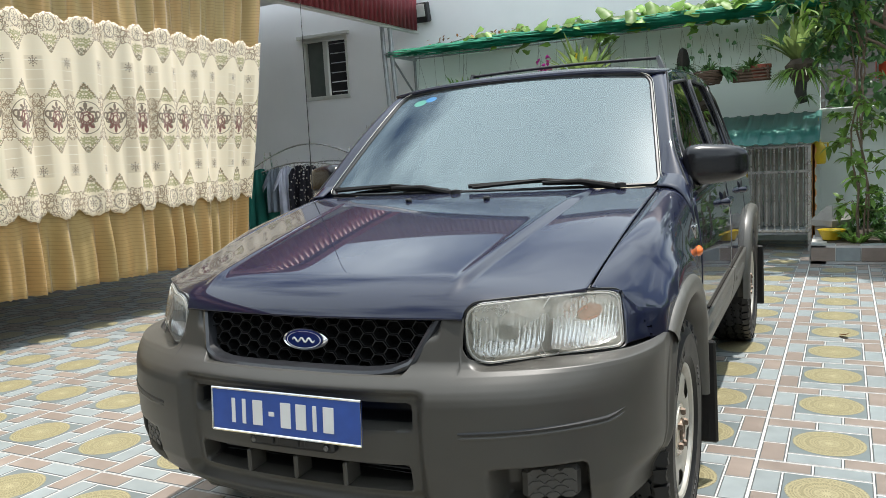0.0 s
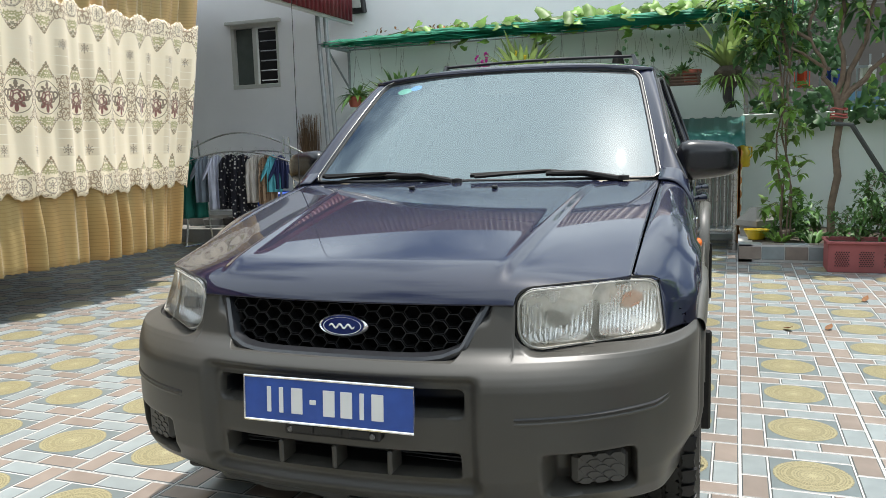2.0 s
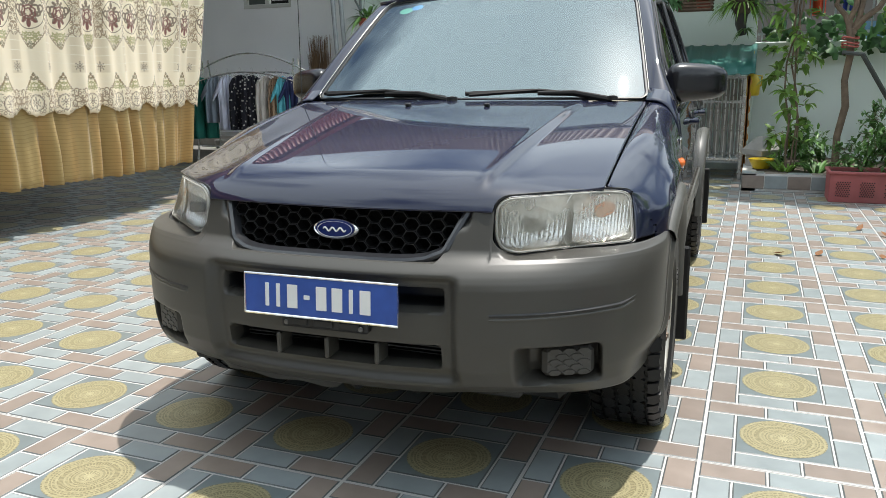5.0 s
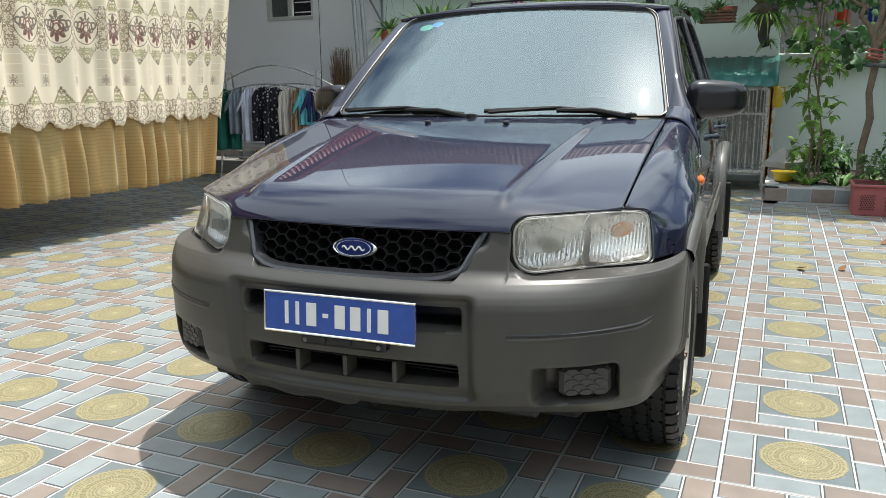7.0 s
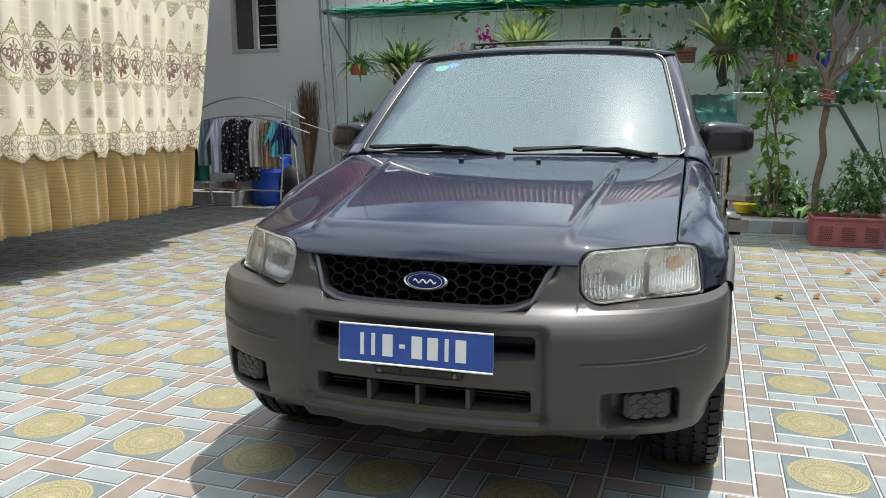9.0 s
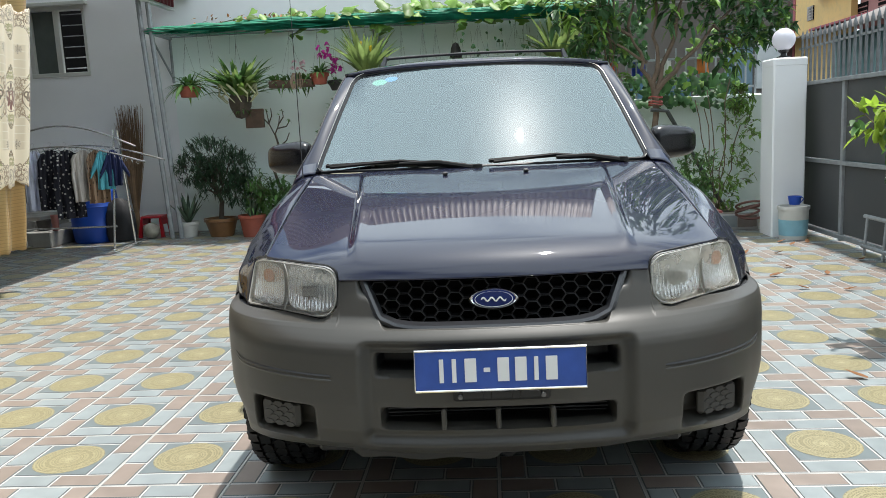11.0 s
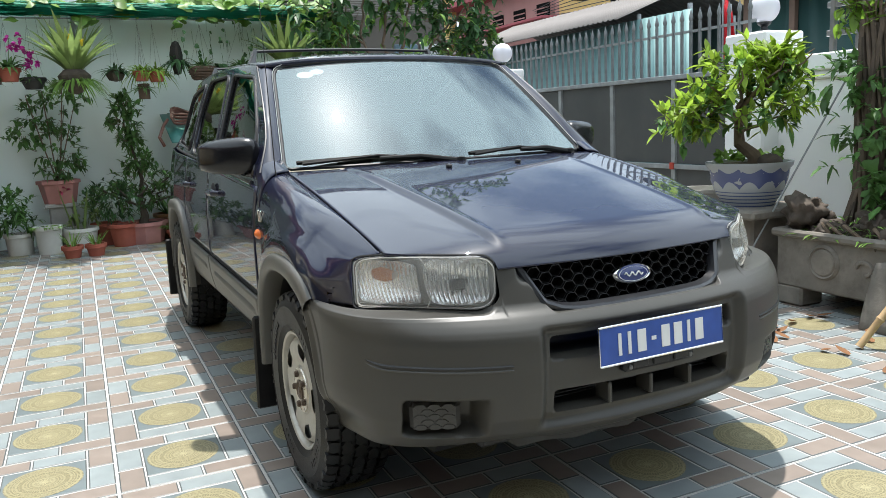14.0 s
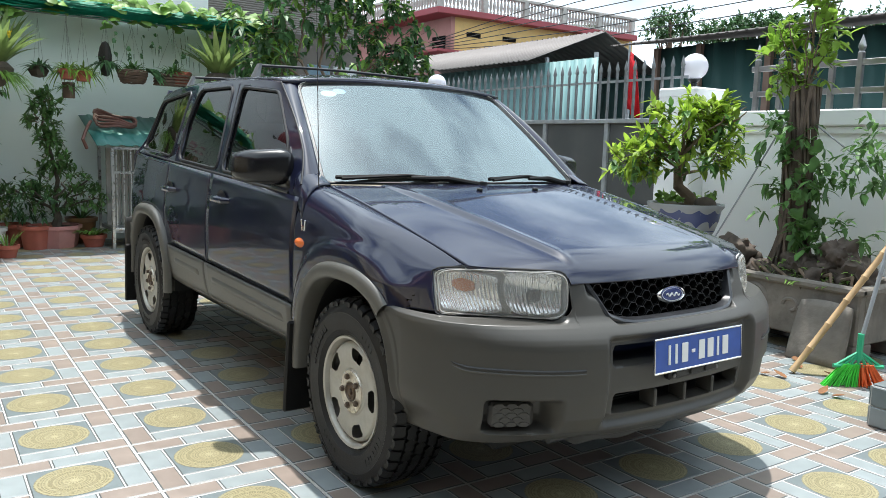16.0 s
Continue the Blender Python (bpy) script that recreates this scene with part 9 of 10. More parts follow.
ROCK = mat("craggy_rock", (0.08, 0.062, 0.048), 0.9, 0, 0.4, 10, bump=0.8, bump_scale=18)
for x, y, z, r in ((1.42, 3.22, 0.44, 0.13), (1.36, 3.3, 0.58, 0.12), (1.4, 2.72, 0.45, 0.15), (1.5, 2.55, 0.5, 0.16), (1.38, 2.95, 0.42, 0.09), (1.42, 2.85, 0.52, 0.13), (1.46, 2.62, 0.62, 0.12), (1.6, 2.7, 0.5, 0.15), (1.36, 3.1, 0.46, 0.1)):
    bm = bmesh.new()
    bmesh.ops.create_icosphere(bm, subdivisions=4, radius=r, matrix=Matrix.Translation((x, y, z)))
    for v in bm.verts:
        d = (v.co - Vector((x, y, z)))
        q = v.co.copy()
        v.co += d * (0.5 * noise.noise(q * 9) + 0.34 * noise.noise(q * 21) + 0.26 * abs(noise.noise(q * 43)) + 0.14 * noise.noise(q * 90) - 0.08)
        v.co.z = max(v.co.z, 0.38)
    tagged(part("rock", bm, ROCK, sharp=70), "craggy brown rock in the stone planter", "rock", "rocks in the planter")

bt = thing("banyan_bonsai", pose(1.55, 3.0, 0.42), "gnarled fig stump wrapped in roots with fresh leaves on top", "tree")
bm = bmesh.new()
tube(bm, [(0, 0, -0.02), (0.01, -0.02, 0.3), (-0.01, 0.0, 0.7), (0.0, 0.02, 1.05), (0.0, 0.0, 1.3)], [0.09, 0.075, 0.07, 0.07, 0.08], 14)
part("stump", bm, BARK2, bt)
ROOT = mat("dark_root", (0.10, 0.075, 0.055), 0.9, 0, 0.3, 14, bump=0.5, bump_scale=45, rand=0.4)
for k in range(34):
    a = 2 * math.pi * k / 34 + r4.uniform(-0.1, 0.1)
    pts = []
    for j in range(9):
        z = 1.32 - j * 0.17
        rr = 0.082 + 0.014 * r4.random() + (0.05 * (j - 6) if j > 6 else 0)
        aa = a + 0.25 * math.sin(j * 1.1 + k)
        pts.append((rr * math.cos(aa), rr * math.sin(aa), z))
    bm = bmesh.new()
    tube(bm, pts, [0.007 + 0.008 * r4.random()] * 9, 5)
    part("hanging_root", bm, ROOT, bt)
bm, tw = bmesh.new(), bmesh.new()
for k in range(9):
    a = k * 0.7
    tube(tw, limb(r4, (0, 0, 1.25), (0.16 * math.cos(a), 0.2 * math.sin(a), 1.5 + 0.06 * k), 5, 0.02), [0.008, 0.007, 0.006, 0.005, 0.004, 0.003], 6)
tube(tw, limb(r4, (0, -0.02, 1.3), (0.02, -0.02, 2.25), 7, 0.02), 0.009, 6)
clumps(bm, r4, [((0.02, 0.02, 1.48), (0.13, 0.17, 0.13)), ((0.02, -0.08, 1.68), (0.12, 0.14, 0.18)), ((0.03, -0.04, 1.9), (0.07, 0.08, 0.18)), ((0.03, -0.04, 2.15), (0.04, 0.04, 0.12)), ((-0.02, 0.2, 1.5), (0.09, 0.10, 0.2))], 20, 0.10, 0.052, 0.12, tw, per=5, seg=4)
part("fresh_leaves", bm, LEAF_BRIGHT, bt, normals=False)
part("shoot_tangle", tw, BARK, bt)
bm = bmesh.new()
clumps(bm, r4, [((-0.05, 0.1, 1.0), (0.18, 0.2, 0.1)), ((-0.05, -0.05, 0.75), (0.2, 0.2, 0.18)), ((-0.1, -0.05, 0.5), (0.2, 0.2, 0.2)), ((0.1, -0.42, 0.75), (0.2, 0.2, 0.2)), ((0.1, -0.55, 0.98), (0.2, 0.22, 0.16)), ((0.0, -0.3, 0.3), (0.2, 0.2, 0.12))], 26, 0.085, 0.042, 0.35, None, per=5)
for k in range(46):
    a = r4.uniform(-2.6, 0.6)
    rr = r4.uniform(0.11, 0.24)
    broad(bm, (rr * math.cos(a), rr * math.sin(a), r4.uniform(0.1, 0.95)), (math.cos(a), math.sin(a), r4.uniform(-0.5, 0.5)), r4.uniform(0.03, 0.075), r4)
part("side_leaves", bm, LEAF_MID, bt, normals=False)
bm = bmesh.new()
for k in range(9):
    y = 2.5 + 0.1 * k
    for j in range(14):
        a = r4.uniform(0, 6.28)
        leaf(bm, (1.32 + r4.uniform(-0.03, 0.1) - 1.62, y - 3.0 + r4.uniform(-0.05, 0.05), 0.02), (math.cos(a), math.sin(a), 0.9), r4.uniform(0.1, 0.2), 0.025, 0.6)
for k in range(150):
    y = r4.uniform(2.42, 3.32)
    x, z = 1.29 + r4.uniform(0.0, 0.10), 0.44 + abs(r4.gauss(0, 0.06))
    a = r4.uniform(0, 6.28)
    leaf(bm, (x - 1.55, y - 3.0, z - 0.42), (0.6 * math.cos(a) - 0.4, math.sin(a), 0.7), r4.uniform(0.05, 0.12), 0.018, 0.6)
part("ground_leaves", bm, LEAF_LIGHT, bt, normals=False)
bm = bmesh.new()
for k in range(6):
    tube(bm, [(-0.15, 0.2 - 0.12 * k, 0.05), (-0.28, 0.1 - 0.12 * k + 0.1 * math.sin(k), 0.12), (-0.3, -0.12 * k, 0.02), (-0.2, -0.1 - 0.1 * k, 0.06)], 0.012, 6)
part("surface_root_tangle", bm, BARK, bt)
wirep = thing("guy_wire", pose(0, 0, 0), "thin wires tied from the stump to the ground", "wire")
for a, b in (((1.6, 3.05, 1.7), (1.15, 3.55, 0.32)), ((1.6, 2.95, 1.5), (2.1, 2.5, 1.0))):
    bm = bmesh.new()
    tube(bm, [a, b], 0.006, 5)
    part("wire", bm, GALV, wirep)

# blue and white pot on a pedestal
ped = thing("stone_pedestal", pose(1.36, 3.75, 0), "grey stone pedestal under the large pot", "pedestal")
bm = bmesh.new()
box(bm, (0, 0, 0.04), (0.52, 0.52, 0.08), bev=0.012)
part("foot", bm, STONE, ped)
bm = bmesh.new()
box(bm, (0, 0, 0.3), (0.36, 0.36, 0.48), bev=0.02)
part("shaft", bm, STONE, ped)
bm = bmesh.new()
box(bm, (0, 0, 0.568), (0.6, 0.6, 0.06), bev=0.015)
part("top", bm, STONE, ped)
PORC = mat("blue_white_porcelain", (0.55, 0.56, 0.58), 0.25, 0, 0.08, 5)
pn, pl = PORC.node_tree.nodes, PORC.node_tree.links
ptc, pse = pn.new("ShaderNodeTexCoord"), pn.new("ShaderNodeSeparateXYZ")
pl.new(ptc.outputs["Object"], pse.inputs["Vector"])


def pm(o, *a):
    q = pn.new("ShaderNodeMath")
    q.operation = o
    for i, v in enumerate(a):
        if isinstance(v, (int, float)):
            q.inputs[i].default_value = v
        else:
            pl.new(v, q.inputs[i])
    return q.outputs["Value"]


pa = pm("ARCTAN2", pse.outputs["Y"], pse.outputs["X"])
wave5 = pm("ABSOLUTE", pm("SINE", pm("MULTIPLY", pa, 6.0)))
pz = pse.outputs["Z"]
pnz = pn.new("ShaderNodeTexNoise")
pnz.inputs["Scale"].default_value = 16.0
pl.new(ptc.outputs["Object"], pnz.inputs["Vector"])
blot = pm("GREATER_THAN", pnz.outputs["Fac"], 0.36)
b1 = pm("MULTIPLY", pm("MULTIPLY", pm("GREATER_THAN", pz, pm("ADD", 0.125, pm("MULTIPLY", wave5, 0.05))), pm("LESS_THAN", pz, pm("SUBTRACT", 0.262, pm("MULTIPLY", wave5, 0.03)))), blot)
b2 = pm("MULTIPLY", pm("LESS_THAN", pz, 0.105), pm("GREATER_THAN", pm("SINE", pm("MULTIPLY", pz, 260.0)), 0.55))
pmx = pn.new("ShaderNodeMixRGB")
pl.new(pm("MULTIPLY", pm("MAXIMUM", b1, b2), 0.85), pmx.inputs["Fac"])
pmx.inputs["Color1"].default_value = (0.36, 0.38, 0.40, 1)
pmx.inputs["Color2"].default_value = (0.03, 0.05, 0.19, 1)
pl.new(pmx.outputs["Color"], pn["Principled BSDF"].inputs["Base Color"])
bp_ = thing("potted_bonsai", pose(1.34, 3.76, 0.598), "bright-leaved bonsai in a blue and white porcelain bowl", "plant")
bm = bmesh.new()
lathe(bm, [(0.0, 0.0), (0.165, 0.0), (0.175, 0.02), (0.22, 0.09), (0.25, 0.18), (0.262, 0.25), (0.282, 0.275), (0.285, 0.298), (0.255, 0.298), (0.248, 0.265), (0.0, 0.26)], 48)
part("pot", bm, PORC, bp_, "blue and white porcelain bowl")
bm = bmesh.new()
lathe(bm, [(0.247, 0.268), (0.18, 0.285), (0.0, 0.29)], 30)
part("soil", bm, SOIL, bp_)
bm = bmesh.new()
tube(bm, [(0.04, -0.02, 0.27), (0.02, -0.02, 0.34), (-0.06, 0.03, 0.42), (-0.02, 0.08, 0.56), (0.02, 0.02, 0.68), (0.03, 0.05, 0.85)], [0.06, 0.045, 0.04, 0.032, 0.024, 0.014], 10)
part("trunk", bm, BARK, bp_)
for k in range(10):
    a = k * 0.63
    bm = bmesh.new()
    tube(bm, limb(r4, (-0.02, 0.06, 0.5 + 0.02 * k), (0.4 * math.cos(a), 0.4 * math.sin(a), 0.62 + 0.045 * k), 6, 0.03), [0.016, 0.014, 0.012, 0.01, 0.008, 0.006, 0.004], 6)
    part("branch", bm, BARK, bp_)
bm, tw = bmesh.new(), bmesh.new()
bl = [((-0.48, 0.14, 0.58), (0.15, 0.11, 0.07)), ((-0.32, 0.06, 0.64), (0.2, 0.18, 0.11)), ((-0.06, -0.24, 0.66), (0.19, 0.16, 0.09)), ((0.03, 0.27, 0.70), (0.22, 0.2, 0.11)), ((-0.12, 0.02, 0.82), (0.25, 0.25, 0.12)), ((0.1, -0.07, 0.88), (0.23, 0.22, 0.12)), ((-0.02, 0.05, 0.97), (0.25, 0.25, 0.07)), ((0.06, -0.12, 1.02), (0.12, 0.12, 0.05)), ((0.26, -0.06, 0.74), (0.14, 0.14, 0.09)), ((-0.3, 0.25, 0.62), (0.17, 0.13, 0.08)), ((0.16, -0.2, 0.93), (0.14, 0.13, 0.07))]
clumps(bm, r4, bl, 12, 0.098, 0.042, 0.1, tw, per=7, seg=4)
part("leaves", bm, leafmat("fresh_leaf", (0.28, 0.41, 0.05), trans=0.5), bp_, normals=False)
part("twig_tangle", tw, BARK, bp_)
bm = bmesh.new()
clumps(bm, r4, [(c - Vector((0, 0, 0.06)), r) for c, r in [(Vector(c), r) for c, r in bl]], 7, 0.098, 0.042, 0.3, None, per=6, seg=4)
part("older_leaves", bm, LEAF_MID, bp_, normals=False)
bm = bmesh.new()
for k in range(40):
    a = r4.uniform(0, 6.28)
    broad(bm, (0.2 * math.cos(a), 0.2 * math.sin(a), 0.31 + r4.uniform(0, 0.07)), rdir(r4, 0.8), 0.035, r4)
part("ground_cover", bm, LEAF_LIGHT, bp_, normals=False)
bm = bmesh.new()
bmesh.ops.create_icosphere(bm, subdivisions=2, radius=0.07, matrix=pose(0.02, -0.16, 0.3) @ Matrix.Diagonal((1, 1.3, 0.8, 1)))
part("stone", bm, ROCK, bp_)

# two stacked buckets
for z, col, lab, ring_c in ((0.0, (0.6, 0.58, 0.6), "white bucket with an orange rim and a maroon label", (0.75, 0.14, 0.02)), (0.345, (0.55, 0.53, 0.48), "dirty white bucket stacked on another bucket", None)):
    b = thing("bucket", pose(1.36, 4.23, z), lab, "bucket", "stacked buckets")
    bm = bmesh.new()
    lathe(bm, [(0.0, 0.0), (0.145, 0.0), (0.17, 0.31), (0.182, 0.315), (0.182, 0.34), (0.165, 0.34), (0.14, 0.02), (0.0, 0.02)], 32)
    part("body", bm, mat("bucket_plastic", col, 0.5, 0, 0.1, 6, dirt=0.35, dirt_color=(0.32, 0.29, 0.24)), b)
    if ring_c:
        bm = bmesh.new()
        lathe(bm, [(0.172, 0.305), (0.187, 0.307), (0.187, 0.345), (0.172, 0.347)], 32)
        part("rim", bm, mat("orange_plastic", ring_c, 0.45), b)
        bm = bmesh.new()
        grid(bm, lambda u, v: Vector(((0.1475 + 0.025 * (0.03 + 0.22 * v) / 0.31 + 0.0015) * math.cos(3.3 + u * 1.5), (0.1475 + 0.025 * (0.03 + 0.22 * v) / 0.31 + 0.0015) * math.sin(3.3 + u * 1.5), 0.03 + 0.22 * v)), 14, 4)
        lb = part("label", bm, mat("maroon_print", (0.3, 0.09, 0.1), 0.5), b)
        bm = bmesh.new()
        grid(bm, lambda u, v: Vector(((0.1475 + 0.0115 + 0.003) * math.cos(3.45 + u * 1.1), (0.1475 + 0.0115 + 0.003) * math.sin(3.45 + u * 1.1), 0.06 + 0.09 * v)), 10, 2)
        part("label_panel", bm, WHITE, lb)
        bm = bmesh.new()
        grid(bm, lambda u, v: Vector(((0.1475 + 0.02 + 0.003) * math.cos(3.5 + u * 0.9), (0.1475 + 0.02 + 0.003) * math.sin(3.5 + u * 0.9), 0.2 + 0.018 * v)), 10, 1)
        part("label_bar", bm, WHITE, lb)
    bm = bmesh.new()
    tube(bm, [(-0.19, 0.0, 0.3), (-0.2, -0.1, 0.2), (-0.16, -0.17, 0.15), (0.0, -0.2, 0.22), (0.12, -0.15, 0.3)], 0.004, 5)
    part("handle", bm, STAINLESS, b)

# leaning slab, pole, broom, bucket and tiled block
bm = bmesh.new()
grid(bm, lambda u, v: Vector((0, (u - 0.5) * 0.36 * (1 - 0.1 * v ** 3), 0.40 * v - 0.02 * (2 * u - 1) ** 2 * v)), 10, 8)
tagged(part("stone_slab", bm, STONE, thick=0.03, m=pose(1.08, 2.5, 0.0, 0, 16, 0), off=0), "grey stone slab leaning on the planter", "slab")
BAMBOO = mat("dry_bamboo", (0.42, 0.28, 0.14), 0.55, 0, 0.2, 10)
bm = bmesh.new()
p0, p1 = Vector((0.75, 2.43, 0.012)), Vector((1.4, 2.12, 1.0))
poles, widths = [], []
for k in range(7):
    for t_, w_ in ((0.0, 0.023), (0.06, 0.019), (0.5, 0.0185), (0.94, 0.019)):
        poles.append(p0.lerp(p1, (k + t_) / 7))
        widths.append(w_)
tube(bm, poles, widths, 12)
tagged(part("bamboo_pole", bm, BAMBOO), "dry bamboo pole leaning on the planter", "pole")
br = thing("plastic_broom", pose(0.85, 2.1, 0, 0, 0, -35), "broom with green and orange bristles standing on the floor", "broom")
GREENP = mat("green_plastic", (0.03, 0.4, 0.2), 0.45)
for c, x0, x1 in (("green_bristles", -0.17, 0.0), ("orange_bristles", 0.0, 0.16)):
    bm = bmesh.new()
    for k in range(90):
        x = r4.uniform(x0, x1)
        tube(bm, [(x * 0.5, r4.uniform(-0.02, 0.02), 0.125), (x * 1.15, r4.uniform(-0.03, 0.03), 0.0)], [0.004, 0.0035], 4)
    part(c, bm, mat("green_bristle", (0.06, 0.6, 0.05), 0.5, island=0.2) if x0 < 0 else mat("orange_bristle", (0.75, 0.13, 0.03), 0.5, island=0.2), br)
bm = bmesh.new()
tube(bm, [(0, 0, 0.15), (0, 0, 0.3)], 0.018, 8)
part("socket", bm, GREENP, br)
for k in range(7):
    bm = bmesh.new()
    tube(bm, [(0.0, 0, 0.2), (-0.13 + 0.043 * k, 0, 0.115)], 0.008, 5)
    part("rib", bm, GREENP, br)
bm = bmesh.new()
tube(bm, [(-0.14, 0, 0.115), (0.14, 0, 0.115)], 0.013, 6)
part("head", bm, GREENP, br)
bm = bmesh.new()
tube(bm, [(0, 0, 0.25), (0.22, 0.1, 1.15)], 0.012, 8)
part("handle", bm, GALV, br)
blk = thing("tiled_block", pose(0.25, 1.1, 0), "low block clad in grey tiles", "block")
bm = bmesh.new()
box(bm, (0.3, 0.31, 0.1), (0.6, 0.62, 0.2), bev=0.003)
part("core", bm, GROUT, blk)
for k in range(3):
    for j in range(2):
        bm = bmesh.new()
        box(bm, (-0.003, 0.1 + k * 0.206, 0.052 + j * 0.098), (0.01, 0.2, 0.092), bev=0.003)
        part("tile", bm, TILE_SLATE if (k + j) % 2 else TILE_GREY, blk)
        bm = bmesh.new()
        box(bm, (0.1 + k * 0.2, 0.623, 0.052 + j * 0.098), (0.194, 0.01, 0.092), bev=0.003)
        part("tile", bm, TILE_SLATE if (k + j) % 2 else TILE_GREY, blk)
for k in range(3):
    bm = bmesh.new()
    box(bm, (0.1 + k * 0.2, 0.31, 0.203), (0.194, 0.61, 0.01), bev=0.003)
    part("tile", bm, TILE_SLATE, blk)
rbk = thing("red_bucket", pose(0.47, 1.53, 0.208), "red plastic bucket with a white handle on the tiled block", "bucket")
bm = bmesh.new()
lathe(bm, [(0.0, 0.0), (0.11, 0.0), (0.145, 0.24), (0.155, 0.245), (0.155, 0.27), (0.14, 0.27), (0.105, 0.02), (0.0, 0.02)], 28)
part("body", bm, mat("bright_red_plastic", (0.62, 0.015, 0.05), 0.35), rbk)
bm = bmesh.new()
tube(bm, [(-0.15, 0.0, 0.25), (-0.17, 0.0, 0.12), (-0.13, -0.06, 0.08), (-0.12, -0.09, 0.16)], 0.006, 6)
part("handle", bm, WHITE, rbk)

# fallen leaves
for k in range(46):
    if k < 26:
        x, y = r4.uniform(0.45, 1.15), r4.uniform(1.7, 3.3)
    elif k < 36:
        x, y = r4.uniform(0.5, 1.9), r4.uniform(5.2, 7.4)
    else:
        x, y = r4.uniform(-0.2, 1.5), r4.uniform(5.0, 8.0)
    bm = bmesh.new()
    leaf(bm, (0, 0, 0.006), (1, 0, 0.1), r4.uniform(0.05, 0.11), 0.045, -0.25, n=4)
    tagged(part("fallen_leaf", bm, LEAF_DRY, normals=False, m=pose(x, y, 0.0, 0, 0, r4.uniform(0, 360))), "dry brown leaf on the tiles", "leaf", "fallen leaves")

# flag, far trees and wires
fl = thing("red_flag", pose(6.1, 8.9, 0), "red flag hanging from a pole in the street", "flag")
bm = bmesh.new()
tube(bm, [(0, 0, 0), (0, 0, 3.0)], 0.02, 6)
part("pole", bm, GALV, fl)
bm = bmesh.new()
grid(bm, lambda u, v: Vector((0.06 * math.sin(u * 9), -0.02 - 0.26 * u * (0.4 + 0.6 * v), 2.85 - 0.9 * v - 0.2 * u)), 12, 8)
part("cloth", bm, mat("red_cloth", (0.6, 0.01, 0.02), 0.7, trans=0.3), fl, thick=0.004)
FARLEAF = leafmat("far_leaf", (0.05, 0.11, 0.04))
for x, y, h, r in ((24.0, 23.4, 8.2, 1.15), (24.0, 20.9, 7.4, 0.9), (24.0, 19.3, 7.5, 0.95), (24.0, 17.8, 7.3, 0.9), (26.0, 16.0, 7.4, 1.1)):
    t = thing("street_tree", pose(x, y, -0.03), "leafy street tree beyond the sheds", "tree", "street trees")
    bm = bmesh.new()
    tube(bm, [(0, 0, 0), (0.1, 0, h * 0.5), (0, 0.1, h * 0.85)], [0.18, 0.13, 0.07], 8)
    for k in range(6):
        tube(bm, limb(r4, (0.05, 0, h * 0.6), (r * 0.7 * math.cos(k), r * 0.7 * math.sin(k), h * 0.8 + 0.1 * k), 4, 0.1), [0.06, 0.05, 0.04, 0.03, 0.02], 5)
    part("trunk", bm, BARK, t)
    bm = bmesh.new()
    clumps(bm, r4, [((r * 0.6 * math.cos(k * 1.3), r * 0.6 * math.sin(k * 1.3), h * 0.82 + 0.25 * r * math.sin(k * 2.1)), r * 0.5) for k in range(7)], 40, 0.22, 0.12, 0.4, None, per=4)
    part("crown", bm, FARLEAF, t, normals=False)
palm = thing("palm_tree", pose(24.5, 29.5, 4.5), "palm crown rising behind the house", "tree")
bm = bmesh.new()
tube(bm, [(0, 0, -4.5), (0, 0, 2.8)], 0.15, 8)
part("trunk", bm, BARK, palm)
bm = bmesh.new()
for k in range(18):
    a = k * 2.4
    for j in range(16):
        t_ = j / 15
        p = Vector((1.9 * t_ * math.cos(a), 1.9 * t_ * math.sin(a), 2.8 + 0.9 * t_ - 1.7 * t_ * t_))
        for sg in (-1, 1):
            leaf(bm, p, (math.cos(a) * 0.5 - sg * math.sin(a), math.sin(a) * 0.5 + sg * math.cos(a), -0.3), 0.5, 0.06, 0.6, n=2)
part("fronds", bm, FARLEAF, palm, normals=False)
for k in range(6):
    bm = bmesh.new()
    z = 5.4 + 0.32 * k
    tube(bm, [(16.02, 30 + 0.1 * k, z + 0.1 - 0.25 * k), (15.2, 20, z - 0.5), (14.6, 8, z - 0.4), (14, -6, z + 0.5)], 0.016, 5)
    tagged(part("overhead_wire", bm, BLACK), "black overhead wire along the street", "wire", "overhead wires")
pole = thing("utility_pole", pose(14, -6, -0.03), "concrete utility pole carrying the wires", "pole")
bm = bmesh.new()
tube(bm, [(0, 0, 0), (0, 0, 8.2)], [0.16, 0.1], 10)
part("shaft", bm, CONCRETE, pole)
# dark house behind the garden, with a slatted eave
bh = thing("grey_house", pose(2.6, 14.0, -0.02), "shaded grey house with a slatted eave behind the garden", "house")
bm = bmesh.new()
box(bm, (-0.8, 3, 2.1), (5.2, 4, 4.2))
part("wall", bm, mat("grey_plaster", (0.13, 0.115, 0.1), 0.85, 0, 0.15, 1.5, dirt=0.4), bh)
for k in range(24):
    bm = bmesh.new()
    box(bm, (-0.9, -0.3 + 0.055 * k, 3.25 + 0.05 * k), (4.4, 0.03, 0.02))
    part("slat", bm, mat("eave_slat", (0.2, 0.19, 0.17), 0.7) if k == 0 else bpy.data.materials["eave_slat"], bh)
bm = bmesh.new()
box(bm, (-0.6, 0.98, 1.0), (1.2, 0.06, 2.0))
part("door", bm, mat("blue_door", (0.06, 0.14, 0.2), 0.6), bh)
bm = bmesh.new()
box(bm, (0.9, 0.98, 2.1), (0.5, 0.05, 1.5), bev=0.01)
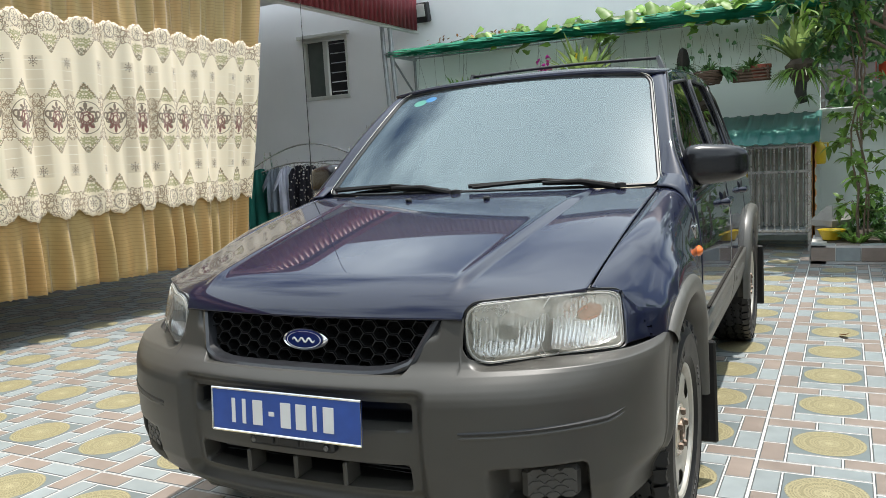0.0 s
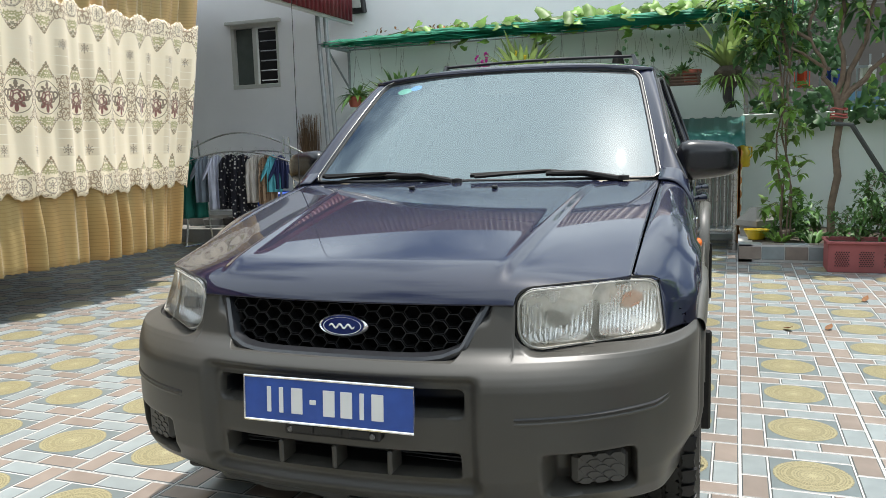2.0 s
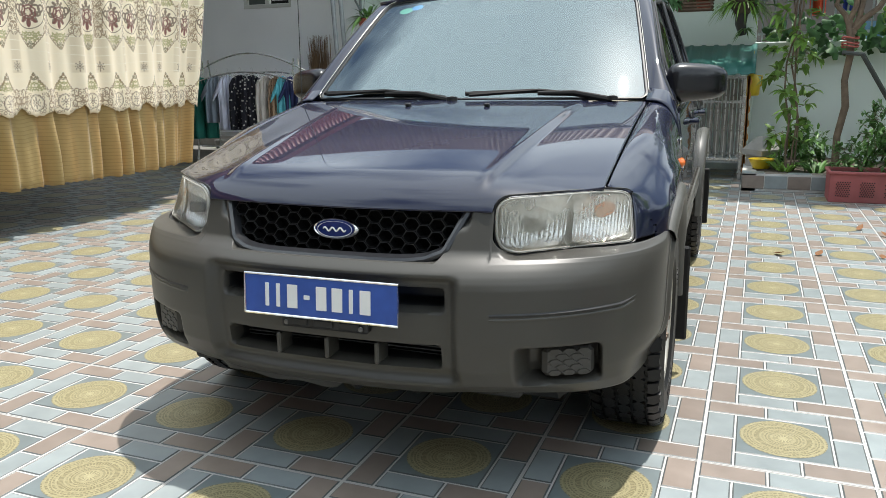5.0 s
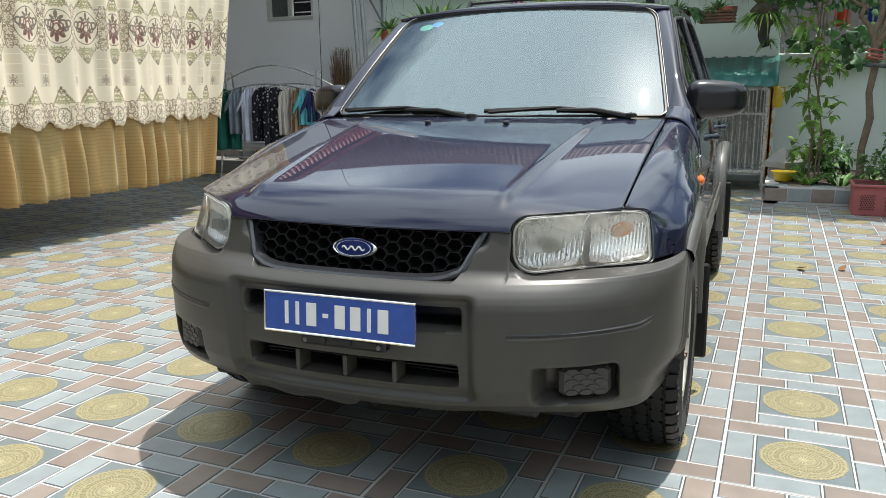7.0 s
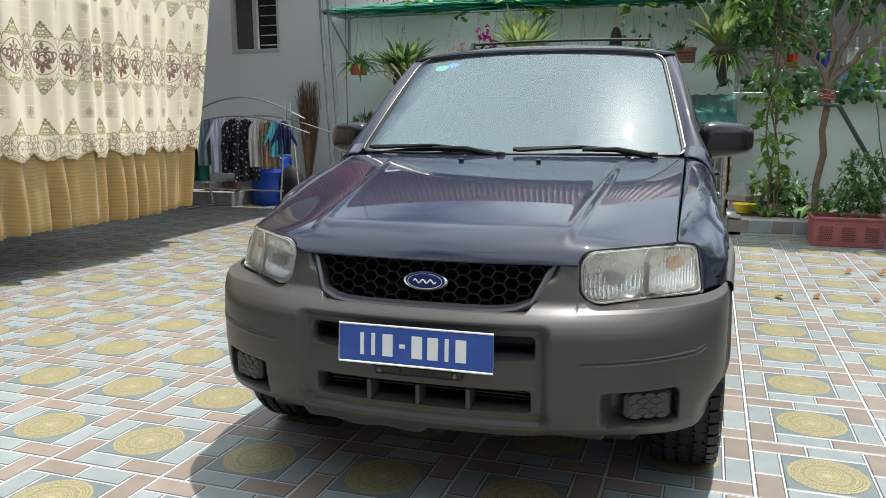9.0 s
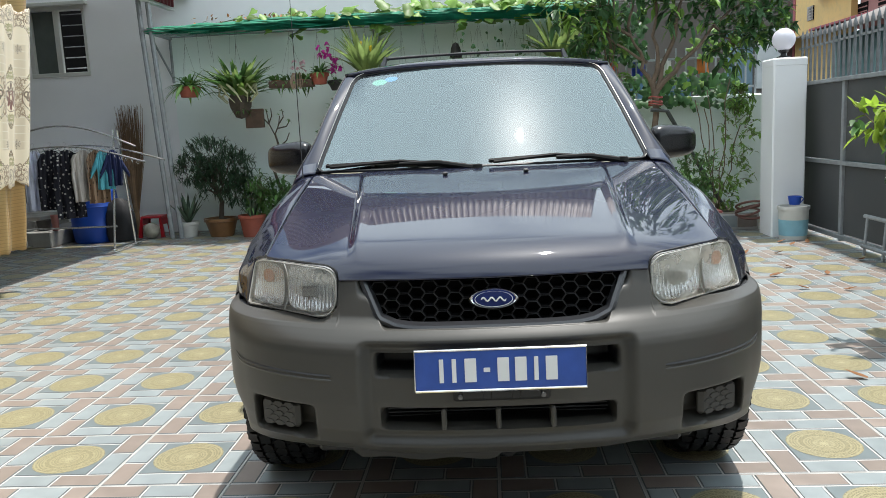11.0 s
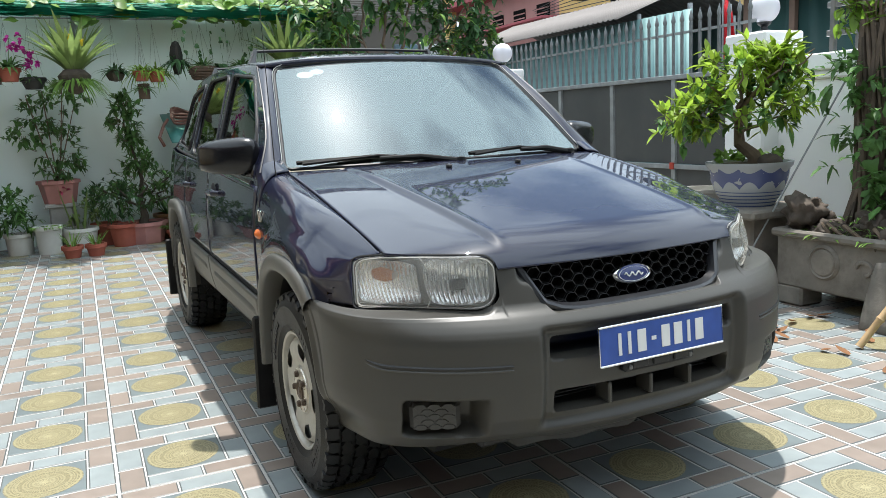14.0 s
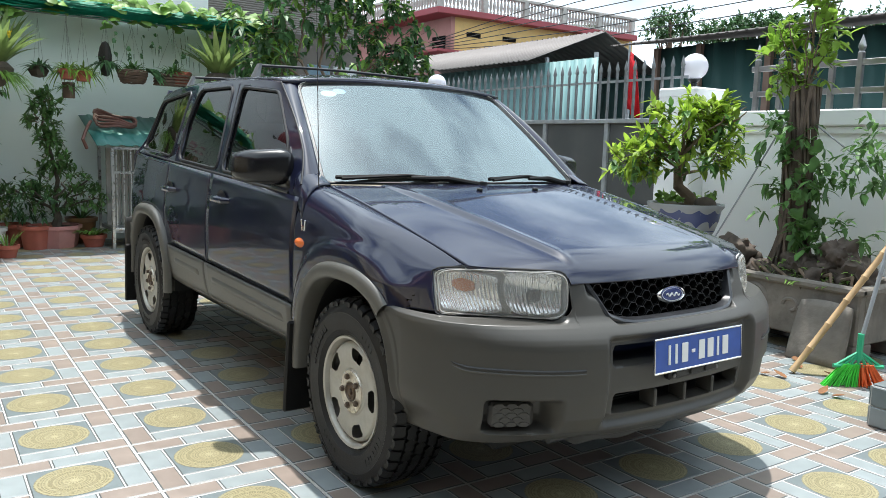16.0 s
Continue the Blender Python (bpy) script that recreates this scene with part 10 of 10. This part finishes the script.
part("blue_sheet", bm, mat("blue_grey_sheet", (0.14, 0.22, 0.27), 0.7, 0, 0.15, 3), bh)
bm = bmesh.new()
box(bm, (1.5, 0.97, 2.3), (0.55, 0.05, 1.1), bev=0.01)
part("white_sheet", bm, mat("white_sheet", (0.5, 0.52, 0.52), 0.7, 0, 0.15, 3), bh)
for x, c in ((-0.9, (0.7, 0.08, 0.03)), (-0.55, (0.03, 0.06, 0.35)), (-0.2, (0.72, 0.7, 0.66)), (0.3, (0.65, 0.2, 0.05))):
    bm = bmesh.new()
    grid(bm, lambda u, v: Vector((x + 0.17 * u, 0.02 * math.sin(u * 8), 2.045 - 0.22 * v)), 8, 6)
    tagged(part("laundry", bm, mat("laundry_cloth", c, 0.8), thick=0.01, m=pose(1.2, 10.31, 0)), "piece of laundry hung on the garden fence", "clothes", "laundry beyond the wall")

# ---- floor tiles, last ----
# Each half-metre tile: a drum medallion in a slate square, ringed by a pinwheel of eight bricks.
MED = bpy.data.materials.new("bronze_drum_medallion")
MED.use_nodes = True
mn, ml = MED.node_tree.nodes, MED.node_tree.links
uv = mn.new("ShaderNodeUVMap")
sep = mn.new("ShaderNodeSeparateXYZ")
ml.new(uv.outputs["UV"], sep.inputs["Vector"])


def mth(op, a, b=None):
    q = mn.new("ShaderNodeMath")
    q.operation = op
    for i, v in enumerate((a, b)):
        if v is None:
            continue
        if isinstance(v, (int, float)):
            q.inputs[i].default_value = v
        else:
            ml.new(v, q.inputs[i])
    return q.outputs["Value"]


cx, cy = mth("SUBTRACT", sep.outputs["X"], 0.5), mth("SUBTRACT", sep.outputs["Y"], 0.5)
rad = mth("SQRT", mth("ADD", mth("MULTIPLY", cx, cx), mth("MULTIPLY", cy, cy)))
ang = mth("ARCTAN2", cy, cx)
nz = mn.new("ShaderNodeTexNoise")
nz.inputs["Scale"].default_value = 18
ml.new(uv.outputs["UV"], nz.inputs["Vector"])
nz.inputs["Detail"].default_value = 4
warp = mth("ADD", rad, mth("MULTIPLY", mth("SUBTRACT", nz.outputs["Fac"], 0.5), 0.012))
rings = mth("GREATER_THAN", mth("SINE", mth("ADD", mth("MULTIPLY", warp, 120.0), mth("MULTIPLY", mth("SINE", mth("MULTIPLY", rad, 31.0)), 2.2))), 0.35)
ticks = mth("GREATER_THAN", mth("MULTIPLY", mth("SINE", mth("MULTIPLY", ang, 54.0)), mth("SINE", mth("MULTIPLY", rad, 48.0))), 0.3)
birds = mth("GREATER_THAN", mth("MULTIPLY", mth("SINE", mth("ADD", mth("MULTIPLY", ang, 16.0), mth("MULTIPLY", rad, 60.0))), mth("COSINE", mth("MULTIPLY", rad, 27.0))), 0.45)
star = mth("LESS_THAN", rad, mth("ADD", 0.065, mth("MULTIPLY", mth("SINE", mth("MULTIPLY", ang, 14.0)), 0.045)))
patt = mth("MAXIMUM", mth("MAXIMUM", mth("MULTIPLY", rings, 0.72), mth("MULTIPLY", ticks, 0.6)), mth("MAXIMUM", mth("MULTIPLY", birds, 0.5), star))
worn = mn.new("ShaderNodeMapRange")
worn.inputs["From Min"].default_value, worn.inputs["From Max"].default_value = 0.35, 0.65
worn.inputs["To Min"].default_value = 0.6
ml.new(nz.outputs["Fac"], worn.inputs["Value"])
fac = mth("MULTIPLY", patt, worn.outputs["Result"])
mixc = mn.new("ShaderNodeMixRGB")
mixc.inputs["Color1"].default_value = (0.185, 0.16, 0.085, 1)
mixc.inputs["Color2"].default_value = (0.42, 0.375, 0.225, 1)
ml.new(fac, mixc.inputs["Fac"])
ml.new(mixc.outputs["Color"], mn["Principled BSDF"].inputs["Base Color"])
mn["Principled BSDF"].inputs["Roughness"].default_value = 0.38
bmp = mn.new("ShaderNodeBump")
bmp.inputs["Strength"].default_value, bmp.inputs["Distance"].default_value = 0.25, 0.003
ml.new(fac, bmp.inputs["Height"])
ml.new(bmp.outputs["Normal"], mn["Principled BSDF"].inputs["Normal"])
# Last entry darkens the brick chamfers: a shadow line put into the colour.
TILE_MATS = [GROUT, TILE_GREY, TILE_PINK, TILE_SLATE, MED, mat("tile_edge_shade", (0.09, 0.1, 0.1), 0.45, 0, 0.1)]
BRICKS = [((0, 0, 0.1, 0.2), 2), ((0, 0.2, 0.1, 0.4), 1), ((0.1, 0, 0.3, 0.1), 1), ((0.3, 0, 0.5, 0.1), 2), ((0.4, 0.1, 0.5, 0.3), 1), ((0.4, 0.3, 0.5, 0.5), 2), ((0, 0.4, 0.2, 0.5), 2), ((0.2, 0.4, 0.4, 0.5), 1), ((0.1, 0.1, 0.4, 0.4), 3)]


def tile_data(ox, oy, verts, faces, mis, uvs, gap=0.003):
    def quad(p, mi, uvq=None):
        k = len(verts)
        verts.extend(p)
        faces.append(tuple(range(k, k + len(p))))
        mis.append(mi)
        uvs.extend(uvq or [(0, 0)] * len(p))
    e = 0.0012
    zb, zt = -0.0022, 0.0
    a, b = e - 0.25, 0.25 - e
    quad([(ox + a, oy + a, zb), (ox + b, oy + a, zb), (ox + b, oy + b, zb), (ox + a, oy + b, zb)], 0)
    for (x0, y0, x1, y1), mi in BRICKS:
        ga, gb, gc, gd = (gap if 0.01 < q < 0.49 else 0.0055 for q in (x0, y0, x1, y1))
        x0, y0, x1, y1 = x0 - 0.25 + ga, y0 - 0.25 + gb, x1 - 0.25 - gc, y1 - 0.25 - gd
        c = 0.0045
        lo = [(ox + x, oy + y, zb) for x, y in ((x0, y0), (x1, y0), (x1, y1), (x0, y1))]
        hi = [(ox + x, oy + y, zt) for x, y in ((x0 + c, y0 + c), (x1 - c, y0 + c), (x1 - c, y1 - c), (x0 + c, y1 - c))]
        quad(hi, mi)
        # chamfers carry the bricks' shadow line as a dark colour
        for k in range(4):
            quad([lo[k], lo[(k + 1) % 4], hi[(k + 1) % 4], hi[k]], 5)
    n = 36
    circ = [(math.cos(2 * math.pi * k / n), math.sin(2 * math.pi * k / n)) for k in range(n)]
    quad([(ox + 0.136 * x, oy + 0.136 * y, 0.0008) for x, y in circ], 4, [(0.5 + 0.5 * x, 0.5 + 0.5 * y) for x, y in circ])


def tile_mesh(name, centres):
    verts, faces, mis, uvs = [], [], [], []
    for x, y in centres:
        tile_data(x, y, verts, faces, mis, uvs)
    me = bpy.data.meshes.new(name)
    me.from_pydata(verts, [], faces)
    layer = me.uv_layers.new(name="UVMap")
    layer.data.foreach_set("uv", [c for p in uvs for c in p])
    me.polygons.foreach_set("material_index", mis)
    for mm in TILE_MATS:
        me.materials.append(mm)
    return me


floor_bm = bmesh.new()
box(floor_bm, (-3.9, 1.1, -0.016), (12.1, 18.2, 0.024))
floor = structure("floor", floor_bm, GROUT, "yard floor of grey and pink-brown patterned tiles with bronze medallions", "floor")
TX, TY = -2.5544, 1.9026
one = tile_mesh("tile", [(0, 0)])
rest = []
for i in range(-14, 10):
    for j in range(-19, 17):
        x, y = TX + 0.5 * i, TY + 0.5 * j
        if not (-9.7 < x < 2.3 and -7.7 < y < 10.2):
            continue
        if -5.9 < x < 1.6 and -0.2 < y < 9.7:
            ob = new("tile", one)
            ob.parent = floor
            ob.location = (x, y, 0)
        else:
            rest.append((x, y))
more = new("tiles", tile_mesh("tiles", rest))
more.parent = floor
tagged(more, kind="stuff")

# wider white joints between the floor's fields
for x in (-3.3044, -2.3044, -0.3044):
    bm = bmesh.new()
    box(bm, (x, 4.0, -0.001), (0.010 if x > -1 else 0.008, 11.6, 0.003))
    part("joint", bm, GROUT, floor)
